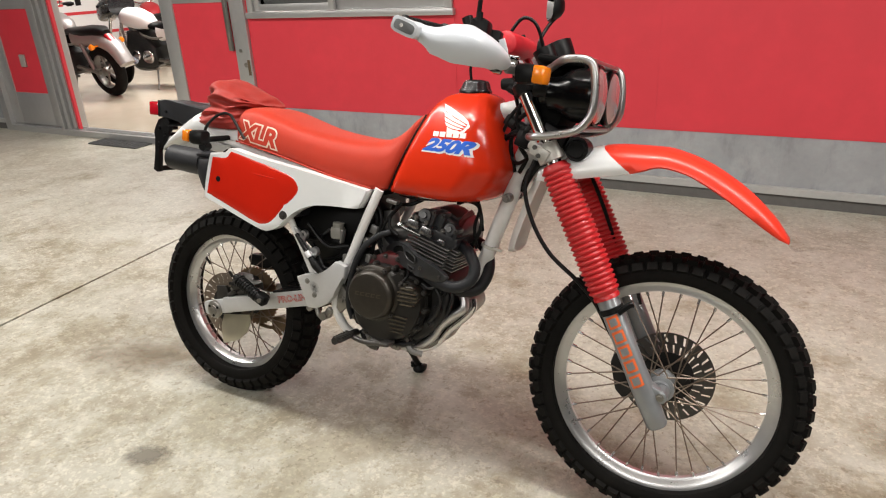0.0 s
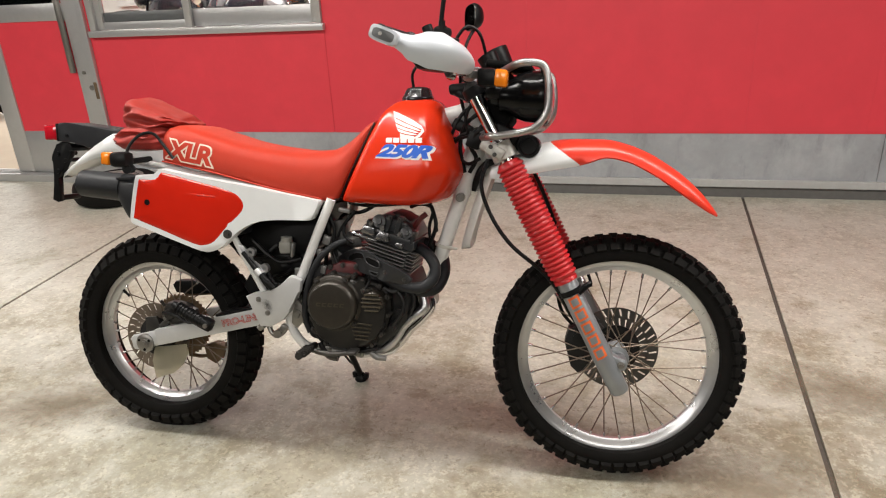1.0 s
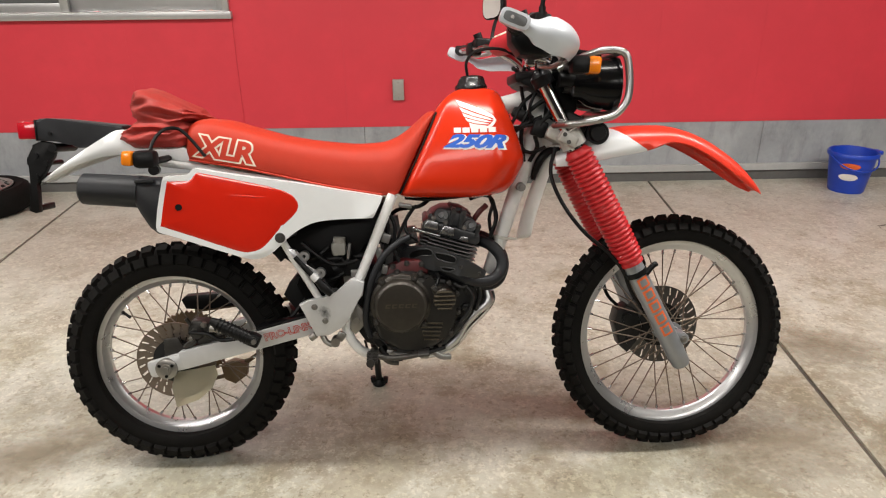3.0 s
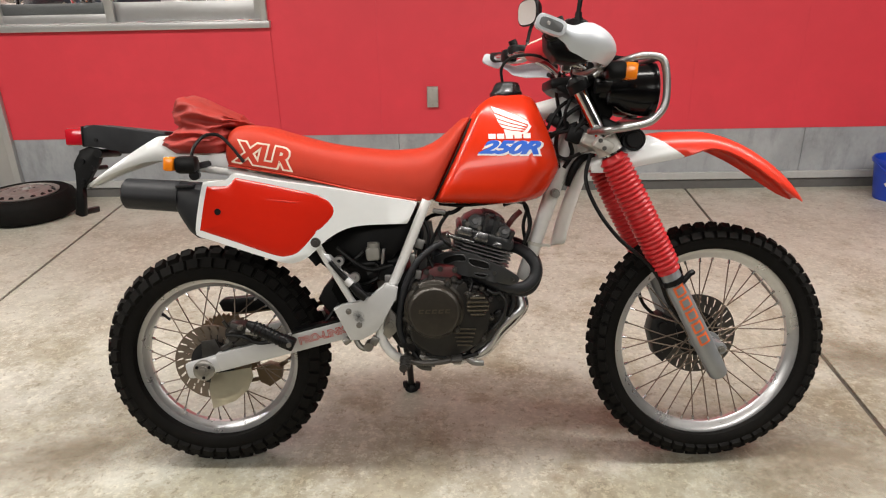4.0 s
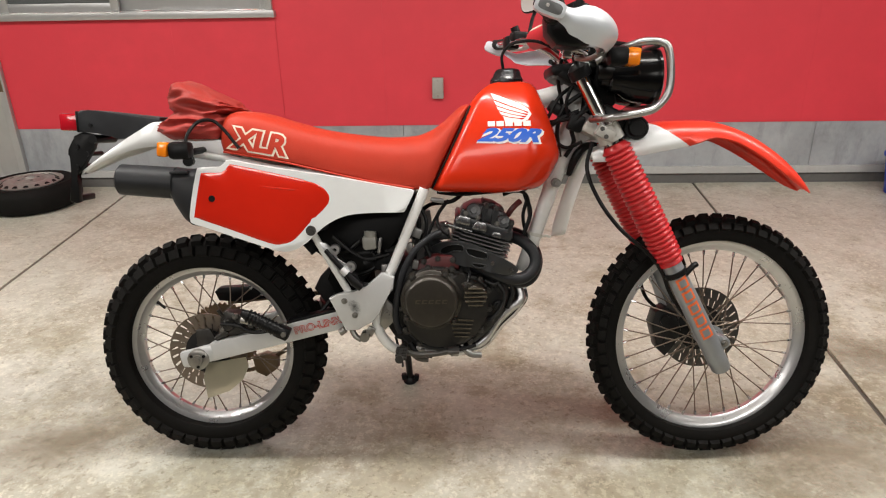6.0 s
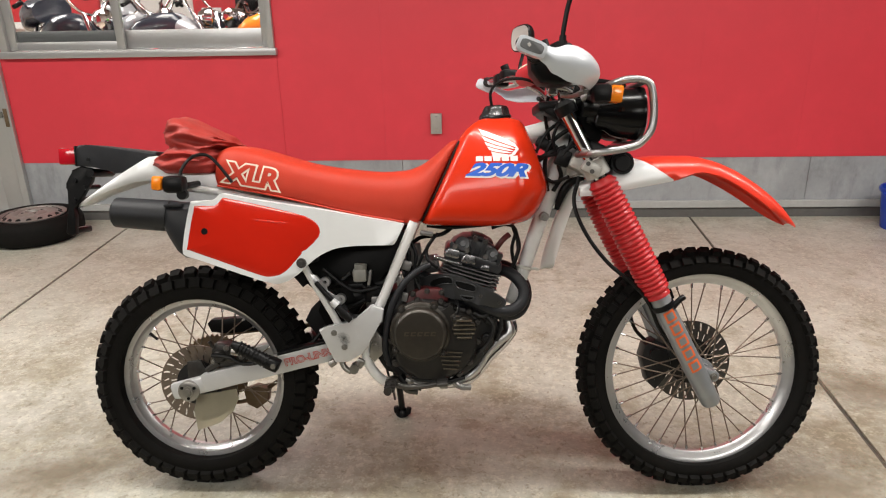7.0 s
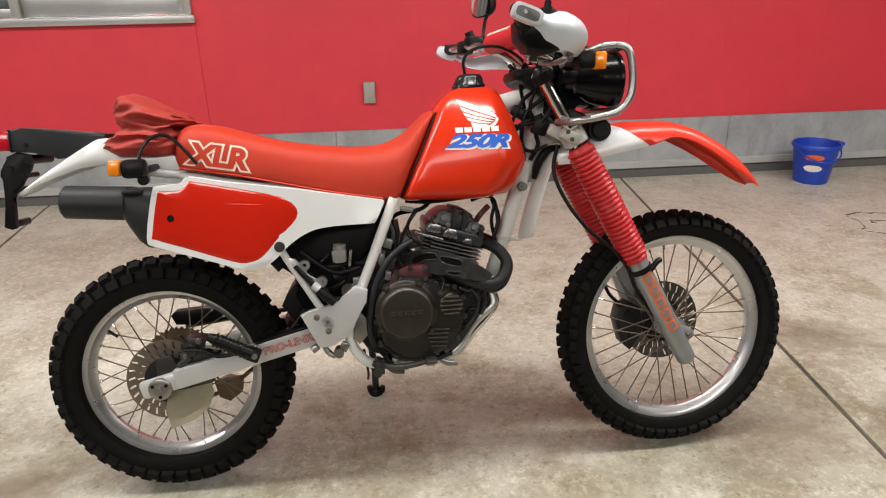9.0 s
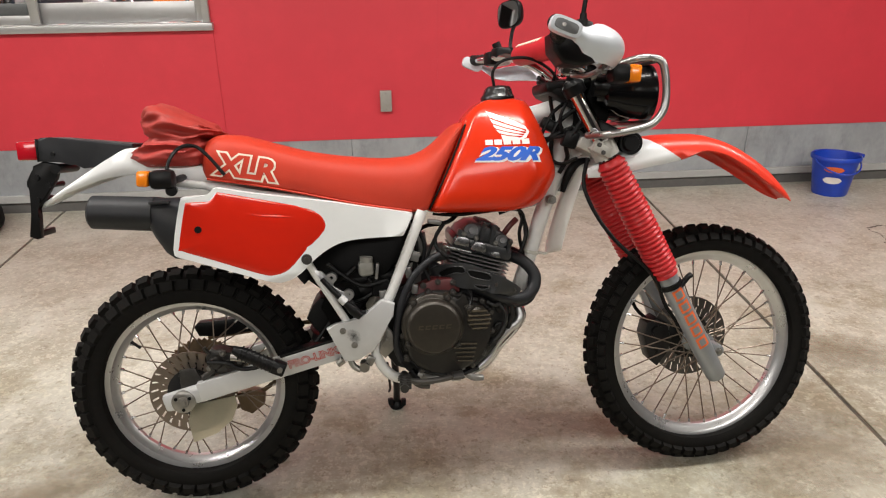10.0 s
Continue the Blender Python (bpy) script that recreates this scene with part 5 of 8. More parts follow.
def calipers():
    bm = bmesh.new()
    slab(bm, [(1.285, 0.36), (1.295, 0.40), (1.325, 0.415), (1.36, 0.395), (1.375, 0.34), (1.36, 0.30), (1.33, 0.262), (1.305, 0.285)], 0.030, 0.092, 0.008)
    rod(bm, (1.325, 0.02, 0.375), (1.325, 0.03, 0.375), 0.016)
    rod(bm, (1.335, 0.02, 0.305), (1.335, 0.03, 0.305), 0.014)
    c = part("front_caliper", bm, M_ENGINE, BIKE, "dark front brake caliper")
    bm = bmesh.new()
    tube(bm, [(1.31, 0.07, 0.40), (1.275, 0.075, 0.44), (1.262, 0.08, 0.50), (1.285, 0.085, 0.575), (1.255, 0.085, 0.68), (1.21, 0.06, 0.80), (1.15, 0.03, 0.93)], 0.0055, 8)
    part("brake_hose", bm, M_BLACK, c)
    # torque bar behind the leg
    bm = bmesh.new()
    slab(bm, [(1.30, 0.47), (1.26, 0.54), (1.275, 0.555), (1.33, 0.44), (1.35, 0.40), (1.33, 0.39)], 0.086, 0.105, 0.004)
    part("caliper_bracket", bm, M_ALLOY, c)
    bm = bmesh.new()
    slab(bm, [(0.052, 0.430), (0.064, 0.448), (0.096, 0.446), (0.118, 0.430), (0.146, 0.424), (0.150, 0.398), (0.126, 0.388), (0.098, 0.378), (0.066, 0.382), (0.052, 0.402)], -0.104, -0.052, 0.008, 2)
    lathe(bm, [(0, 0.014), (0.014, 0.014), (0.017, 0.010), (0.0185, 0.0), (0.019, -0.01)], (0.078, -0.104, 0.414), (0, -1, 0), 20)
    lathe(bm, [(0, 0.010), (0.010, 0.010), (0.013, 0.006), (0.014, -0.01)], (0.112, -0.104, 0.408), (0, -1, 0), 18)
    rod(bm, (0.062, -0.108, 0.440), (0.052, -0.112, 0.458), 0.005)
    tube(bm, [(0.040, -0.10, 0.372), (0.060, -0.104, 0.386), (0.072, -0.104, 0.396)], 0.009, 10)
    c = part("rear_caliper", bm, M_GRIME, BIKE, "dark rear brake caliper with oily grime")
    for x, z in ((0.096, 0.436), (0.138, 0.412), (0.060, 0.398)):
        bolt(x, -0.106, z, c, 0.0060, M_STEEL)
    bm = bmesh.new()
    tube(bm, [(0.06, -0.118, 0.42), (0.11, -0.122, 0.415), (0.16, -0.118, 0.395), (0.30, -0.10, 0.42), (0.38, -0.07, 0.50)], 0.006, 8)
    part("brake_hose", bm, M_BLACK, c)
    bm = bmesh.new()
    slab(bm, [(-0.020, 0.395), (0.02, 0.40), (0.04, 0.36), (0.02, 0.335), (-0.02, 0.345)], -0.098, -0.086, 0.003)
    part("caliper_bracket", bm, M_GRIME, c)


calipers()


def swingarm():
    bm = bmesh.new()
    a, b = V(0.030, 0, 0.338), V(0.44, 0, 0.440)
    d = (b - a).normalized()
    ang = -math.degrees(math.atan2(d.z, d.x))
    for s in (-1, 1):
        box(bm, (a + b) / 2 + V(0, s * 0.105, 0), ((b - a).length, 0.030, 0.052), (0, ang, 0), 0.004)
        box(bm, V(0.0, s * 0.105, 0.327), (0.13, 0.024, 0.050), (0, ang, 0), 0.012)
    box(bm, V(0.36, 0, 0.424), (0.05, 0.19, 0.05), (0, ang, 0), 0.006)
    sw = part("swingarm", bm, M_ALLOY, BIKE, "silver aluminium box-section swingarm")
    sl = bmesh.new()
    box(sl, V(0.335, -0.100, 0.4445), (0.19, 0.046, 0.007), (0, ang, 0), 0.002)
    part("chain_slider", sl, M_BLACK, sw, "black rubber strip along the swingarm")
    t = tree_of(sw)
    mm = on_side(0.328, 0.4135, -ang)
    wrap(lettering("suspension_lettering", "PRO-LINK", M_DECALDR, sw, mm, 0.028, 0.0, 0.0, 0.0014, 1.08, "red outlined block lettering", 1.0), t, 0.0012)
    wrap(lettering("lettering_centre", "PRO-LINK", M_ALLOY, sw, mm, 0.028, 0.0, 0.0, -0.0004, 1.08, "silver centre of the lettering", 1.0), t, 0.0018)
    for s in (-1, 1):
        bm = bmesh.new()
        lathe(bm, [(0.0, 0.006), (0.008, 0.006), (0.0085, 0.002), (0.014, 0.002), (0.015, -0.001), (0.026, -0.001), (0.030, -0.004), (0.030, -0.012)], (-0.010, s * 0.125, 0.318), (0, s, 0), 24)
        ad = part("chain_adjuster", bm, M_STEEL, sw, "steel snail-shaped chain adjuster")
        # three black discs paint the dark of the adjuster holes
        for k in range(3):
            bm = bmesh.new()
            q = radians(120 * k + 30)
            lathe(bm, [(0, 0.001), (0.0045, 0.001), (0.005, -0.003)], (-0.010 + 0.020 * math.cos(q), s * 0.1245, 0.318 + 0.020 * math.sin(q)), (0, s, 0), 10)
            part("adjuster_hole", bm, M_BLACK, ad)
    bm = bmesh.new()
    slab(bm, [(0.0, 0.295), (0.112, 0.312), (0.118, 0.285), (0.10, 0.245), (0.06, 0.212), (-0.004, 0.190), (-0.012, 0.25)], -0.088, -0.083, 0.001)
    part("disc_guard", bm, M_FILM, sw, "cloudy plastic brake disc guard")
    # sprocket and chain on the far side
    bm = bmesh.new()
    prof = []
    nt = 44
    for i in range(nt * 2):
        r = 0.108 if i % 2 else 0.100
        q = 2 * math.pi * i / (nt * 2)
        prof.append((r * math.cos(q), 0.325 + r * math.sin(q)))
    slab(bm, prof, 0.066, 0.072)
    sp = part("rear_sprocket", bm, M_SPROCKET, BIKE, "rusty rear sprocket")
    bm = bmesh.new()
    tube(bm, [(0.02, 0.069, 0.432), (0.25, 0.069, 0.455), (0.50, 0.069, 0.470)], 0.007, 6)
    tube(bm, [(0.02, 0.069, 0.219), (0.10, 0.069, 0.226), (0.26, 0.069, 0.325), (0.50, 0.069, 0.415)], 0.007, 6)
    part("chain", bm, M_SPROCKET, BIKE, "greasy drive chain")
    bm = bmesh.new()
    slab(bm, [(-0.012, 0.470), (0.0, 0.482), (0.17, 0.492), (0.215, 0.478), (0.215, 0.455), (0.05, 0.440), (0.0, 0.443)], 0.045, 0.082, 0.004)
    part("chain_guard", bm, M_BLACK, BIKE, "black plastic chain guard")
    bm = bmesh.new()
    slab(bm, [(0.085, 0.260), (0.125, 0.275), (0.165, 0.262), (0.16, 0.225), (0.125, 0.200), (0.095, 0.215)], 0.05, 0.088, 0.006)
    part("chain_guide", bm, M_SPROCKET, BIKE, "worn brown chain guide")
    # pillion foot peg, folded
    bm = bmesh.new()
    tube(bm, [(0.140, -0.178, 0.468), (0.165, -0.180, 0.455), (0.225, -0.182, 0.424), (0.258, -0.182, 0.408)], [0.010, 0.016, 0.017, 0.013], 14)
    box(bm, (0.247, -0.176, 0.412), (0.034, 0.03, 0.034), (0, 25, 0), 0.005)
    pg = part("pillion_peg", bm, M_BLACK, BIKE, "folded black rubber pillion footrest")
    p0, p1 = V(0.158, -0.180, 0.4585), V(0.232, -0.182, 0.4205)
    for k in range(9):
        bm = bmesh.new()
        lathe(bm, [(0.0150, -0.0022), (0.0192, -0.0016), (0.0192, 0.0016), (0.0150, 0.0022)], p0.lerp(p1, k / 8), (p1 - p0).normalized(), 16)
        part("rubber_rib", bm, M_BLACK, pg)
    bm = bmesh.new()
    rod(bm, (0.252, -0.200, 0.412), (0.252, -0.188, 0.412), 0.007, None, 8)
    part("peg_bolt", bm, M_STEEL, pg)
    bm = bmesh.new()
    tube(bm, [(0.125, -0.14, 0.437), (0.20, -0.15, 0.425), (0.25, -0.155, 0.42)], 0.010, 10)
    part("peg_bracket", bm, M_STEEL, pg)


swingarm()


def bike_frame():
    bm = bmesh.new()
    for s in (-1, 1):
        y = s * 0.128
        tube(bm, [(0.628, s * 0.122, 0.785), (0.585, y, 0.685), (0.545, y, 0.590), (0.520, y, 0.535), (0.497, y, 0.47)], 0.0135, 14)
        tube(bm, [(0.497, y, 0.47), (0.490, y, 0.43), (0.500, y * 0.98, 0.39), (0.522, y * 0.95, 0.358), (0.545, y * 0.88, 0.340), (0.575, y * 0.72, 0.330)], 0.0135, 14)
        tube(bm, [(0.325, s * 0.148, 0.690), (0.352, s * 0.148, 0.637), (0.380, s * 0.148, 0.588), (0.424, s * 0.148, 0.508)], 0.0095, 12)
        tube(bm, [(0.10, s * 0.10, 0.868), (0.30, s * 0.11, 0.83), (0.62, s * 0.11, 0.80)], 0.012, 12)
    tube(bm, [(1.035, -0.01, 0.945), (0.985, -0.012, 0.80), (0.934, -0.015, 0.650), (0.898, -0.015, 0.540)], [0.026, 0.022, 0.021, 0.021], 18)
    tube(bm, [(0.66, 0, 0.86), (0.86, 0, 0.985), (1.0, 0, 1.03)], 0.026, 16)
    tube(bm, [fork_point(0.91) + V(-0.035, 0, 0), fork_point(1.055) + V(-0.035, 0, 0)], 0.032, 20, smooth=False)
    slab(bm, [(0.985, 0.905), (1.02, 0.985), (1.06, 0.965), (1.065, 0.90), (1.04, 0.85), (1.005, 0.80)], -0.016, 0.016, 0.003)
    f = part("frame", bm, M_PAINTW, BIKE, "white painted steel frame with worn edges")
    for s in (-1, 1):
        bm = bmesh.new()
        slab(bm, [(0.545, 0.555), (0.540, 0.520), (0.524, 0.508), (0.508, 0.462), (0.484, 0.434), (0.444, 0.412), (0.412, 0.411), (0.370, 0.500), (0.392, 0.510), (0.418, 0.517), (0.452, 0.518), (0.471, 0.527), (0.508, 0.565), (0.517, 0.567)], s * 0.142, s * 0.165, 0.004, 2)
        pp = part("pivot_plate", bm, M_ALLOY, f, "silver pivot plate with an oily smudge")
        if s < 0:
            bm = bmesh.new()
            bmesh.ops.create_grid(bm, x_segments=1, y_segments=1, size=0.03)
            sm = part("oil_smudge", bm, M_SMUDGE, pp, "dark oily smudge", smooth=False)
            sm.matrix_basis = Matrix.Translation((0.438, -0.1662, 0.477)) @ Matrix.Rotation(radians(-35), 4, "Y") @ Matrix.Diagonal((0.9, 1, 1.2, 1)) @ Matrix.Rotation(radians(90), 4, "X")
    for s in (-1, 1):
        for x, z in ((0.411, 0.493), (0.438, 0.454)):
            bm = bmesh.new()
            lathe(bm, [(0, 0.005), (0.0045, 0.005), (0.005, 0.002), (0.008, 0.002), (0.009, -0.002)], (x, s * 0.165, z), (0, s, 0), 12)
            part("plate_bolt", bm, M_STEEL, f)
    for s in (-1, 1):
        bm = bmesh.new()
        lathe(bm, [(0, 0.010), (0.006, 0.010), (0.007, 0.004), (0.012, 0.004), (0.013, -0.02)], (0.985, s * 0.055, 0.790), (0, s, 0), 16)
        part("tank_mount", bm, M_STEEL, f)
    for s in (-1, 1):
        bm = bmesh.new()
        slab(bm, [(0.344, 0.642), (0.352, 0.652), (0.368, 0.648), (0.377, 0.636), (0.396, 0.622), (0.392, 0.606), (0.412, 0.592), (0.430, 0.590), (0.436, 0.572), (0.424, 0.556), (0.414, 0.566), (0.380, 0.604), (0.362, 0.628)], s * 0.150, s * 0.156, 0.002)
        for x, z in ((0.390, 0.630), (0.430, 0.584)):
            lathe(bm, [(0.005, 0.006), (0.013, 0.006), (0.0145, -0.006), (0.005, -0.006)], (x, s * 0.154, z), (0, s, 0), 18)
        sb = part("subframe_bracket", bm, M_POLISH, f, "silver bracket with round lugs")
        if s < 0:
            bm = bmesh.new()
            tube(bm, [(0.366, -0.160, 0.630), (0.392, -0.162, 0.599), (0.418, -0.164, 0.571), (0.440, -0.164, 0.546), (0.458, -0.162, 0.528)], [0.006, 0.007, 0.008, 0.013, 0.011], 12)
            part("brake_rod_boot", bm, M_BLACK, sb, "black rubber boot on a rod")
            bm = bmesh.new()
            rod(bm, (0.408, -0.166, 0.581), (0.422, -0.167, 0.567), 0.0105)
            part("ferrule", bm, M_ALLOY, sb)
    bm = bmesh.new()
    for k, (x, z, r) in enumerate(((0.932, 0.645, 0.024), )):
        lathe(bm, [(r, -0.005), (r + 0.003, -0.004), (r + 0.003, 0.004), (r, 0.005)], (x, -0.015, z), (0.25, 0, 0.97), 20)
    box(bm, (0.962, -0.035, 0.642), (0.026, 0.008, 0.008), (0, 12, 0), 0.002)
    part("cable_tie", bm, M_CLOUDY, f, "yellowed cable tie")
    # gear linkage and stub below the pivot
    bm = bmesh.new()
    tube(bm, [(0.42, -0.13, 0.412), (0.432, -0.135, 0.388), (0.450, -0.14, 0.378)], 0.008, 10)
    rod(bm, (0.460, -0.155, 0.388), (0.460, -0.12, 0.388), 0.013)
    box(bm, (0.475, -0.140, 0.402), (0.022, 0.016, 0.026), (0, 30, 0), 0.004)
    tube(bm, [(0.405, -0.13, 0.405), (0.39, -0.13, 0.395)], 0.010, 10, smooth=False)
    part("footrest_stub", bm, M_STEEL, f)


bike_frame()


def inner_black():
    """Air box, inner mudguard and battery box under the seat."""
    bm = bmesh.new()
    slab(bm, [(0.30, 0.63), (0.36, 0.71), (0.45, 0.75), (0.60, 0.76), (0.60, 0.70), (0.555, 0.64), (0.50, 0.60), (0.46, 0.52), (0.40, 0.545), (0.36, 0.60)], -0.09, 0.09, 0.01)
    a = part("air_box", bm, M_BLACK, BIKE, "black plastic air box")
    bm = bmesh.new()
    rows = [(0.10, 0.80), (0.18, 0.745), (0.25, 0.70), (0.305, 0.655), (0.335, 0.62)]
    path = smooth_path([V(x, 0, z) for x, z in rows], 4)
    rings = []
    for i, p in enumerate(path):
        d = (path[min(i + 1, len(path) - 1)] - path[max(i - 1, 0)]).normalized()
        nrm = V(d.z, 0, -d.x)
        nrm = nrm if nrm.z < 0 or nrm.x < 0 else -nrm
        prof = [(-0.095, 0.022), (-0.09, 0.0), (0.09, 0.0), (0.095, 0.022), (0.09, 0.026), (0.085, 0.006), (-0.085, 0.006), (-0.09, 0.026)]
        rings.append([bm.verts.new(p + V(0, y, 0) + nrm * h) for y, h in prof])
    skin(bm, rings)
    part("inner_mudguard", bm, M_BLACK, BIKE, "black inner rear mudguard")
    # the murk below the seat is put into this block's near-black colour
    bm = bmesh.new()
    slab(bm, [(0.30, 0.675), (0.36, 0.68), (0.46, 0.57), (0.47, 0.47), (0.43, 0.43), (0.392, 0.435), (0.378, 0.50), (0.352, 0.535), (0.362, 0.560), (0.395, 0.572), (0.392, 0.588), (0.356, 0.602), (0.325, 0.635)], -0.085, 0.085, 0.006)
    part("lower_air_box", bm, M_VOID, a, "lower air box coloured in near-black recess shade")
    bm = bmesh.new()
    slab(bm, [(0.312, 0.505), (0.330, 0.540), (0.352, 0.562), (0.378, 0.556), (0.412, 0.572), (0.425, 0.50), (0.405, 0.43), (0.372, 0.42), (0.350, 0.455)], -0.070, 0.070, 0.005)
    part("rear_mud_flap", bm, M_BLACK, a, "black rubber mud flap before the rear tyre")
    bm = bmesh.new()
    tube(bm, [(0.42, 0, 0.64), (0.35, 0, 0.42)], 0.038, 16, smooth=False)
    sk = part("shock_absorber", bm, M_ENGINE, BIKE, "dark rear shock absorber")
    bm = bmesh.new()
    coil = [V(0.418 - 0.0605 * k / 96, 0, 0.63 - 0.19 * k / 96) + V(0.95 * math.cos(k * 0.52), math.sin(k * 0.52), -0.3 * math.cos(k * 0.52)) * 0.045 for k in range(97)]
    tube(bm, coil, 0.006, 6, smooth=False)
    part("spring", bm, M_DULLRED, sk, "dull red coil spring")
    bm = bmesh.new()
    box(bm, (0.477, -0.105, 0.640), (0.040, 0.032, 0.040), (0, -4, 0), 0.010)
    rod(bm, (0.478, -0.105, 0.656), (0.479, -0.105, 0.670), 0.017)
    r = part("fluid_reservoir", bm, M_RESERVOIR, BIKE, "cloudy brake fluid reservoir")
    bm = bmesh.new()
    tube(bm, [(0.45, -0.105, 0.645), (0.425, -0.11, 0.625), (0.40, -0.10, 0.61), (0.36, -0.10, 0.612)], 0.007, 8)
    tube(bm, [(0.48, -0.1, 0.612), (0.50, -0.1, 0.585), (0.47, -0.1, 0.56), (0.42, -0.1, 0.545)], 0.006, 8)
    part("reservoir_hose", bm, M_BLACK, r)
    bm = bmesh.new()
    rod(bm, (0.36, -0.07, 0.597), (0.56, -0.07, 0.612), 0.022)
    rod(bm, (0.46, -0.075, 0.575), (0.52, -0.075, 0.60), 0.028)
    box(bm, (0.52, -0.09, 0.585), (0.06, 0.05, 0.05), (0, 10, 0), 0.008)
    part("intake_boot", bm, M_BLACK, BIKE, "black rubber intake boot")


inner_black()


HEAD_AT = Matrix.Translation((0.775, 0, 0.60)) @ Matrix.Rotation(radians(17), 4, "Y")


def engine():
    bm = bmesh.new()
    slab(bm, [(0.545, 0.38), (0.548, 0.50), (0.575, 0.572), (0.65, 0.598), (0.79, 0.588), (0.838, 0.552), (0.856, 0.50), (0.842, 0.44), (0.80, 0.385), (0.745, 0.338), (0.66, 0.326), (0.585, 0.336)], -0.105, 0.125, 0.014, 3)
    e = part("engine", bm, M_ENGINE, BIKE, "charcoal painted single-cylinder engine")
    bm = bmesh.new()
    slab(bm, [(0.505, 0.42), (0.515, 0.50), (0.545, 0.58), (0.60, 0.60), (0.60, 0.345), (0.54, 0.365)], -0.10, 0.10, 0.012, 2)
    part("gearbox_rear", bm, M_ENGINE, e, "charcoal rear of the gearbox")
    # right crankcase cover with its flange and bolt bosses
    rim = [(0.566, 0.405), (0.558, 0.465), (0.568, 0.525), (0.594, 0.560), (0.632, 0.577), (0.698, 0.573), (0.726, 0.557), (0.775, 0.546), (0.798, 0.515), (0.800, 0.462), (0.776, 0.402), (0.738, 0.364), (0.681, 0.352), (0.605, 0.364)]
    bm = bmesh.new()
    slab(bm, rim, -0.132, -0.10, 0.004, 2, 3)
    c = part("crankcase_cover", bm, M_CASEDARK, e, "dark crankcase cover")
    bm = bmesh.new()
    cx, cz = 0.682, 0.462
    slab(bm, [(cx + (x - cx) * 0.92, cz + (z - cz) * 0.92) for x, z in rim], -0.160, -0.130, 0.012, 3, 3)
    part("cover_dome", bm, M_CASEDARK, c)
    for i, (x, z) in enumerate(rim):
        if i in (2, 11):
            continue
        bm = bmesh.new()
        lathe(bm, [(0, 0.008), (0.0075, 0.008), (0.009, 0.005), (0.0095, -0.02)], (cx + (x - cx) * 0.97, -0.140, cz + (z - cz) * 0.97), (0, -1, 0), 12)
        boss = part("bolt_boss", bm, M_CASEDARK, c)
        bolt(cx + (x - cx) * 0.97, -0.148, cz + (z - cz) * 0.97, boss, 0.0052)
    # the clutch cover: a stepped drum with a chamfered edge and a thin flange
    bm = bmesh.new()
    lathe(bm, [(0.0, 0.0345), (0.050, 0.0340), (0.0625, 0.0325), (0.0665, 0.0295), (0.0705, 0.0235), (0.0722, 0.0170), (0.0728, 0.004), (0.0750, 0.002), (0.0805, 0.0005), (0.0825, -0.002), (0.083, -0.014)], (0.642, -0.160, 0.491), (0, -1, 0), 64)
    cc = part("clutch_cover", bm, M_COVER, e, "round bronze-grey clutch cover", angle=28)
    t = tree_of(cc)
    o = []
    for k in range(5):
        x = 0.600 + k * 0.0175
        o += [[(x, 0.4905), (x + 0.013, 0.4905), (x + 0.014, 0.4935), (x + 0.001, 0.4935)], [(x + 0.002, 0.4985), (x + 0.015, 0.4985), (x + 0.0155, 0.5015), (x + 0.0025, 0.5015)], [(x + 0.001, 0.4935), (x + 0.005, 0.4935), (x + 0.006, 0.4985), (x + 0.002, 0.4985)]]
    decal("cast_bars", o, M_BRONZE, cc, t, 0.0010, "row of cast bars", 0)
    for a in (128, 62, 215, 318):
        q = radians(a)
        bm = bmesh.new()
        lathe(bm, [(0, 0.006), (0.0085, 0.006), (0.010, 0.003), (0.011, -0.02)], (0.642 + 0.081 * math.cos(q), -0.160, 0.491 + 0.081 * math.sin(q)), (0, -1, 0), 14)
        b = part("bolt_boss", bm, M_COVER, cc)
        bolt(0.642 + 0.081 * math.cos(q), -0.166, 0.491 + 0.081 * math.sin(q), b, 0.0050)
    # oil filter cover with five proud fins and a pointed lug
    bm = bmesh.new()
    lathe(bm, [(0.0, 0.012), (0.026, 0.012), (0.0295, 0.009), (0.0315, 0.002), (0.0325, -0.03)], (0.759, -0.160, 0.504), (0, -1, 0), 36)
    slab(bm, [(0.722, 0.536), (0.732, 0.543), (0.752, 0.538), (0.748, 0.520), (0.733, 0.512)], -0.170, -0.140, 0.004)
    fc = part("oil_filter_cover", bm, M_COVER, e, "round finned oil filter cover")
    bolt(0.734, -0.171, 0.533, fc, 0.0050)
    for k in range(5):
        z = 0.504 + (k - 2) * 0.0112
        w = math.sqrt(max(0.0001, 0.030 ** 2 - (z - 0.504) ** 2))
        bm = bmesh.new()
        span(bm, 0.759 - w, 0.759 + w, -0.183, -0.170, z - 0.0021, z + 0.0021, 0.0012)
        part("cover_fin", bm, M_BRONZE, fc)
    for k in range(5):
        bm = bmesh.new()
        box(bm, (0.722, -0.1605, 0.437 - 0.0115 * k), (0.064 - 0.006 * k, 0.008, 0.0036), (0, 3, 0), 0.001)
        part("cover_rib", bm, M_BRONZE, c)
    # drain plug, sender and small castings in front of the covers
    for x, y, z, r, d in ((0.770, -0.150, 0.436, 0.017, 0.05), (0.800, -0.128, 0.420, 0.012, 0.04), (0.822, -0.118, 0.462, 0.014, 0.05), (0.830, -0.112, 0.515, 0.016, 0.05), (0.806, -0.122, 0.560, 0.010, 0.05)):
        bm = bmesh.new()
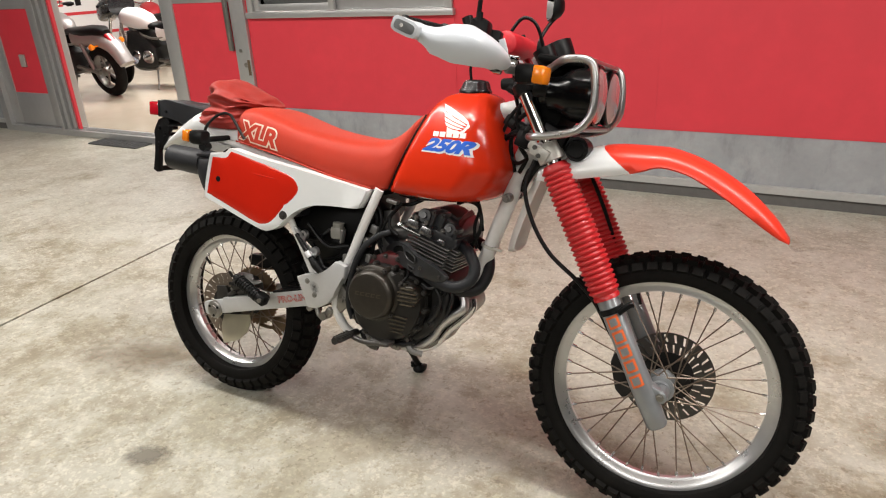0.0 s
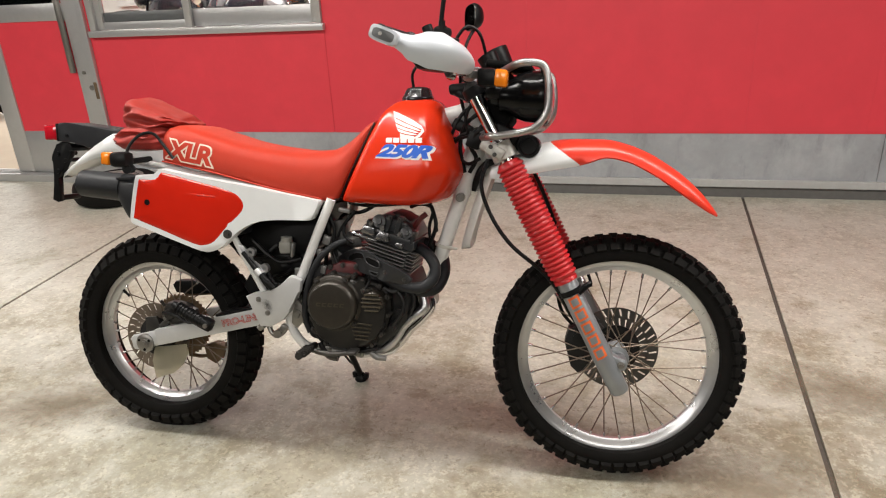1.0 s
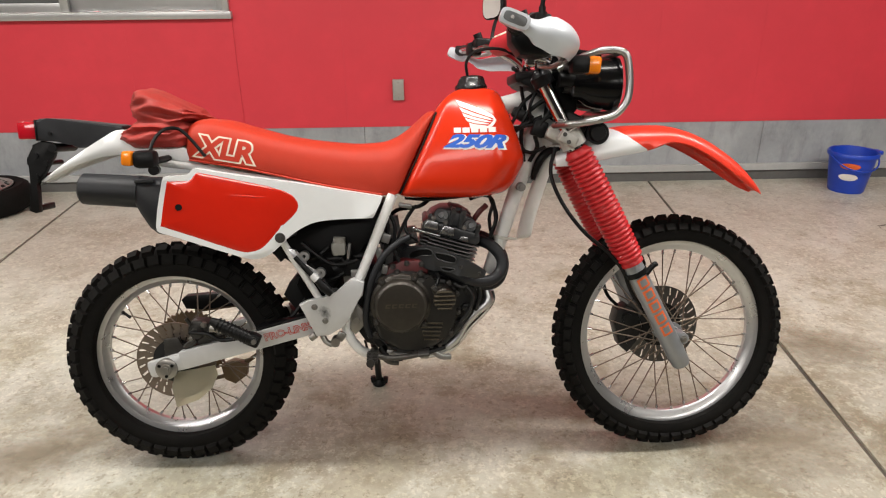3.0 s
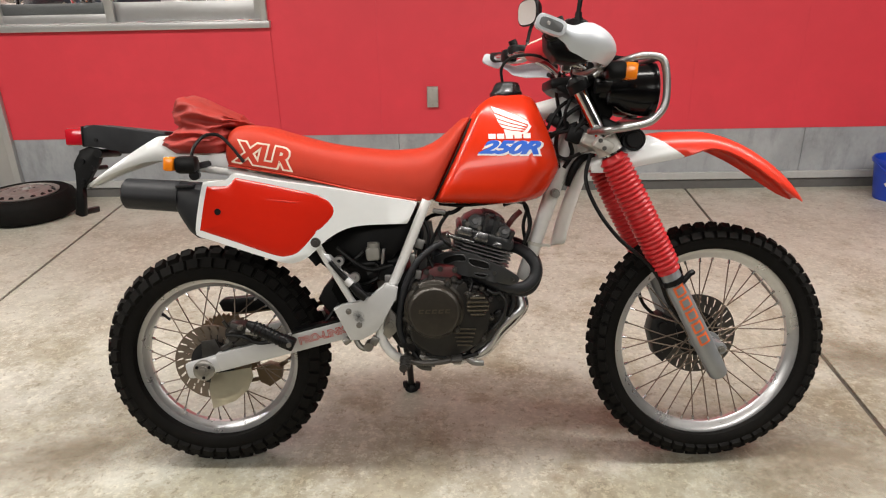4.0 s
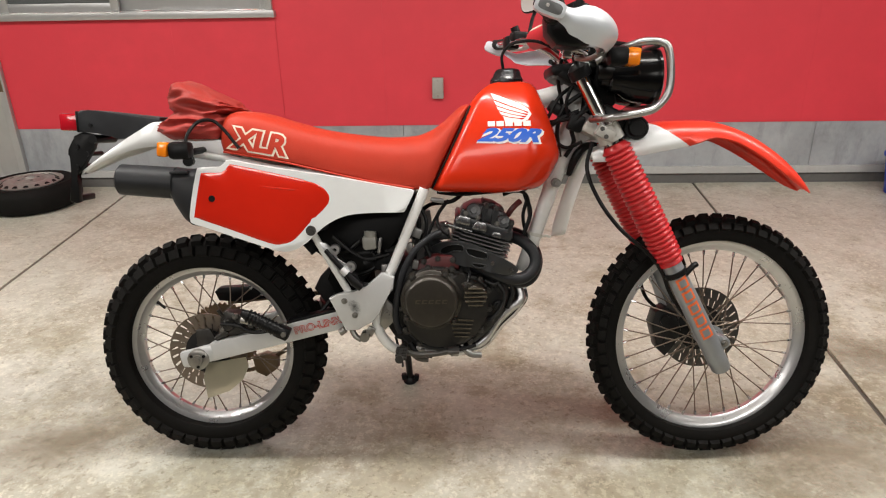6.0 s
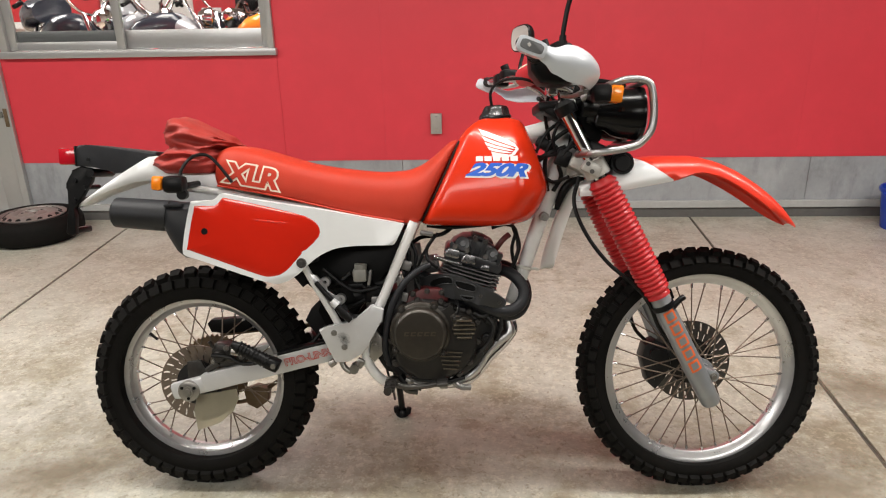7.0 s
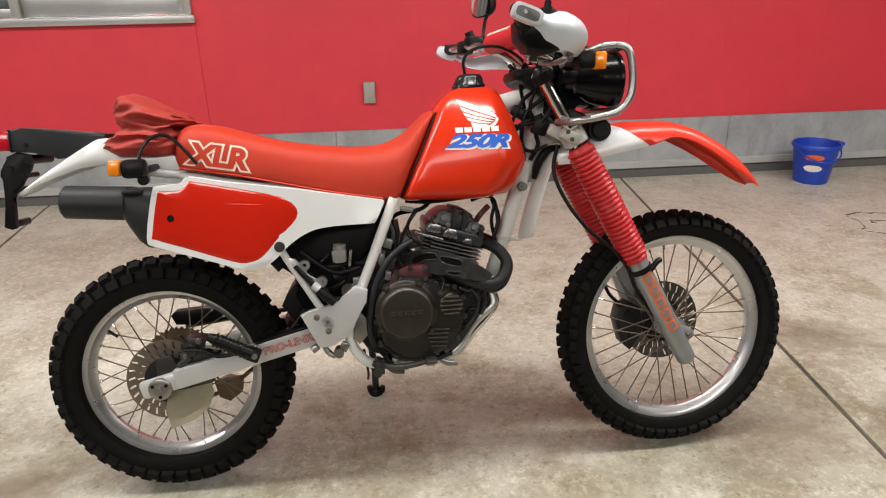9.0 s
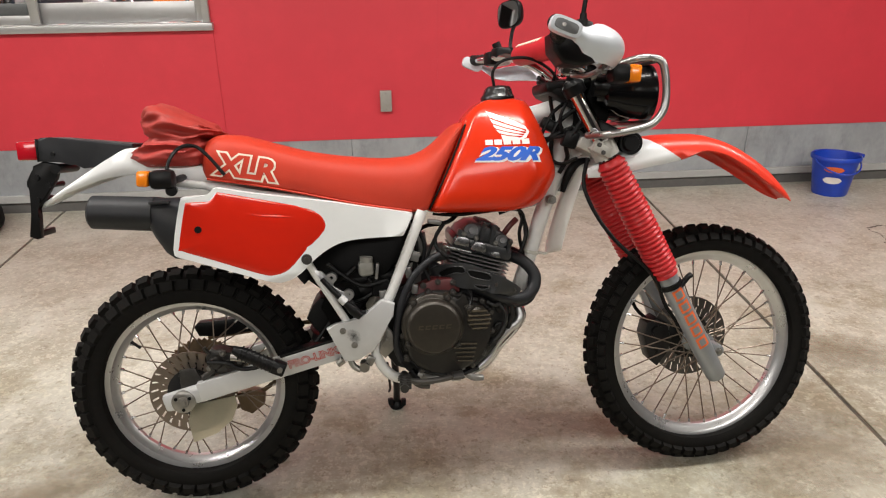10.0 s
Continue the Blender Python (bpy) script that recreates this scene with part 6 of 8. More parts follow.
        lathe(bm, [(0, 0.006), (r * 0.55, 0.006), (r * 0.6, 0.0), (r * 0.95, -0.001), (r, -0.004), (r, -d)], (x, y, z), (0, -1, 0), 16)
        part("case_plug", bm, M_ENGINE, e)
    for pts in ([(0.815, -0.125, 0.535), (0.838, -0.128, 0.500), (0.826, -0.128, 0.455), (0.795, -0.125, 0.420)], [(0.845, -0.10, 0.548), (0.862, -0.10, 0.500), (0.848, -0.10, 0.452)], [(0.785, -0.14, 0.540), (0.81, -0.14, 0.530), (0.835, -0.125, 0.545)]):
        bm = bmesh.new()
        tube(bm, pts, 0.0055, 8)
        part("oil_pipe", bm, M_ENGINE, e)
    # cylinder fins and head, tipped forward
    for k in range(7):
        bm = bmesh.new()
        bmesh.ops.create_cube(bm, size=1, matrix=HEAD_AT @ Matrix.Translation((-0.007, 0, -0.010 + k * 0.0102)) @ Matrix.Diagonal((0.166 - 0.004 * (k % 2), 0.205 - 0.004 * (k % 2), 0.0028, 1)))
        bmesh.ops.bevel(bm, geom=[ed for ed in bm.edges if abs((ed.verts[0].co - ed.verts[1].co).normalized().z) > 0.9], offset=0.022, segments=4, affect="EDGES")
        part("cylinder_fin", bm, M_CAST, e)
    # near-black core: the shade between the fins is its colour
    bm = bmesh.new()
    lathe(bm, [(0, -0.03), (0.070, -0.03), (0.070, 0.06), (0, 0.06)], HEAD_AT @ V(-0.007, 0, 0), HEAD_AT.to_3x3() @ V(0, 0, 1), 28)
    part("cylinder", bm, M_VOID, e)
    bm = bmesh.new()
    slab(bm, [(-0.088, 0.057), (0.064, 0.057), (0.071, 0.068), (0.066, 0.090), (-0.090, 0.090), (-0.095, 0.080)], -0.096, 0.096, 0.006, 2)
    slab(bm, [(-0.084, 0.088), (0.062, 0.088), (0.058, 0.104), (0.036, 0.126), (0.020, 0.132), (-0.034, 0.134), (-0.054, 0.128), (-0.078, 0.106)], -0.082, 0.082, 0.009, 3)
    bm.transform(HEAD_AT)
    h = part("cylinder_head", bm, M_HEAD, e, "glossy grey cylinder head")
    # machined lugs along the joint, each with sloping shoulders
    for u0, u1, w0, w1, y in ((-0.094, -0.050, 0.068, 0.092, -0.110), (-0.046, -0.004, 0.064, 0.090, -0.114), (0.010, 0.040, 0.058, 0.074, -0.106)):
        bm = bmesh.new()
        slab(bm, [(u0, w0 + 0.004), (u0 + 0.004, w0), (u1 - 0.004, w0), (u1, w0 + 0.006), (u1 - 0.006, w1), (u0 + 0.009, w1)], y, -0.088, 0.0035, 2)
        bm.transform(HEAD_AT)
        part("head_lug", bm, M_HEADLUG, h, "bright machined lug on the head")
    bm = bmesh.new()
    rod(bm, (-0.114, -0.098, 0.0555), (-0.040, -0.098, 0.0555), 0.0062)
    rod(bm, (-0.118, -0.098, 0.0555), (-0.108, -0.098, 0.0555), 0.0085, None, 6)
    bm.transform(HEAD_AT)
    part("head_stud", bm, M_HEADLUG, h, "bright stud lying along the head")
    # rocker cover: inspection caps, upright ribs and a bridge on top
    for u, w, y, r in ((-0.052, 0.110, -0.086, 0.021), (0.034, 0.104, -0.086, 0.019)):
        bm = bmesh.new()
        lathe(bm, [(0, 0.012), (r * 0.40, 0.012), (r * 0.45, 0.007), (r * 0.9, 0.006), (r, 0.002), (r * 1.02, -0.02)], (u, y, w), (0, -1, 0.25), 28)
        bm.transform(HEAD_AT)
        part("valve_cap", bm, M_HEAD, h)
    for u, w0, w1, wd in ((-0.022, 0.092, 0.140, 0.008), (0.006, 0.090, 0.142, 0.010), (0.056, 0.080, 0.116, 0.008), (-0.080, 0.088, 0.108, 0.006)):
        bm = bmesh.new()
        slab(bm, [(u - wd / 2, w0), (u + wd / 2, w0), (u + wd / 2 + 0.003, w1 - 0.006), (u + wd / 2, w1), (u - wd / 2, w1), (u - wd / 2 - 0.003, w1 - 0.006)], -0.098, -0.060, 0.002)
        bm.transform(HEAD_AT)
        part("head_rib", bm, M_HEAD, h)
    bm = bmesh.new()
    slab(bm, [(-0.040, 0.122), (0.034, 0.120), (0.030, 0.134), (0.0, 0.142), (-0.030, 0.141)], -0.055, 0.055, 0.006, 2)
    bm.transform(HEAD_AT)
    part("rocker_bridge", bm, M_ENGINE, h)
    for u, w in ((-0.070, 0.099), (-0.022, 0.132), (0.006, 0.134), (0.056, 0.108), (-0.036, 0.097), (0.018, 0.095), (-0.025, 0.077), (-0.072, 0.080)):
        p = HEAD_AT @ V(u, -0.100, w)
        bolt(p.x, p.y, p.z, h, 0.0050, M_STEEL if w < 0.1 else M_BOLT)
    # carburettor
    bm = bmesh.new()
    rod(bm, (0.585, -0.03, 0.645), (0.69, -0.03, 0.662), 0.026)
    box(bm, (0.625, -0.03, 0.61), (0.06, 0.07, 0.07), (0, -8, 0), 0.01)
    rod(bm, (0.625, -0.03, 0.64), (0.615, -0.03, 0.715), 0.024)
    part("carburettor", bm, M_CAST, BIKE, "grimy alloy carburettor")
    for pts, r in (([(0.60, 0.0, 0.70), (0.64, -0.05, 0.735), (0.70, -0.06, 0.745), (0.74, -0.02, 0.77)], 0.006), ([(0.585, -0.09, 0.74), (0.61, -0.1, 0.70), (0.60, -0.1, 0.62), (0.585, -0.09, 0.56)], 0.006),
                   ([(0.885, -0.03, 0.78), (0.905, -0.045, 0.75), (0.895, -0.05, 0.70), (0.905, -0.05, 0.64)], 0.005), ([(0.84, -0.05, 0.76), (0.875, -0.06, 0.77), (0.905, -0.05, 0.755), (0.915, -0.04, 0.69)], 0.005),
                   ([(0.66, -0.06, 0.77), (0.72, -0.07, 0.765), (0.80, -0.07, 0.770), (0.88, -0.05, 0.775)], 0.006), ([(0.690, -0.10, 0.752), (0.655, -0.115, 0.705), (0.635, -0.12, 0.655), (0.640, -0.12, 0.62)], 0.004)):
        bm = bmesh.new()
        tube(bm, pts, r, 8)
        part("engine_hose", bm, M_BLACK, BIKE, "black hose")
    bm = bmesh.new()
    tube(bm, [(0.850, -0.05, 0.700), (0.868, -0.055, 0.725), (0.888, -0.05, 0.742)], 0.008, 8)
    part("spark_plug_cap", bm, M_DULLRED, BIKE, "dull red spark plug cap")
    bm = bmesh.new()
    tube(bm, [(0.668, -0.120, 0.668), (0.636, -0.135, 0.654), (0.596, -0.145, 0.618), (0.566, -0.148, 0.560), (0.549, -0.145, 0.490), (0.545, -0.14, 0.435), (0.556, -0.135, 0.395)], 0.009, 10)
    part("cable_sleeve", bm, M_MUFFLER, BIKE, "thick black cable sleeve")
    bm = bmesh.new()
    slab(bm, [(0.515, 0.50), (0.535, 0.475), (0.545, 0.455), (0.540, 0.43), (0.515, 0.405), (0.500, 0.42), (0.505, 0.45)], -0.142, -0.126, 0.003)
    lathe(bm, [(0, 0.008), (0.008, 0.008), (0.009, 0.002), (0.014, 0.002), (0.015, -0.004)], (0.520, -0.142, 0.448), (0, -1, 0), 12)
    part("engine_mount", bm, M_STEEL, BIKE)


engine()


def engine_details():
    """Small castings, hoses, clips and bolts that fill the engine bay."""
    bm = bmesh.new()
    slab(bm, [(0.598, 0.562), (0.612, 0.590), (0.648, 0.606), (0.700, 0.606), (0.722, 0.590), (0.716, 0.566), (0.66, 0.560)], -0.130, -0.08, 0.008, 2)
    sc = part("starter_cover", bm, M_DULLRED, BIKE, "dull red painted casting above the clutch cover")
    for x, z, r in ((0.622, 0.590, 0.006), (0.660, 0.598, 0.0055), (0.700, 0.594, 0.006)):
        bolt(x, -0.131, z, sc, r)
    for x, y, z, r in ((0.745, -0.115, 0.585, 0.007), (0.79, -0.112, 0.575, 0.006), (0.838, -0.108, 0.540, 0.007), (0.575, -0.140, 0.43, 0.008), (0.572, -0.136, 0.40, 0.008)):
        bolt(x, y, z, BIKE, r, None, 0.008, 0.04)
    for pts, r in (([(0.58, -0.13, 0.39), (0.62, -0.14, 0.362), (0.70, -0.14, 0.348), (0.76, -0.13, 0.358)], 0.007),
                   ([(0.60, -0.10, 0.76), (0.63, -0.11, 0.70), (0.625, -0.115, 0.64), (0.64, -0.12, 0.60)], 0.005), ([(0.68, -0.09, 0.74), (0.66, -0.11, 0.71), (0.665, -0.12, 0.68), (0.69, -0.12, 0.66)], 0.005),
                   ([(0.90, -0.04, 0.76), (0.915, -0.05, 0.71), (0.90, -0.055, 0.66), (0.885, -0.05, 0.63)], 0.006), ([(0.38, -0.12, 0.66), (0.43, -0.13, 0.62), (0.47, -0.13, 0.60), (0.53, -0.12, 0.61)], 0.006),
                   ([(0.40, -0.125, 0.60), (0.435, -0.14, 0.56), (0.45, -0.14, 0.535), (0.475, -0.135, 0.53)], 0.007), ([(0.735, -0.14, 0.585), (0.745, -0.15, 0.560), (0.738, -0.165, 0.540)], 0.004)):
        bm = bmesh.new()
        tube(bm, pts, r, 8)
        part("engine_hose", bm, M_BLACK, BIKE, "black hose")
    for c, sz, rot in (((0.605, -0.105, 0.665), (0.024, 0.016, 0.026), 20), ((0.585, -0.11, 0.625), (0.018, 0.02, 0.030), -15), ((0.600, -0.125, 0.582), (0.016, 0.015, 0.024), 10), ((0.525, -0.115, 0.57), (0.035, 0.02, 0.025), 0), ((0.505, -0.12, 0.635), (0.008, 0.02, 0.042), 8),
                       ((0.660, -0.10, 0.752), (0.036, 0.02, 0.012), 10), ((0.726, -0.112, 0.600), (0.008, 0.02, 0.024), -6)):
        bm = bmesh.new()
        box(bm, c, sz, (0, rot, 0), 0.003)
        part("bracket", bm, M_CAST, BIKE)


engine_details()


def exhaust():
    bm = bmesh.new()
    tube(bm, [(0.832, -0.035, 0.640), (0.870, -0.060, 0.642), (0.903, -0.085, 0.626), (0.924, -0.100, 0.594), (0.916, -0.112, 0.560), (0.882, -0.126, 0.541), (0.835, -0.136, 0.548), (0.77, -0.130, 0.575), (0.70, -0.095, 0.605), (0.62, -0.05, 0.640), (0.50, -0.03, 0.69), (0.38, -0.06, 0.72)], 0.0162, 18)
    ex = part("exhaust_pipe", bm, M_MUFFLER, BIKE, "matt black exhaust header pipe")
    bm = bmesh.new()
    tube(bm, [(0.832, 0.035, 0.640), (0.878, 0.028, 0.642), (0.922, 0.0, 0.614), (0.937, -0.034, 0.570), (0.918, -0.056, 0.527), (0.878, -0.080, 0.520), (0.82, -0.10, 0.540), (0.75, -0.10, 0.575)], 0.0162, 18)
    part("second_pipe", bm, M_MUFFLER, ex)

    def depth(x):
        x = min(max(x, 0.60), 0.90)
        return -0.075 - (x - 0.65) * 0.78 if x < 0.79 else -0.184 + (x - 0.79) * 0.35
    # pressed shield with a rolled edge, bent round the pipes
    outline = [(0.606, 0.573), (0.611, 0.592), (0.628, 0.612), (0.664, 0.634), (0.711, 0.644), (0.763, 0.639), (0.822, 0.611), (0.860, 0.586), (0.872, 0.572), (0.858, 0.560), (0.820, 0.566), (0.791, 0.580), (0.752, 0.578), (0.717, 0.586), (0.655, 0.580)]
    bm = bmesh.new()
    slab(bm, outline, -0.012, 0.006, 0.005, 3, 3)
    bmesh.ops.triangulate(bm, faces=[f for f in bm.faces if len(f.verts) > 4])
    for v in bm.verts:
        v.co.y += depth(v.co.x)
    sh = part("heat_shield", bm, M_SHIELD, ex, "black perforated heat shield", angle=60)
    for o in ([(0.667, 0.609), (0.672, 0.622), (0.695, 0.634), (0.724, 0.637), (0.729, 0.622), (0.703, 0.618), (0.680, 0.607)], [(0.740, 0.630), (0.782, 0.626), (0.790, 0.616), (0.783, 0.607), (0.749, 0.611), (0.738, 0.619)],
              [(0.750, 0.592), (0.786, 0.592), (0.776, 0.584), (0.760, 0.584)]):
        pts = smooth_path([V(x, 0, z) for x, z in [o[-1]] + o + o[:2]], 3)[3:3 * (len(o) + 1)]
        # flat near-black face, painting the shade inside the slot
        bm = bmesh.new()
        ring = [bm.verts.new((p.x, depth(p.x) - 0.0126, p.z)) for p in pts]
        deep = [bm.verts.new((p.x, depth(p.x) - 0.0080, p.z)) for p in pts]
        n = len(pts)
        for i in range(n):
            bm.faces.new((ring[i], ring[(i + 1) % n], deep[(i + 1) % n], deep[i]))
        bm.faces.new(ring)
        sl = part("shield_slot", bm, M_VOID, sh, "near-black sheet for the shade in a slot", smooth=False)
        bm = bmesh.new()
        tube(bm, [V(p.x, depth(p.x) - 0.0126, p.z) for p in pts + pts[:2]], 0.0018, 6, smooth=False)
        part("slot_lip", bm, M_SHIELD, sl)
    for x, z in ((0.640, 0.600), (0.802, 0.596), (0.852, 0.574)):
        bolt(x, depth(x) - 0.012, z, sh, 0.0045, None, 0.004, 0.004)


exhaust()


def underside():
    bm = bmesh.new()
    # bash plate: pressed alloy sheet curving under the crankcase
    path = smooth_path([V(0.892, 0, 0.508), V(0.903, 0, 0.466), V(0.872, 0, 0.424), V(0.833, 0, 0.380), V(0.800, 0, 0.334), V(0.755, 0, 0.312), V(0.68, 0, 0.308)], 4)
    rings = []
    for i, p in enumerate(path):
        d = (path[min(i + 1, len(path) - 1)] - path[max(i - 1, 0)]).normalized()
        nrm = V(d.z, 0, -d.x)
        if nrm.dot(V(0.72, 0, 0.46) - p) < 0:
            nrm = -nrm
        w = 0.055 if i < len(path) * 0.6 else 0.07
        prof = [(-w, 0.035), (-w * 0.97, 0.008), (-w * 0.8, 0), (w * 0.8, 0), (w * 0.97, 0.008), (w, 0.035), (w * 0.96, 0.035), (w * 0.92, 0.010), (w * 0.78, 0.004), (-w * 0.78, 0.004), (-w * 0.92, 0.010), (-w * 0.96, 0.035)]
        rings.append([bm.verts.new(p + V(0, y, 0) + nrm * h) for y, h in prof])
    skin(bm, rings)
    bp_ = part("bash_plate", bm, M_STEEL, BIKE, "scuffed alloy bash plate", angle=50)
    bm = bmesh.new()
    tube(bm, [(0.882, -0.070, 0.505), (0.887, -0.075, 0.470), (0.855, -0.078, 0.443), (0.823, -0.080, 0.411), (0.800, -0.082, 0.371), (0.766, -0.085, 0.342), (0.722, -0.09, 0.326), (0.690, -0.09, 0.320)], [0.011, 0.014, 0.013, 0.013, 0.012, 0.011, 0.011, 0.010], 12)
    part("plate_rail", bm, M_POLISH, bp_, "bright bent tube rail")
    bm = bmesh.new()
    tube(bm, [(0.897, -0.040, 0.492), (0.900, -0.042, 0.464), (0.872, -0.045, 0.427), (0.835, -0.048, 0.391), (0.808, -0.05, 0.355), (0.772, -0.052, 0.324), (0.72, -0.055, 0.312)], 0.012, 10)
    part("plate_rail", bm, M_CHROME, bp_, "bright bent tube rail")
    # brake pedal and footrest
    bm = bmesh.new()
    tube(bm, [(0.545, -0.15, 0.352), (0.60, -0.160, 0.342), (0.65, -0.165, 0.345), (0.690, -0.165, 0.352)], 0.008, 10)
    box(bm, (0.700, -0.175, 0.358), (0.030, 0.045, 0.011), (0, -5, 0), 0.004)
    part("brake_pedal", bm, M_BOLT, BIKE, "dark steel brake pedal")
    bm = bmesh.new()
    rod(bm, (0.562, -0.12, 0.350), (0.558, -0.230, 0.352), 0.011)
    box(bm, (0.562, -0.190, 0.352), (0.028, 0.070, 0.010), (0, 0, 0), 0.003)
    for k in range(6):
        box(bm, (0.562, -0.160 - 0.012 * k, 0.359), (0.028, 0.004, 0.008))
    part("footrest", bm, M_GRIME, BIKE, "grimy steel rider footrest")
    bm = bmesh.new()
    rod(bm, (0.565, 0.13, 0.325), (0.565, 0.225, 0.320), 0.014)
    box(bm, (0.575, 0.20, 0.323), (0.05, 0.075, 0.016), (0, 0, 0), 0.004)
    part("footrest", bm, M_STEEL, BIKE, "steel rider footrest")
    bm = bmesh.new()
    tube(bm, [(0.62, -0.10, 0.345), (0.68, -0.11, 0.338), (0.75, -0.1, 0.350)], 0.010, 10)
    tube(bm, [(0.58, -0.12, 0.36), (0.60, -0.125, 0.335), (0.64, -0.12, 0.325)], 0.009, 10)
    part("lower_hose", bm, M_BLACK, BIKE)
    for pts, r, mat in (([(0.60, -0.12, 0.350), (0.635, -0.13, 0.338), (0.67, -0.125, 0.345), (0.70, -0.13, 0.335)], 0.010, M_CAST), ([(0.64, -0.10, 0.372), (0.70, -0.115, 0.366), (0.75, -0.11, 0.378)], 0.008, M_BOLT),
                        ([(0.575, -0.10, 0.345), (0.60, -0.11, 0.318), (0.63, -0.11, 0.312)], 0.011, M_BOLT), ([(0.72, -0.105, 0.35), (0.745, -0.11, 0.325), (0.775, -0.10, 0.318)], 0.009, M_CAST)):
        bm = bmesh.new()
        tube(bm, pts, r, 10)
        part("linkage_rod", bm, mat, BIKE)
    for x, z, w in ((0.615, 0.345, 0.024), (0.655, 0.338, 0.022), (0.69, 0.356, 0.018), (0.705, 0.336, 0.024), (0.745, 0.366, 0.016)):
        bm = bmesh.new()
        box(bm, (x, -0.122, z), (w, 0.02, w * 0.8), (0, 900 * (x - 0.6), 0), 0.004)
        rod(bm, (x, -0.14, z), (x, -0.12, z), 0.006, None, 8)
        part("linkage_joint", bm, M_STEEL if w > 0.022 else M_BOLT, BIKE)
    # side stand on the far side
    foot = BIKE.matrix_world.inverted() @ V(0.570, 0.372, 0.014)
    bm = bmesh.new()
    top = V(0.540, 0.11, 0.335)
    tube(bm, [top, top.lerp(foot, 0.5) + V(0.004, 0, 0.0), foot + V(0, -0.015, 0.02)], 0.011, 12)
    st = part("side_stand", bm, M_BLACK, BIKE, "black steel side stand on the floor")
    bm = bmesh.new()
    up = (BIKE.matrix_world.to_3x3().inverted() @ V(0, 0, 1)).normalized()
    lathe(bm, [(0, -0.013), (0.021, -0.013), (0.024, -0.009), (0.022, 0.002), (0.012, 0.012)], foot, up, 20)
    for dx, dz in ((-0.020, 0.010), (0.022, 0.006)):
        box(bm, foot + V(dx, -0.006, dz), (0.018, 0.022, 0.024), (0, 400 * dx, 0), 0.005)
    part("stand_foot", bm, M_BLACK, st)
    bm = bmesh.new()
    tube(bm, [top + V(-0.02, 0, -0.03), top.lerp(foot, 0.62) + V(-0.018, 0, 0), foot + V(-0.024, -0.015, 0.05)], 0.004, 8)
    part("stand_tang", bm, M_BLACK, st)


underside()


def front_mudguard():
    #       x      top    edge   half width
    rows = [(1.075, 0.878, 0.850, 0.060), (1.12, 0.900, 0.852, 0.078), (1.18, 0.925, 0.866, 0.092), (1.25, 0.942, 0.884, 0.099), (1.32, 0.952, 0.899, 0.101), (1.38, 0.951, 0.908, 0.098), (1.43, 0.940, 0.899, 0.093),
            (1.48, 0.921, 0.876, 0.086), (1.53, 0.893, 0.846, 0.078), (1.575, 0.862, 0.815, 0.069), (1.615, 0.827, 0.787, 0.060), (1.645, 0.795, 0.768, 0.050), (1.668, 0.764, 0.757, 0.034)]
    bm = bmesh.new()
    rings = []
    n = 48
    xs = [rows[0][0] + (rows[-1][0] - rows[0][0]) * i / n for i in range(n + 1)]
    for x in xs:
        zt, ze, w = lerp_rows(rows, x)
        k = zt - ze
        g = 0.040 * math.exp(-((x - 1.275) / 0.07) ** 2)
        prof = [(-w, ze), (-w * 0.975, ze + k * 0.32), (-w * 0.88, ze + k * 0.62), (-w * 0.66, ze + k * 0.86), (-w * 0.35, ze + k * 0.97), (0, zt + 0.001)]
        prof = prof + [(-a, b) for a, b in prof[-2::-1]]
        inner = [(a * 0.95, b - 0.0035) for a, b in prof[::-1]]
        rings.append([bm.verts.new((x + g * (1 - 2 * min(1, max(0, (b - ze) / k))), a, b)) for a, b in prof + inner])
    skin(bm, rings)
    bm.faces.ensure_lookup_table()
    f = part("front_mudguard", bm, M_FENDRED, BIKE, "red plastic front mudguard with a white rear section", angle=60)
    f.data.materials.append(M_WHITE)
    per = len(rings[0])
    edge = min(range(n), key=lambda i: abs(xs[i] - 1.275))
    for p in f.data.polygons:
        if max(v // per for v in p.vertices) <= edge:
            p.material_index = 1
    f.matrix_basis = Matrix.Translation((0, -0.030, 0))
    # mud flap: a thin scooped blade hanging behind the fork, open towards the tyre
    path = smooth_path([V(1.066, 0.03, 0.900), V(1.046, 0.03, 0.850), V(1.022, 0.03, 0.785), V(1.002, 0.03, 0.725), V(0.986, 0.03, 0.668), V(0.980, 0.03, 0.635)], 4)
    bm = bmesh.new()
    rings = []
    us = [-1 + 2 * j / 12 for j in range(13)]
    for i, p in enumerate(path):
        k = i / (len(path) - 1)
        hw = (0.044 + 0.008 * k) * (1.0 if k < 0.86 else math.sqrt(max(0.06, 1 - ((k - 0.86) / 0.145) ** 2)))
        outer = [p + V(0.030 * abs(u) ** 2.2, u * hw, 0.004 * u * u) for u in us]
        rings.append([bm.verts.new(q) for q in outer] + [bm.verts.new(q + V(0.0022, 0, 0.0008)) for q in outer[::-1]])
    skin(bm, rings)
    part("mud_flap", bm, M_FLAP, f, "cloudy translucent mud flap behind the fork", angle=60)
    bm = bmesh.new()
    tube(bm, [(1.095, -0.01, 0.893), (1.062, -0.008, 0.886), (1.042, -0.006, 0.864), (1.028, -0.004, 0.834), (1.021, -0.002, 0.808)], [0.006, 0.011, 0.012, 0.010, 0.007], 10)
    part("cable_guide", bm, M_BLACK, f, "black cable guide above the mud flap")


front_mudguard()


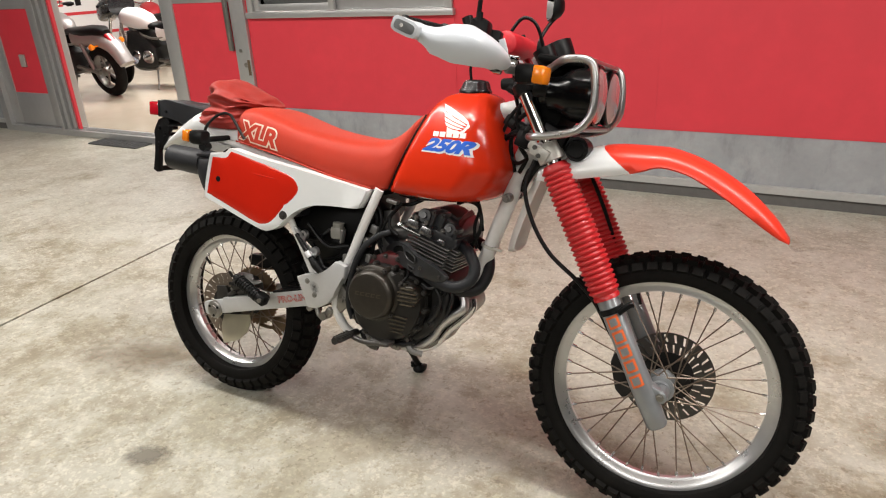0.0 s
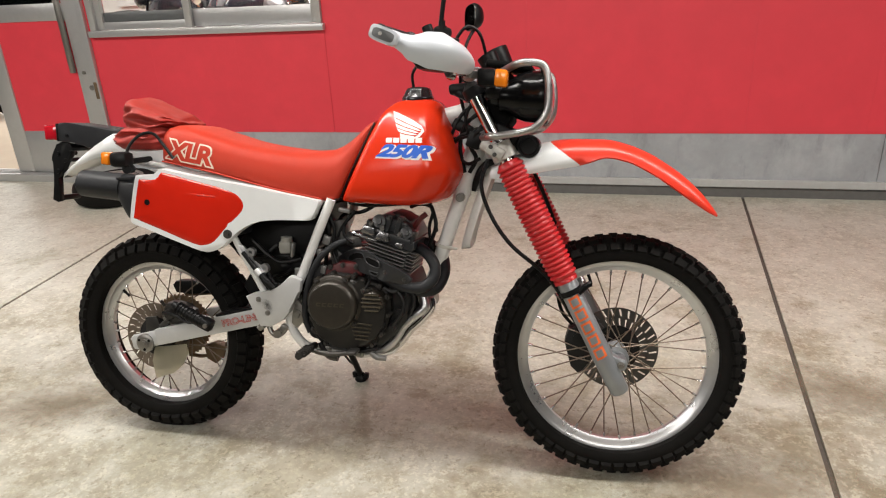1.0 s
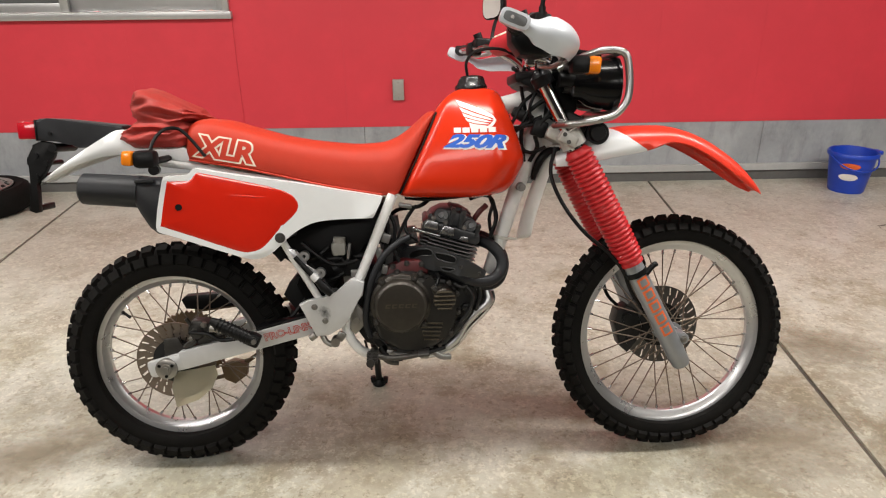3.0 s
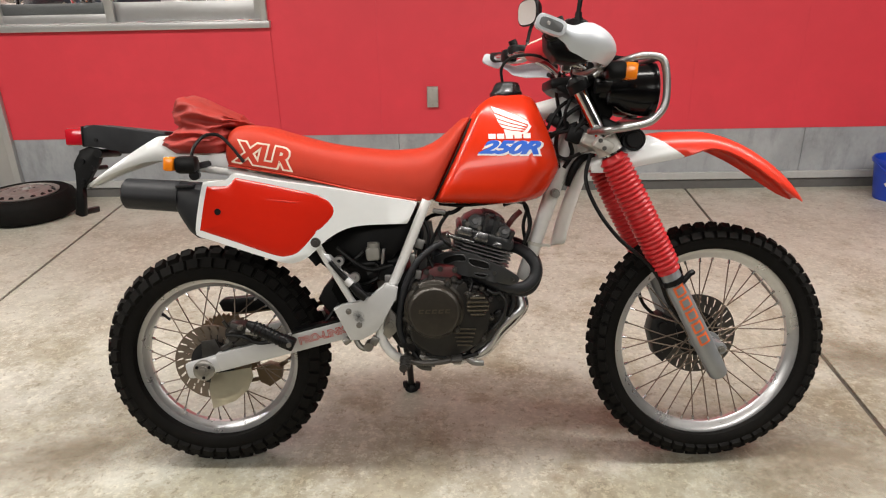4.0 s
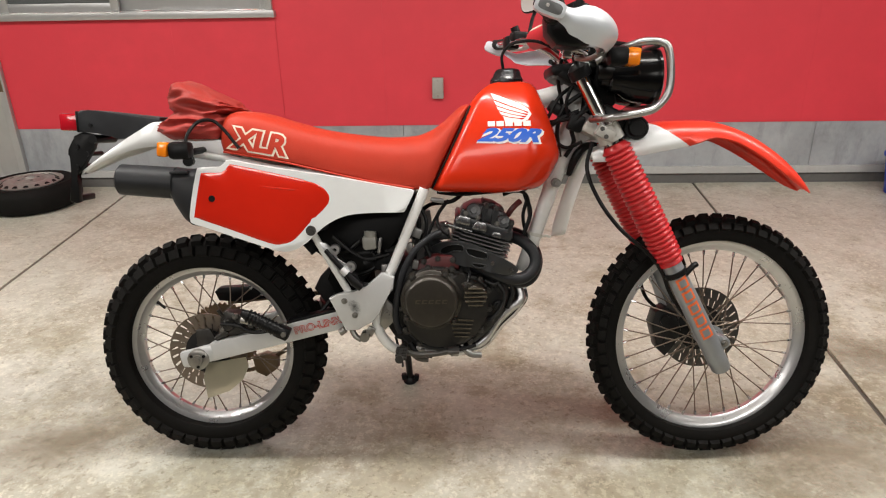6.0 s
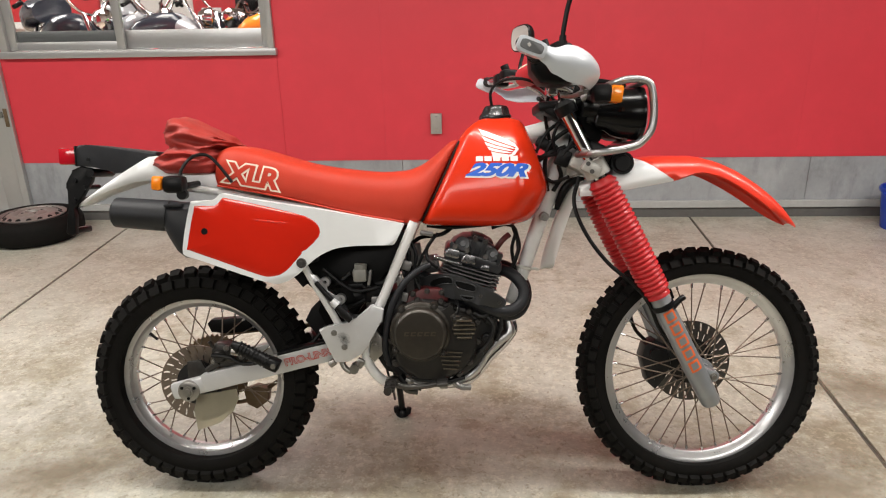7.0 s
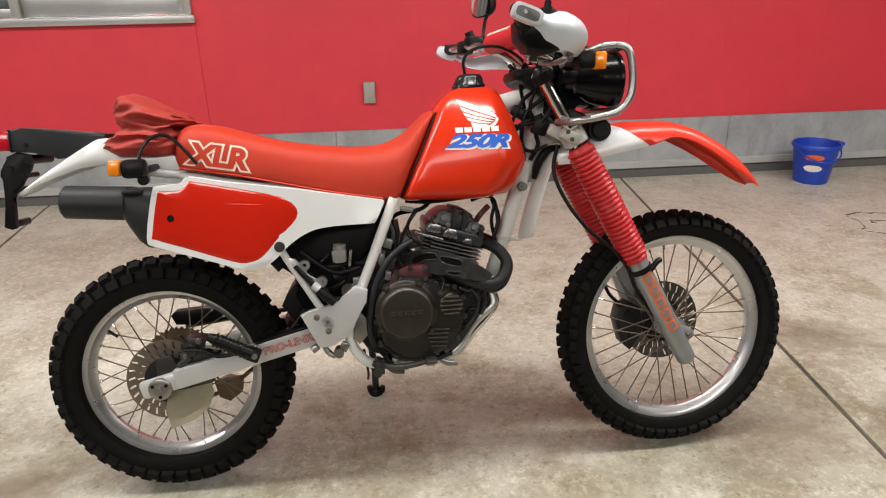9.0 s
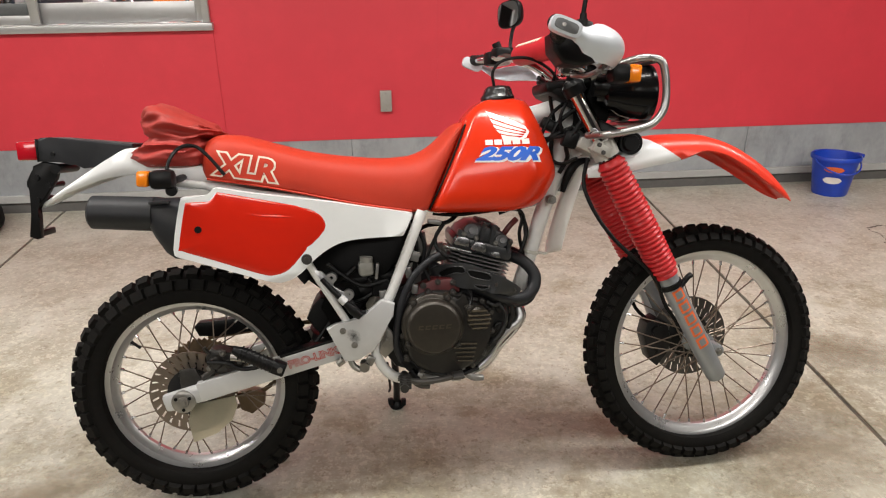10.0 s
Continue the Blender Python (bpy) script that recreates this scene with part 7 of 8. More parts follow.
def headlamps():
    for s in (-1, 1):
        c = V(1.160, s * 0.074 - 0.045, 1.062)
        bm = bmesh.new()
        lathe(bm, [(0.0, -0.078), (0.026, -0.078), (0.028, -0.060), (0.040, -0.054), (0.043, -0.030), (0.056, -0.012), (0.064, 0.012), (0.067, 0.045), (0.071, 0.051), (0.071, 0.062), (0.066, 0.064)], c, (1, 0, -0.03), 40)
        h = part("headlamp", bm, M_LAMPBLACK, BIKE, "round black headlamp")
        bm = bmesh.new()
        lathe(bm, [(0.065, 0.058), (0.048, 0.030), (0.030, 0.010), (0.010, 0.0), (0, 0)], c, (1, 0, -0.03), 32)
        part("reflector", bm, M_CHROME, h)
        bm = bmesh.new()
        lathe(bm, [(0.0665, 0.060), (0.056, 0.069), (0.033, 0.075), (0, 0.078)], c, (1, 0, -0.03), 32)
        part("lens", bm, M_LENSW, h, "fluted lens with a pinkish reflection in its colour")
        bm = bmesh.new()
        rod(bm, c + V(-0.090, s * 0.02, 0.012), c + V(-0.050, s * 0.02, 0.010), 0.019, None, 18)
        part("lamp_boot", bm, M_BLACK, h, "black lamp socket boot")
    # tube guard round both lamps
    bm = bmesh.new()
    for s in (-1, 1):
        y = s * 0.148 - 0.057
        tube(bm, [(1.060, s * 0.13, 0.958), (1.10, y, 0.961), (1.18, y, 0.974), (1.210, y, 0.990), (1.230, y, 1.020), (1.234, y, 1.065), (1.229, y, 1.110), (1.220, y, 1.131), (1.198, y, 1.139), (1.16, y, 1.138), (1.120, s * 0.16, 1.126), (1.07, s * 0.13, 1.10)], 0.0095, 12, 5)
    for x, z in ((1.212, 1.136), (1.200, 0.984)):
        tube(bm, [(x, -0.204, z), (x, -0.05, z), (x, 0.090, z)], 0.0085, 10)
    part("lamp_guard", bm, M_GUARDTUBE, BIKE, "silver tube guard round the headlamps")
    bm = bmesh.new()
    slab(bm, [(1.05, 0.985), (1.08, 1.12), (1.125, 1.125), (1.130, 1.0), (1.10, 0.96)], -0.10, 0.07, 0.012)
    box(bm, (1.125, -0.02, 1.142), (0.12, 0.22, 0.018), (0, 8, 0), 0.008)
    part("lamp_bracket", bm, M_VOID, BIKE, "black headlamp bracket and wiring cover")
    bm = bmesh.new()
    rod(bm, (1.180, -0.120, 0.935), (1.184, -0.075, 0.935), 0.030, 0.027, 22)
    rod(bm, (1.180, -0.128, 0.935), (1.180, -0.119, 0.935), 0.020, 0.024, 22)
    box(bm, (1.150, -0.08, 0.945), (0.05, 0.05, 0.045), (0, 20, 0), 0.008)
    box(bm, (1.12, -0.06, 0.965), (0.07, 0.12, 0.04), (0, 27, 0), 0.008)
    part("horn", bm, M_BLACK, BIKE, "black horn below the headlamps")
    bm = bmesh.new()
    box(bm, (1.03, -0.075, 0.95), (0.04, 0.03, 0.045), (0, 20, 0), 0.006)
    box(bm, (0.99, -0.04, 0.985), (0.06, 0.03, 0.03), (0, 30, 0), 0.006)
    tube(bm, [(1.06, -0.09, 1.0), (1.02, -0.08, 0.94), (1.03, -0.05, 0.90), (1.01, -0.04, 0.86)], 0.006, 8)
    tube(bm, [(0.95, -0.04, 0.93), (0.99, -0.06, 0.96), (1.04, -0.07, 0.98)], 0.007, 8)
    part("ignition_wiring", bm, M_BLACK, BIKE, "black wiring at the steering head")
    for s in (-1, 1):
        bm = bmesh.new()
        y = -0.262 if s < 0 else 0.222
        tube(bm, [(1.085, s * 0.10 - 0.02, 1.10), (1.095, y - s * 0.03, 1.100)], 0.009, 10, smooth=False)
        box(bm, (1.090, y, 1.100), (0.046, 0.052, 0.044), None, 0.010)
        i = part("front_indicator", bm, M_BLACK, BIKE, "black front indicator with an amber lens")
        bm = bmesh.new()
        box(bm, (1.124, y, 1.098), (0.030, 0.050, 0.040), (0, 6, 0), 0.006)
        part("lens", bm, M_ORANGE, i, "amber lens")
    bm = bmesh.new()
    lathe(bm, [(0, -0.05), (0.03, -0.05), (0.040, -0.03), (0.044, 0.02), (0.044, 0.028), (0.038, 0.030), (0, 0.028)], (1.075, 0.015, 1.165), (-0.45, 0, 0.9), 24)
    lathe(bm, [(0, -0.05), (0.022, -0.05), (0.028, 0.02), (0, 0.022)], (1.068, -0.065, 1.155), (-0.45, 0, 0.9), 20)
    box(bm, (1.02, -0.02, 1.088), (0.12, 0.16, 0.03), (0, -4, 0), 0.01)
    part("speedometer", bm, M_BLACK, BIKE, "black instrument pod")


headlamps()


def handlebars():
    near, far = V(0.885, -0.466, 1.184), V(0.846, 0.366, 1.204)
    pts = [far, V(0.868, 0.27, 1.196), V(0.915, 0.165, 1.190), V(0.975, 0.07, 1.150), V(1.012, 0.01, 1.108), V(1.022, -0.05, 1.100),
           V(1.022, -0.11, 1.104), V(0.998, -0.17, 1.140), V(0.956, -0.255, 1.174), V(0.915, -0.36, 1.182), near]
    bm = bmesh.new()
    tube(bm, pts, 0.011, 12)
    bar = part("handlebar", bm, M_CHROME, BIKE, "chromed handlebar")
    bm = bmesh.new()
    rod(bm, (0.942, 0.140, 1.186), (0.988, -0.200, 1.176), 0.008)
    part("crossbar", bm, M_CHROME, bar)
    a, b = V(0.945, 0.138, 1.190), V(0.980, -0.130, 1.182)
    d = (b - a).normalized()
    bm = bmesh.new()
    n = (b - a).length
    lathe(bm, [(0.0, 0.0), (0.020, 0.0), (0.027, 0.006), (0.030, 0.02), (0.031, n - 0.02), (0.028, n - 0.006), (0.020, n), (0, n)], a, d, 28)
    pad = part("bar_pad", bm, M_PADRED, BIKE, "red bar pad with small pale bars")
    up = V(-0.62, 0, 0.79)
    for k in range(7):
        c = a + d * (0.045 + 0.026 * k) + up * 0.0305
        bm = bmesh.new()
        side = d.cross(up).normalized()
        rot = Matrix((d, side, up)).transposed().to_4x4()
        box(bm, c, (0.016, 0.013, 0.002), rot, 0.0006)
        part("pale_bar", bm, M_DECALC, pad)
    for y in (0.0, -0.10):
        bm = bmesh.new()
        box(bm, (1.030, y, 1.085), (0.042, 0.028, 0.052), (0, 27, 0), 0.007)
        part("bar_clamp", bm, M_ALLOY, BIKE, "alloy handlebar clamp")
    for s in (-1, 1):
        end = near if s < 0 else far
        inner = V(0.956, -0.255, 1.174) if s < 0 else V(0.900, 0.195, 1.192)

        def at(u, end=end, inner=inner):
            return end.lerp(inner, u)
        d = (inner - end).normalized()
        yaw = math.degrees(math.atan2(-d.x, d.y)) if s < 0 else math.degrees(math.atan2(d.x, -d.y))
        bm = bmesh.new()
        lathe(bm, [(0.0, -0.004), (0.013, -0.004), (0.0175, 0.0), (0.0175, 0.006), (0.0155, 0.010), (0.0155, 0.112), (0.020, 0.116), (0.020, 0.122), (0.012, 0.124)], end, d, 20)
        for k in range(10):
            lathe(bm, [(0.0150, 0.016 + 0.0095 * k), (0.0163, 0.017 + 0.0095 * k), (0.0163, 0.021 + 0.0095 * k), (0.0150, 0.022 + 0.0095 * k)], end, d, 20)
        gr = part("grip", bm, M_BLACK, BIKE, "black rubber handlebar grip")
        if s > 0:
            bm = bmesh.new()
            lathe(bm, [(0.0, -0.014), (0.010, -0.013), (0.015, -0.008), (0.016, -0.002), (0.010, 0.0)], end, d, 18)
            part("grip_end", bm, M_WHITE, gr, "white bar end cap")
        bm = bmesh.new()
        box(bm, at(0.72), (0.042, 0.042, 0.040), (0, 0, yaw), 0.008)
        box(bm, at(0.90) + V(0.012, 0, 0.014), (0.050, 0.044, 0.032), (0, 0, yaw), 0.008)
        rod(bm, at(0.86) + V(0.01, 0, 0.02), at(0.86) + V(0.0, 0, 0.045), 0.013)
        sw = part("switch_gear", bm, M_BLACK, BIKE, "black switch gear and lever perch")
        bm = bmesh.new()
        box(bm, at(0.70) + V(-0.016, 0, 0.014), (0.012, 0.010, 0.010), (0, 0, yaw), 0.003)
        part("button", bm, M_TAILRED if s > 0 else M_CAPGREY, sw)
        if s < 0:
            bm = bmesh.new()
            slab(bm, [(0.912, 1.184), (0.962, 1.172), (0.992, 1.146), (1.010, 1.118), (0.980, 1.112), (0.935, 1.118), (0.914, 1.146)], -0.345, -0.262, 0.010, 3)
            box(bm, (0.984, -0.292, 1.190), (0.044, 0.066, 0.046), (0, 6, 14), 0.009)
            rod(bm, (0.988, -0.312, 1.190), (0.988, -0.312, 1.214), 0.013)
            box(bm, (0.995, -0.244, 1.172), (0.040, 0.040, 0.050), (0, 8, 14), 0.006)
            part("throttle_housing", bm, M_BLACK, sw, "black throttle housing")
            # brake master cylinder: a rounded body, its cap and a banjo bolt
            bm = bmesh.new()
            box(bm, (1.008, -0.180, 1.128), (0.060, 0.042, 0.030), (0, 8, 16), 0.009)
            box(bm, (0.984, -0.176, 1.120), (0.026, 0.034, 0.034), (0, 8, 16), 0.007)
            mc = part("master_cylinder", bm, M_CHROME, sw, "shiny brake master cylinder")
            bm = bmesh.new()
            box(bm, (1.012, -0.182, 1.146), (0.056, 0.046, 0.006), (0, 8, 16), 0.002)
            part("reservoir_lid", bm, M_CHROME, mc)
            bm = bmesh.new()
            rod(bm, (0.986, -0.200, 1.118), (0.982, -0.214, 1.116), 0.009, None, 6)
            part("banjo_bolt", bm, M_BOLT, mc)
        bm = bmesh.new()
        tube(bm, [at(0.92) + V(0.03, 0, -0.004), at(0.66) + V(0.055, 0, -0.012), at(0.34) + V(0.05, 0, -0.016), at(0.10) + V(0.045, 0, -0.016)], [0.008, 0.007, 0.006, 0.007], 8)
        part("lever", bm, M_BLACK if s < 0 else M_ALLOY, sw)
        # hand guard: a scooped shell from the bar end round to the inner bracket
        rows = [(0.880, -0.480, 1.183, 0.011, 0.006), (0.905, -0.480, 1.176, 0.014, 0.008), (0.930, -0.476, 1.163, 0.020, 0.010), (0.955, -0.470, 1.150, 0.028, 0.014), (1.000, -0.452, 1.147, 0.040, 0.020),
                (1.038, -0.420, 1.146, 0.042, 0.024), (1.062, -0.375, 1.139, 0.037, 0.024), (1.070, -0.330, 1.128, 0.025, 0.018), (1.060, -0.285, 1.118, 0.012, 0.010), (1.045, -0.252, 1.113, 0.008, 0.005)]
        if s > 0:
            rows = [(x - 0.038, -y - 0.105, z + 0.010, h * 0.56, c * 0.8) for x, y, z, h, c in rows]
        path = smooth_path([V(x, y, z) for x, y, z, h, c in rows], 5)
        bm = bmesh.new()
        rings = []
        m = len(path) - 1
        for i, p in enumerate(path):
            k = i / m * (len(rows) - 1)
            a = min(int(k), len(rows) - 2)
            f = (k - a) * (k - a) * (3 - 2 * (k - a))
            hh = rows[a][3] + (rows[a + 1][3] - rows[a][3]) * f
            cc = rows[a][4] + (rows[a + 1][4] - rows[a][4]) * f
            dd = (path[min(i + 1, m)] - path[max(i - 1, 0)]).normalized()
            out = V(dd.y, -dd.x, 0).normalized()
            out = out if out.dot(p - V(0.93, s * 0.25, 1.16)) > 0 else -out
            arc = []
            for j in range(15):
                w = -1 + 2 * j / 14
                arc.append((w * hh, -cc * (1.5 * abs(w) ** 2.4 if w > 0 else 1.1 * abs(w) ** 1.6)))
            arc = arc + [(u * 0.94, q - 0.004) for u, q in arc[::-1]]
            rings.append([bm.verts.new(p + V(0, 0, u) + out * q) for u, q in arc])
        skin(bm, rings)
        g = part("hand_guard", bm, M_GUARDW, BIKE, "white plastic hand guard", angle=60)
        e0 = V(0.900, -0.490, 1.174) if s < 0 else V(rows[0][0], rows[0][1], rows[0][2])
        ca, sa = math.cos(radians(-22)), math.sin(radians(-22))
        for name, hw, hh, y0, y1, mt in (("guard_end", 0.032, 0.0165, 0.0, 0.022, M_GUARDW), ("end_inset", 0.025, 0.0105, -0.0015, 0.006, M_CAPGREY)):
            bm = bmesh.new()
            ring = [(e0.x + u * hw * ca - v * hh * sa, e0.z + u * hw * sa + v * hh * ca) for u, v in superpts(28, 4.0)]
            slab(bm, ring, e0.y + min(-s * y0, -s * y1), e0.y + max(-s * y0, -s * y1), 0.0012)
            part(name, bm, mt, g, "grey inset of the guard end" if mt is M_CAPGREY else "")
        if s < 0:
            bolt(e0.x - 0.006, e0.y + 0.0005, e0.z + 0.003, g, 0.0045, M_STEEL, 0.003, 0.004)
            bm = bmesh.new()
            slab(bm, [(1.004, 1.125), (1.010, 1.172), (1.030, 1.178), (1.040, 1.150), (1.044, 1.120)], -0.262, -0.256, 0.0015)
            part("guard_tab", bm, M_GUARDW, g, "white mounting tab")
            # near-black bar that paints the shade of the slot in the tab
            bm = bmesh.new()
            box(bm, (1.014, -0.264, 1.156), (0.006, 0.004, 0.034), (0, 10, 0), 0.001)
            part("tab_slot", bm, M_VOID, g)
        bm = bmesh.new()
        i0 = V(rows[-1][0], rows[-1][1], rows[-1][2])
        tube(bm, [i0 + V(0.004, s * 0.03, 0.004), i0 + V(0.004, -s * 0.03, -0.006), i0 + V(-0.010, -s * 0.075, -0.010), i0 + V(-0.03, -s * 0.11, -0.004)], 0.0065, 10)
        box(bm, i0 + V(0.012, s * 0.012, -0.004), (0.012, 0.05, 0.020), (0, 20, s * 20), 0.004)
        part("guard_bracket", bm, M_CAST if s < 0 else M_BLACK, g, "cast alloy guard bracket" if s < 0 else "")
        # mirror
        bm = bmesh.new()
        b0 = V(0.942, 0.245, 1.205) if s > 0 else V(0.988, -0.312, 1.205)
        c = V(0.960, 0.308, 1.334) if s > 0 else V(1.000, -0.332, 1.352)
        tube(bm, [b0, b0 + V(0.002, s * 0.006, 0.03), b0.lerp(c, 0.55) + V(0.004, 0, 0), c + V(0.010, -s * 0.004, -0.030)], 0.0055, 8)
        rod(bm, b0 + V(0, 0, -0.012), b0 + V(0.002, s * 0.003, 0.022), 0.009, 0.008, 8)
        mi = part("mirror", bm, M_BLACK, BIKE, "black round-cornered mirror on a stem")
        bm = bmesh.new()
        sec = superpts(28, 3.2)
        turn = Matrix.Rotation(radians(30 if s > 0 else -26), 3, "Z")
        rings = []
        for dx, f in ((-0.012, 1.0), (-0.008, 1.04), (0.004, 0.98), (0.018, 0.75), (0.028, 0.40)):
            rings.append([bm.verts.new(c + turn @ V(dx, a * 0.050 * f, q * 0.040 * f)) for a, q in sec])
        skin(bm, rings)
        part("mirror_shell", bm, M_BLACK, mi)
        bm = bmesh.new()
        rings = [[bm.verts.new(c + turn @ V(dx, a * 0.046, q * 0.037)) for a, q in sec] for dx in (-0.0135, -0.0115)]
        skin(bm, rings)
        part("mirror_glass", bm, M_MIRROR, mi, "mirror glass", smooth=False)
    # wiring and cables crossing the steering head
    for pts, r in (([(1.03, -0.05, 1.05), (0.99, -0.052, 1.02), (0.965, -0.05, 0.975), (0.945, -0.04, 0.93)], 0.005), ([(1.05, -0.07, 1.03), (1.0, -0.06, 0.99), (0.985, -0.05, 0.93), (0.995, -0.035, 0.86)], 0.006),
                   ([(1.06, -0.09, 0.985), (1.025, -0.085, 0.965), (0.985, -0.06, 0.955), (0.95, -0.04, 0.955)], 0.0045), ([(1.045, -0.085, 0.90), (1.01, -0.06, 0.885), (0.985, -0.045, 0.90), (0.965, -0.04, 0.93)], 0.005),
                   ([(1.075, -0.06, 1.10), (1.03, -0.08, 1.06), (1.005, -0.075, 1.01), (1.01, -0.07, 0.97)], 0.0045)):
        bm = bmesh.new()
        tube(bm, pts, r, 8)
        part("control_cable", bm, M_BLACK, BIKE, "black control cable")
    # control cables looping in front
    bm = bmesh.new()
    tube(bm, [(0.960, -0.09, 1.160), (0.966, -0.088, 1.190), (0.996, -0.085, 1.238), (1.020, -0.08, 1.246), (1.044, -0.07, 1.222), (1.060, -0.04, 1.150)], 0.0045, 8)
    part("control_cable", bm, M_BLACK, BIKE, "black control cable")
    bm = bmesh.new()
    tube(bm, [(0.96, -0.22, 1.175), (0.99, -0.10, 1.13), (0.985, -0.05, 1.07), (1.0, -0.03, 1.0)], 0.005, 8)
    part("control_cable", bm, M_BLACK, BIKE, "black control cable")
    bm = bmesh.new()
    tube(bm, [(1.07, -0.10, 0.90), (1.055, -0.115, 0.83), (1.085, -0.13, 0.75), (1.14, -0.14, 0.675), (1.215, -0.125, 0.610), (1.262, -0.11, 0.555), (1.30, -0.085, 0.48), (1.36, -0.075, 0.40)], 0.0055, 8)
    part("control_cable", bm, M_BLACK, BIKE, "black control cable")


handlebars()


# ---- inside the shop ----
M_SILVER = material("silver_body_paint", (0.40, 0.41, 0.43), 0.25, 0.3, coat=0.4, grain=0.05, grain_size=20)
M_GREEN = material("green_body_paint", (0.10, 0.55, 0.05), 0.25, coat=0.4, grain=0.05, grain_size=20)
M_DARKBODY = material("dark_body_paint", (0.03, 0.035, 0.05), 0.22, coat=0.4, grain=0.1, grain_size=20)
M_POSTER = material("red_board", (0.62, 0.04, 0.05), 0.5, grain=0.06, grain_size=12)
M_ORANGEBODY = material("orange_body_paint", (0.75, 0.20, 0.02), 0.25, coat=0.4, grain=0.05, grain_size=20)
M_BOARD = material("white_board", (0.80, 0.80, 0.79), 0.5, grain=0.04, grain_size=12)


M_TAUPE = material("taupe_metallic_paint", (0.30, 0.275, 0.265), 0.35, 0.3, coat=0.2, grain=0.06, grain_size=20)


def plain_wheel(parent, name, x, R, w, mat_rim):
    bm = bmesh.new()
    lathe(bm, [(R - 0.10, -w), (R - 0.06, -w * 1.15), (R - 0.02, -w * 0.95), (R, -w * 0.4), (R, w * 0.4), (R - 0.02, w * 0.95), (R - 0.06, w * 1.15), (R - 0.10, w)], (x, 0, R), n=40, closed=True)
    t = part(name, bm, M_RUBBER, parent, "black tyre on a cast rim")
    bm = bmesh.new()
    lathe(bm, [(R - 0.095, -w * 0.9), (R - 0.105, -w * 0.9), (R - 0.12, 0), (R - 0.105, w * 0.9), (R - 0.095, w * 0.9)], (x, 0, R), n=40, closed=True)
    lathe(bm, [(0, -w), (0.05, -w * 0.9), (0.05, w * 0.9), (0, w)], (x, 0, R), n=24)
    for k in range(5):
        a = 2 * math.pi * k / 5
        rod(bm, (x + 0.04 * math.cos(a), 0, R + 0.04 * math.sin(a)), (x + (R - 0.11) * math.cos(a), 0, R + (R - 0.11) * math.sin(a)), 0.014, 0.011, 8)
    part("rim", bm, mat_rim, t)
    bm = bmesh.new()
    lathe(bm, [(0.07, -0.003), (0.12, -0.003), (0.12, 0.003), (0.07, 0.003)], (x, -w - 0.02, R), n=30, closed=True)
    part("brake_disc", bm, M_STEEL, t)


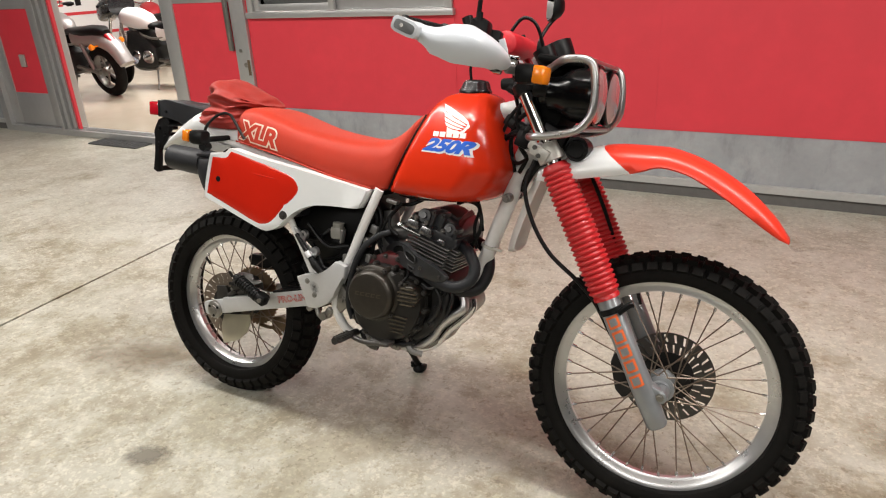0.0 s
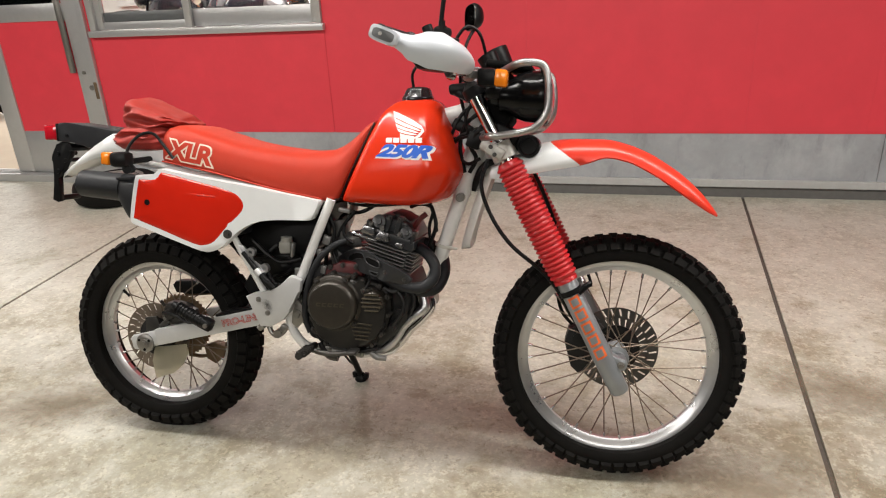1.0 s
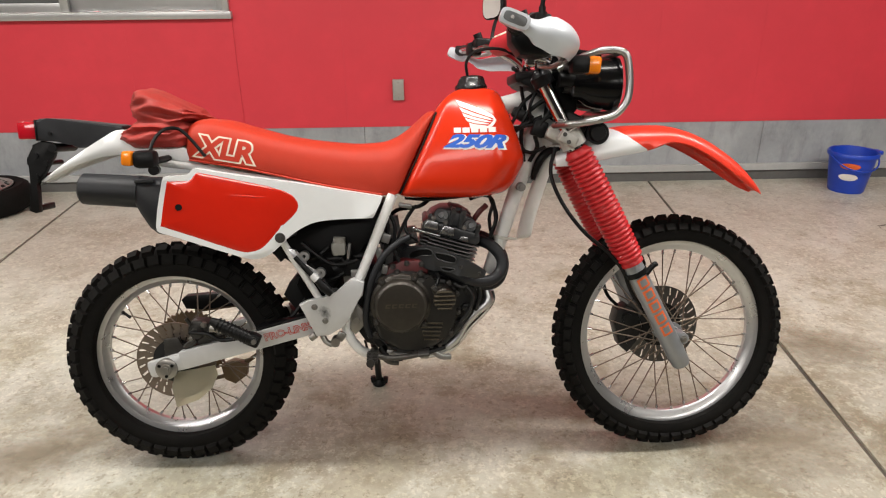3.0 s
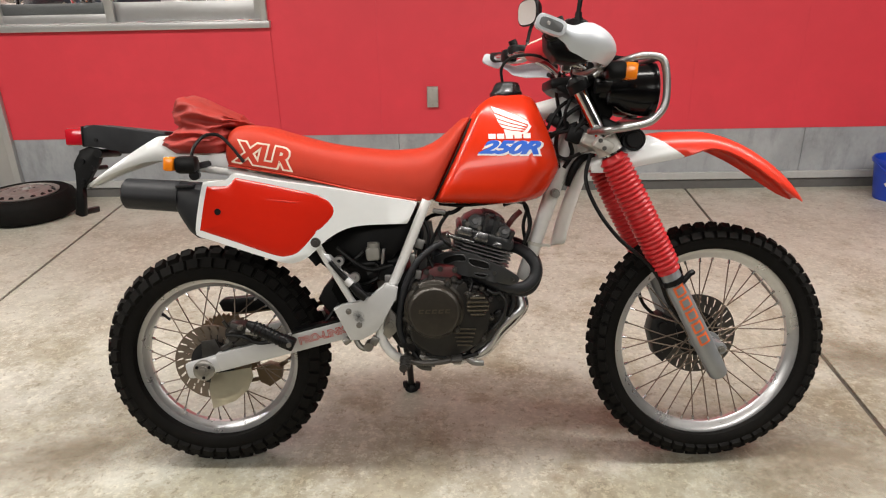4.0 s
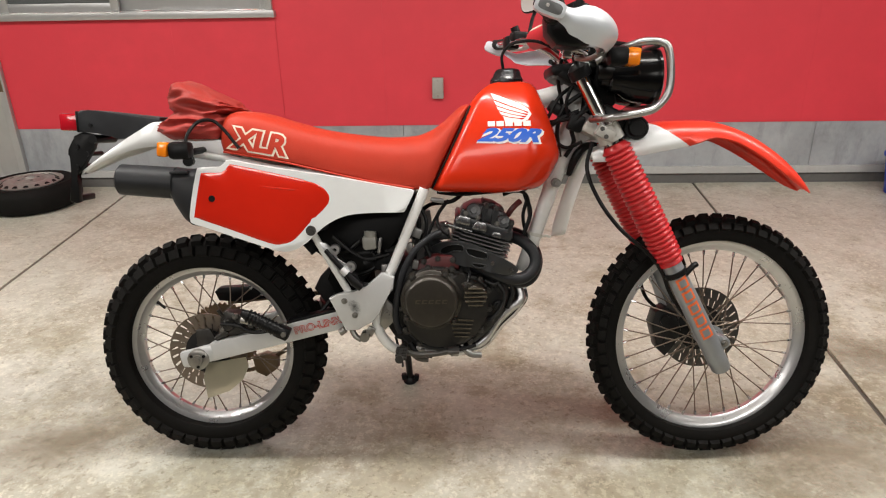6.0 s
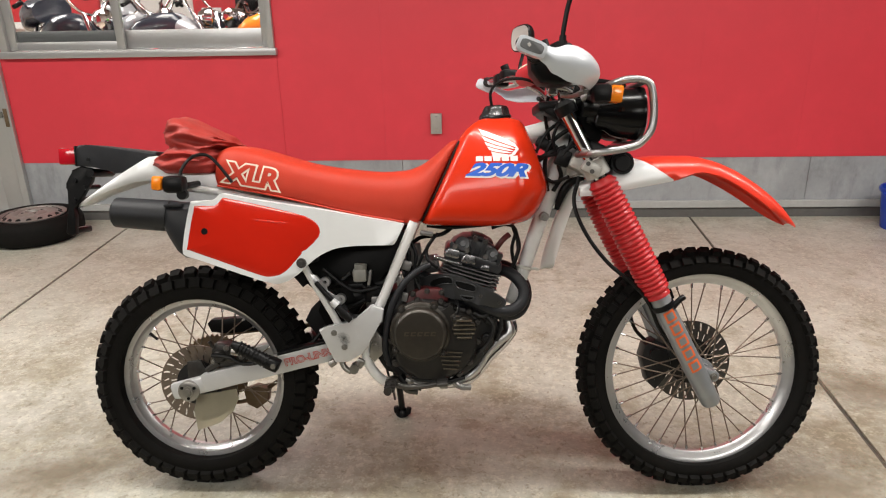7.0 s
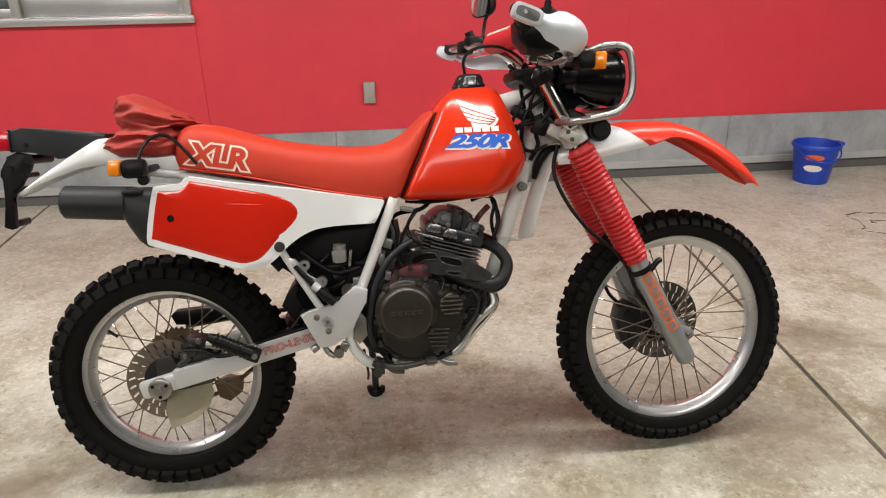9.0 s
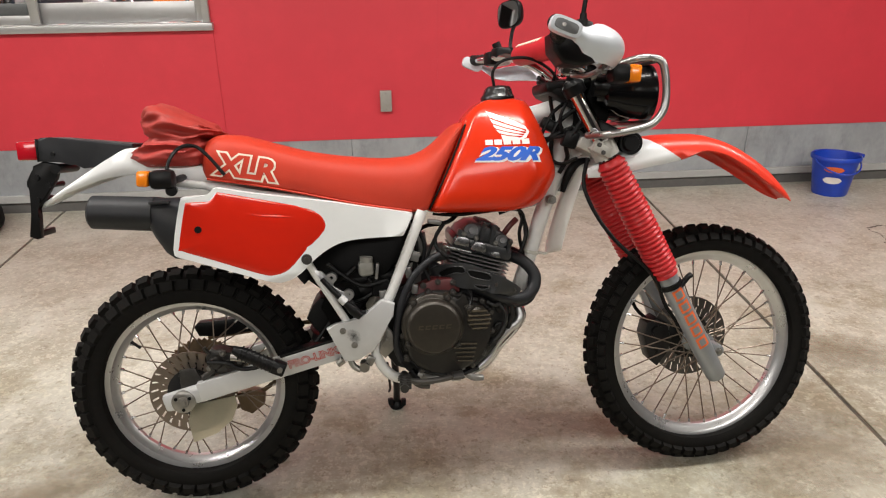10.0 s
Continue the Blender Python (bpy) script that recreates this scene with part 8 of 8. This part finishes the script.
def shop_bike(at, turn, body, label, tall=1.0, seat_mat=None, fairing=False, rim=M_ALLOY, front_mat=None):
    root = tagged(new("street_motorcycle"), label, "motorcycle", "motorcycles inside the shop")
    root.matrix_world = Matrix.Translation((*at,)) @ Matrix.Rotation(radians(turn), 4, "Z") @ Matrix.Rotation(radians(-7), 4, "X") @ Matrix.Scale(1.12, 4)
    plain_wheel(root, "rear_wheel", 0.0, 0.29, 0.05, rim)
    plain_wheel(root, "front_wheel", 1.28, 0.29, 0.042, rim)
    bm = bmesh.new()
    sec = superpts(20, 2.6)
    rings = [[bm.verts.new((x, a * w, z + b * h)) for a, b in sec] for x, z, w, h in ((0.42, 0.76, 0.06, 0.05), (0.50, 0.79, 0.11, 0.09), (0.65, 0.82, 0.14, 0.12), (0.80, 0.84, 0.13, 0.11), (0.90, 0.83, 0.07, 0.06))]
    skin(bm, rings)
    part("fuel_tank", bm, body, root, angle=60)
    bm = bmesh.new()
    rings = [[bm.verts.new((x, a * w, z + b * h)) for a, b in sec] for x, z, w, h in ((-0.22, 0.72, 0.05, 0.03), (-0.12, 0.74, 0.10, 0.05), (0.10, 0.74, 0.13, 0.055), (0.30, 0.73, 0.12, 0.05), (0.46, 0.74, 0.08, 0.04))]
    skin(bm, rings)
    part("seat", bm, seat_mat or M_BLACK, root, "black padded seat", angle=60)
    # tail cowl sweeping down to the rear guard
    bm = bmesh.new()
    path = smooth_path([V(0.30, 0, 0.67), V(0.10, 0, 0.66), V(-0.12, 0, 0.64), V(-0.30, 0, 0.55), V(-0.42, 0, 0.38)], 4)
    rings = []
    for i, p in enumerate(path):
        d = (path[min(i + 1, len(path) - 1)] - path[max(i - 1, 0)]).normalized()
        nrm = V(-d.z, 0, d.x)
        nrm = nrm if nrm.z > 0 else -nrm
        f = i / (len(path) - 1)
        w, h = 0.14 - 0.05 * f, 0.105 - 0.055 * f
        rings.append([bm.verts.new(p + V(0, a * w, 0) + nrm * (b * h)) for a, b in sec])
    skin(bm, rings)
    cowl = part("tail_cowl", bm, body, root, angle=60)
    bm = bmesh.new()
    box(bm, (-0.265, 0, 0.625), (0.06, 0.085, 0.20), (0, 42, 0), 0.02)
    part("tail_light", bm, M_TAILRED, cowl, "red tail light")
    for s in (-1, 1):
        bm = bmesh.new()
        rod(bm, (-0.14, s * 0.08, 0.60), (-0.15, s * 0.17, 0.60), 0.010)
        lathe(bm, [(0, -0.03), (0.025, -0.025), (0.034, 0.0), (0.025, 0.02), (0, 0.026)], (-0.15, s * 0.19, 0.60), (1, 0, 0), 16)
        part("indicator", bm, M_ORANGE, root, "round amber indicator")
    bm = bmesh.new()
    slab(bm, [(0.40, 0.30), (0.38, 0.50), (0.48, 0.60), (0.62, 0.70), (0.78, 0.70), (0.80, 0.50), (0.84, 0.38), (0.76, 0.26), (0.50, 0.25)], -0.14, 0.14, 0.03, 2)
    e = part("engine", bm, M_ENGINE, root, "dark engine with polished covers")
    for y in (-0.15, 0.15):
        for x, z, r in ((0.52, 0.40, 0.085), (0.70, 0.42, 0.065)):
            bm = bmesh.new()
            lathe(bm, [(0, 0.02), (r * 0.83, 0.018), (r, 0.0), (r, -0.02)], (x, y, z), (0, math.copysign(1, y), 0), 28)
            part("engine_cover", bm, M_CHROME, e)
    for k in range(7):
        bm = bmesh.new()
        box(bm, (0.70, 0, 0.54 + 0.022 * k), (0.22, 0.26, 0.006), (0, -8, 0), 0.002)
        part("cylinder_fin", bm, M_STEEL, e)
    bm = bmesh.new()
    for y in (-0.06, 0.06):
        tube(bm, [(0.80, y, 0.58), (0.90, y * 1.1, 0.50), (0.88, y * 1.4, 0.34), (0.70, -0.14 + y * 0.2, 0.22), (0.40, -0.16, 0.22)], 0.019, 12)
    tube(bm, [(0.42, -0.16, 0.22), (0.25, -0.17, 0.25), (-0.10, -0.18, 0.33), (-0.30, -0.18, 0.37)], [0.025, 0.045, 0.048, 0.04], 18)
    part("exhaust", bm, M_CHROME, root, "chromed exhaust")
    bm = bmesh.new()
    for s in (-1, 1):
        tube(bm, [(0.0, s * 0.10, 0.29), (0.44, s * 0.10, 0.36)], 0.022, 10, smooth=False)
        tube(bm, [(0.05, s * 0.12, 0.33), (0.15, s * 0.12, 0.62)], 0.026, 12, smooth=False)
        tube(bm, [(0.15, s * 0.11, 0.64), (0.45, s * 0.12, 0.62), (0.90, s * 0.05, 0.80)], 0.015, 10)
        tube(bm, [(0.92, s * 0.04, 0.78), (0.88, s * 0.09, 0.50), (0.80, s * 0.10, 0.26), (0.45, s * 0.10, 0.24)], 0.015, 10)
    part("frame", bm, M_STEEL, root)
    bm = bmesh.new()
    for s in (-1, 1):
        tube(bm, [(1.28, s * 0.085, 0.27), (0.98, s * 0.085, 0.93)], [0.026, 0.019], 14, smooth=False)
    part("fork", bm, M_CHROME, root)
    bm = bmesh.new()
    tube(bm, [(0.84, -0.36, 0.98 * tall), (0.90, -0.24, 1.0 * tall), (0.96, -0.10, 0.95), (0.96, 0.10, 0.95), (0.90, 0.24, 1.0 * tall), (0.84, 0.36, 0.98 * tall)], 0.012, 10)
    hb = part("handlebar", bm, M_CHROME, root)
    for s in (-1, 1):
        bm = bmesh.new()
        rod(bm, (0.83, s * 0.37, 0.978 * tall), (0.878, s * 0.26, 0.997 * tall), 0.018)
        part("grip", bm, M_BLACK, hb)
        bm = bmesh.new()
        tube(bm, [(0.90, s * 0.24, 1.0 * tall), (0.93, s * 0.28, 1.10 * tall), (0.92, s * 0.32, 1.15 * tall)], 0.007, 8)
        lathe(bm, [(0, 0.012), (0.045, 0.010), (0.052, 0), (0.040, -0.018), (0, -0.025)], (0.91, s * 0.34, 1.17 * tall), (-1, 0, 0), 20)
        part("mirror", bm, M_BLACK, hb)
    bm = bmesh.new()
    lathe(bm, [(0, -0.09), (0.05, -0.08), (0.085, -0.03), (0.095, 0.02), (0.095, 0.035), (0.085, 0.04)], (1.10, 0, 0.89), (1, 0, -0.05), 28)
    h = part("headlamp", bm, M_CHROME, root, "round chromed headlamp")
    bm = bmesh.new()
    lathe(bm, [(0.088, 0.036), (0.05, 0.055), (0, 0.060)], (1.10, 0, 0.89), (1, 0, -0.05), 28)
    part("lens", bm, M_MIRROR, h)
    bm = bmesh.new()
    path = [V(1.28 + 0.315 * math.cos(a), 0, 0.29 + 0.315 * math.sin(a)) for a in [radians(25 + 130 * i / 12) for i in range(13)]]
    rings = []
    for p in path:
        nrm = (p - V(1.28, 0, 0.29)).normalized()
        rings.append([bm.verts.new(p + V(0, y, 0) + nrm * q) for y, q in ((-0.06, -0.03), (-0.045, 0.004), (0, 0.010), (0.045, 0.004), (0.06, -0.03), (0.04, 0.0), (0, 0.005), (-0.04, 0.0))])
    skin(bm, rings)
    part("front_mudguard", bm, body, root)
    if fairing:
        bm = bmesh.new()
        rings = [[bm.verts.new((x, a * w, z + b * hh)) for a, b in sec] for x, z, w, hh in ((0.86, 0.98, 0.20, 0.10), (1.00, 0.97, 0.19, 0.13), (1.14, 0.92, 0.14, 0.12), (1.24, 0.87, 0.07, 0.07))]
        skin(bm, rings)
        part("fairing", bm, front_mat or body, root, angle=60)
    bm = bmesh.new()
    tube(bm, [(0.45, 0.12, 0.26), (0.40, 0.22, 0.10), (0.38, 0.27, 0.045)], 0.011, 8)
    part("side_stand", bm, M_STEEL, root)
    return root


shop_bike((-6.28, 4.42, SHOP_Z), 176, M_TAUPE, "taupe street motorcycle with a black seat, seen from behind", 1.0, None, False, M_STEEL)
shop_bike((-5.62, 5.22, SHOP_Z), 184, M_BOARD, "white street motorcycle with a black cowl and polished engine covers", 1.05, None, True, M_STEEL, M_GLOSSBLACK)
shop_bike((-7.9, 6.9, SHOP_Z), 150, M_POSTER, "red street motorcycle against the shop wall", 1.05)


def platform():
    bm = bmesh.new()
    span(bm, -4.6, 1.6, 4.5, 7.9, SHOP_Z, 0.32, 0.01)
    tagged(finish("display_platform", bm, M_SHOPFLOOR), "low beige tiled display platform for motorcycles", "platform")


platform()
for x, y, body, turn, fair, label in ((-3.9, 5.3, M_DARKBODY, -20, False, "dark blue street motorcycle on the display platform"), (-3.4, 6.0, M_SILVER, -32, False, "silver street motorcycle on the display platform"),
                                      (-2.5, 5.2, M_DARKBODY, 158, True, "black faired motorcycle on the display platform"), (-2.9, 6.9, M_DARKBODY, -40, False, "dark motorcycle on the display platform"),
                                      (-1.9, 6.1, M_GREEN, -28, False, "green motorcycle with chrome on the display platform"), (-1.5, 5.2, M_SILVER, 150, False, "silver street motorcycle with an orange lamp on the platform"),
                                      (-0.6, 6.2, M_DARKBODY, 165, False, "black motorcycle at the end of the display platform"), (-2.2, 7.3, M_ORANGEBODY, -15, True, "orange faired motorcycle at the back of the platform"),
                                      (-4.4, 7.1, M_SILVER, -25, True, "silver faired motorcycle at the back of the platform"), (-0.9, 7.2, M_SILVER, 160, False, "silver motorcycle at the back of the platform"),
                                      (-3.0, 5.0, M_DARKBODY, 20, False, "dark motorcycle parked close to its neighbours"), (-2.1, 5.6, M_ORANGEBODY, 10, False, "orange street motorcycle on the display platform"),
                                      (-1.1, 5.7, M_DARKBODY, 25, False, "dark street motorcycle on the display platform"), (-3.9, 6.4, M_DARKBODY, -10, False, "black street motorcycle on the display platform"),
                                      (-0.2, 5.3, M_GREEN, 150, False, "green motorcycle at the edge of the platform")):
    shop_bike((x, y, 0.32), turn, body, label, 1.08, None, fair)


def boards():
    for x0, x1, y, z0, z1, name, label in ((-8.4, -6.9, 8.52, 0.9, 2.1, "notice_board", "white notice board with a red frame on the shop wall"), (-3.2, -0.9, 8.52, 0.9, 2.3, "wall_banner", "red and white banner on the shop wall"), (-6.4, -4.6, 8.52, 1.2, 2.3, "wall_banner", "red and white banner on the shop wall")):
        root = tagged(new(name), label, "board" if name == "notice_board" else "banner")
        bm = bmesh.new()
        span(bm, x0, x1, y, y + 0.07, z0, z1, 0.006)
        part("panel", bm, M_BOARD if name == "notice_board" else M_POSTER, root)
        bm = bmesh.new()
        m2 = M_POSTER if name == "notice_board" else M_BOARD
        span(bm, x0, x1, y - 0.006, y, z1 - 0.10, z1, 0.002)
        part("top_band", bm, m2, root)
        bm = bmesh.new()
        span(bm, x0, x1, y - 0.006, y, z0, z0 + 0.10, 0.002)
        part("bottom_band", bm, m2, root)
        for k in range(4):
            w = (x1 - x0) * (0.18 + 0.05 * (k % 3))
            bm = bmesh.new()
            span(bm, x0 + 0.12 + (x1 - x0) * 0.22 * k, x0 + 0.12 + (x1 - x0) * 0.22 * k + w * 0.7, y - 0.005, y, z0 + 0.35 + 0.12 * (k % 2), z0 + 0.55 + 0.12 * (k % 2), 0.002)
            part("text_bar", bm, M_BLACK if k % 2 else m2, root)


boards()


def side_board():
    """A white board with red stripes on the west wall of the shop."""
    root = tagged(new("display_board"), "white display board with red stripes on the shop wall", "board")
    x = -8.98
    bm = bmesh.new()
    span(bm, x, x + 0.05, 4.6, 6.9, 0.40, 1.70, 0.006)
    part("panel", bm, M_BOARD, root)
    for z in (0.66, 0.98, 1.30):
        bm = bmesh.new()
        span(bm, x + 0.05, x + 0.058, 4.6, 6.9, z, z + 0.045, 0.001)
        part("stripe", bm, M_POSTER, root, "red stripe")
    for k in range(6):
        bm = bmesh.new()
        y = 5.2 + 0.16 * k
        span(bm, x + 0.05, x + 0.056, y, y + 0.10, 1.12, 1.19 + 0.02 * (k % 2), 0.001)
        part("text_bar", bm, M_BLACK if k % 3 else M_POSTER, root)


side_board()
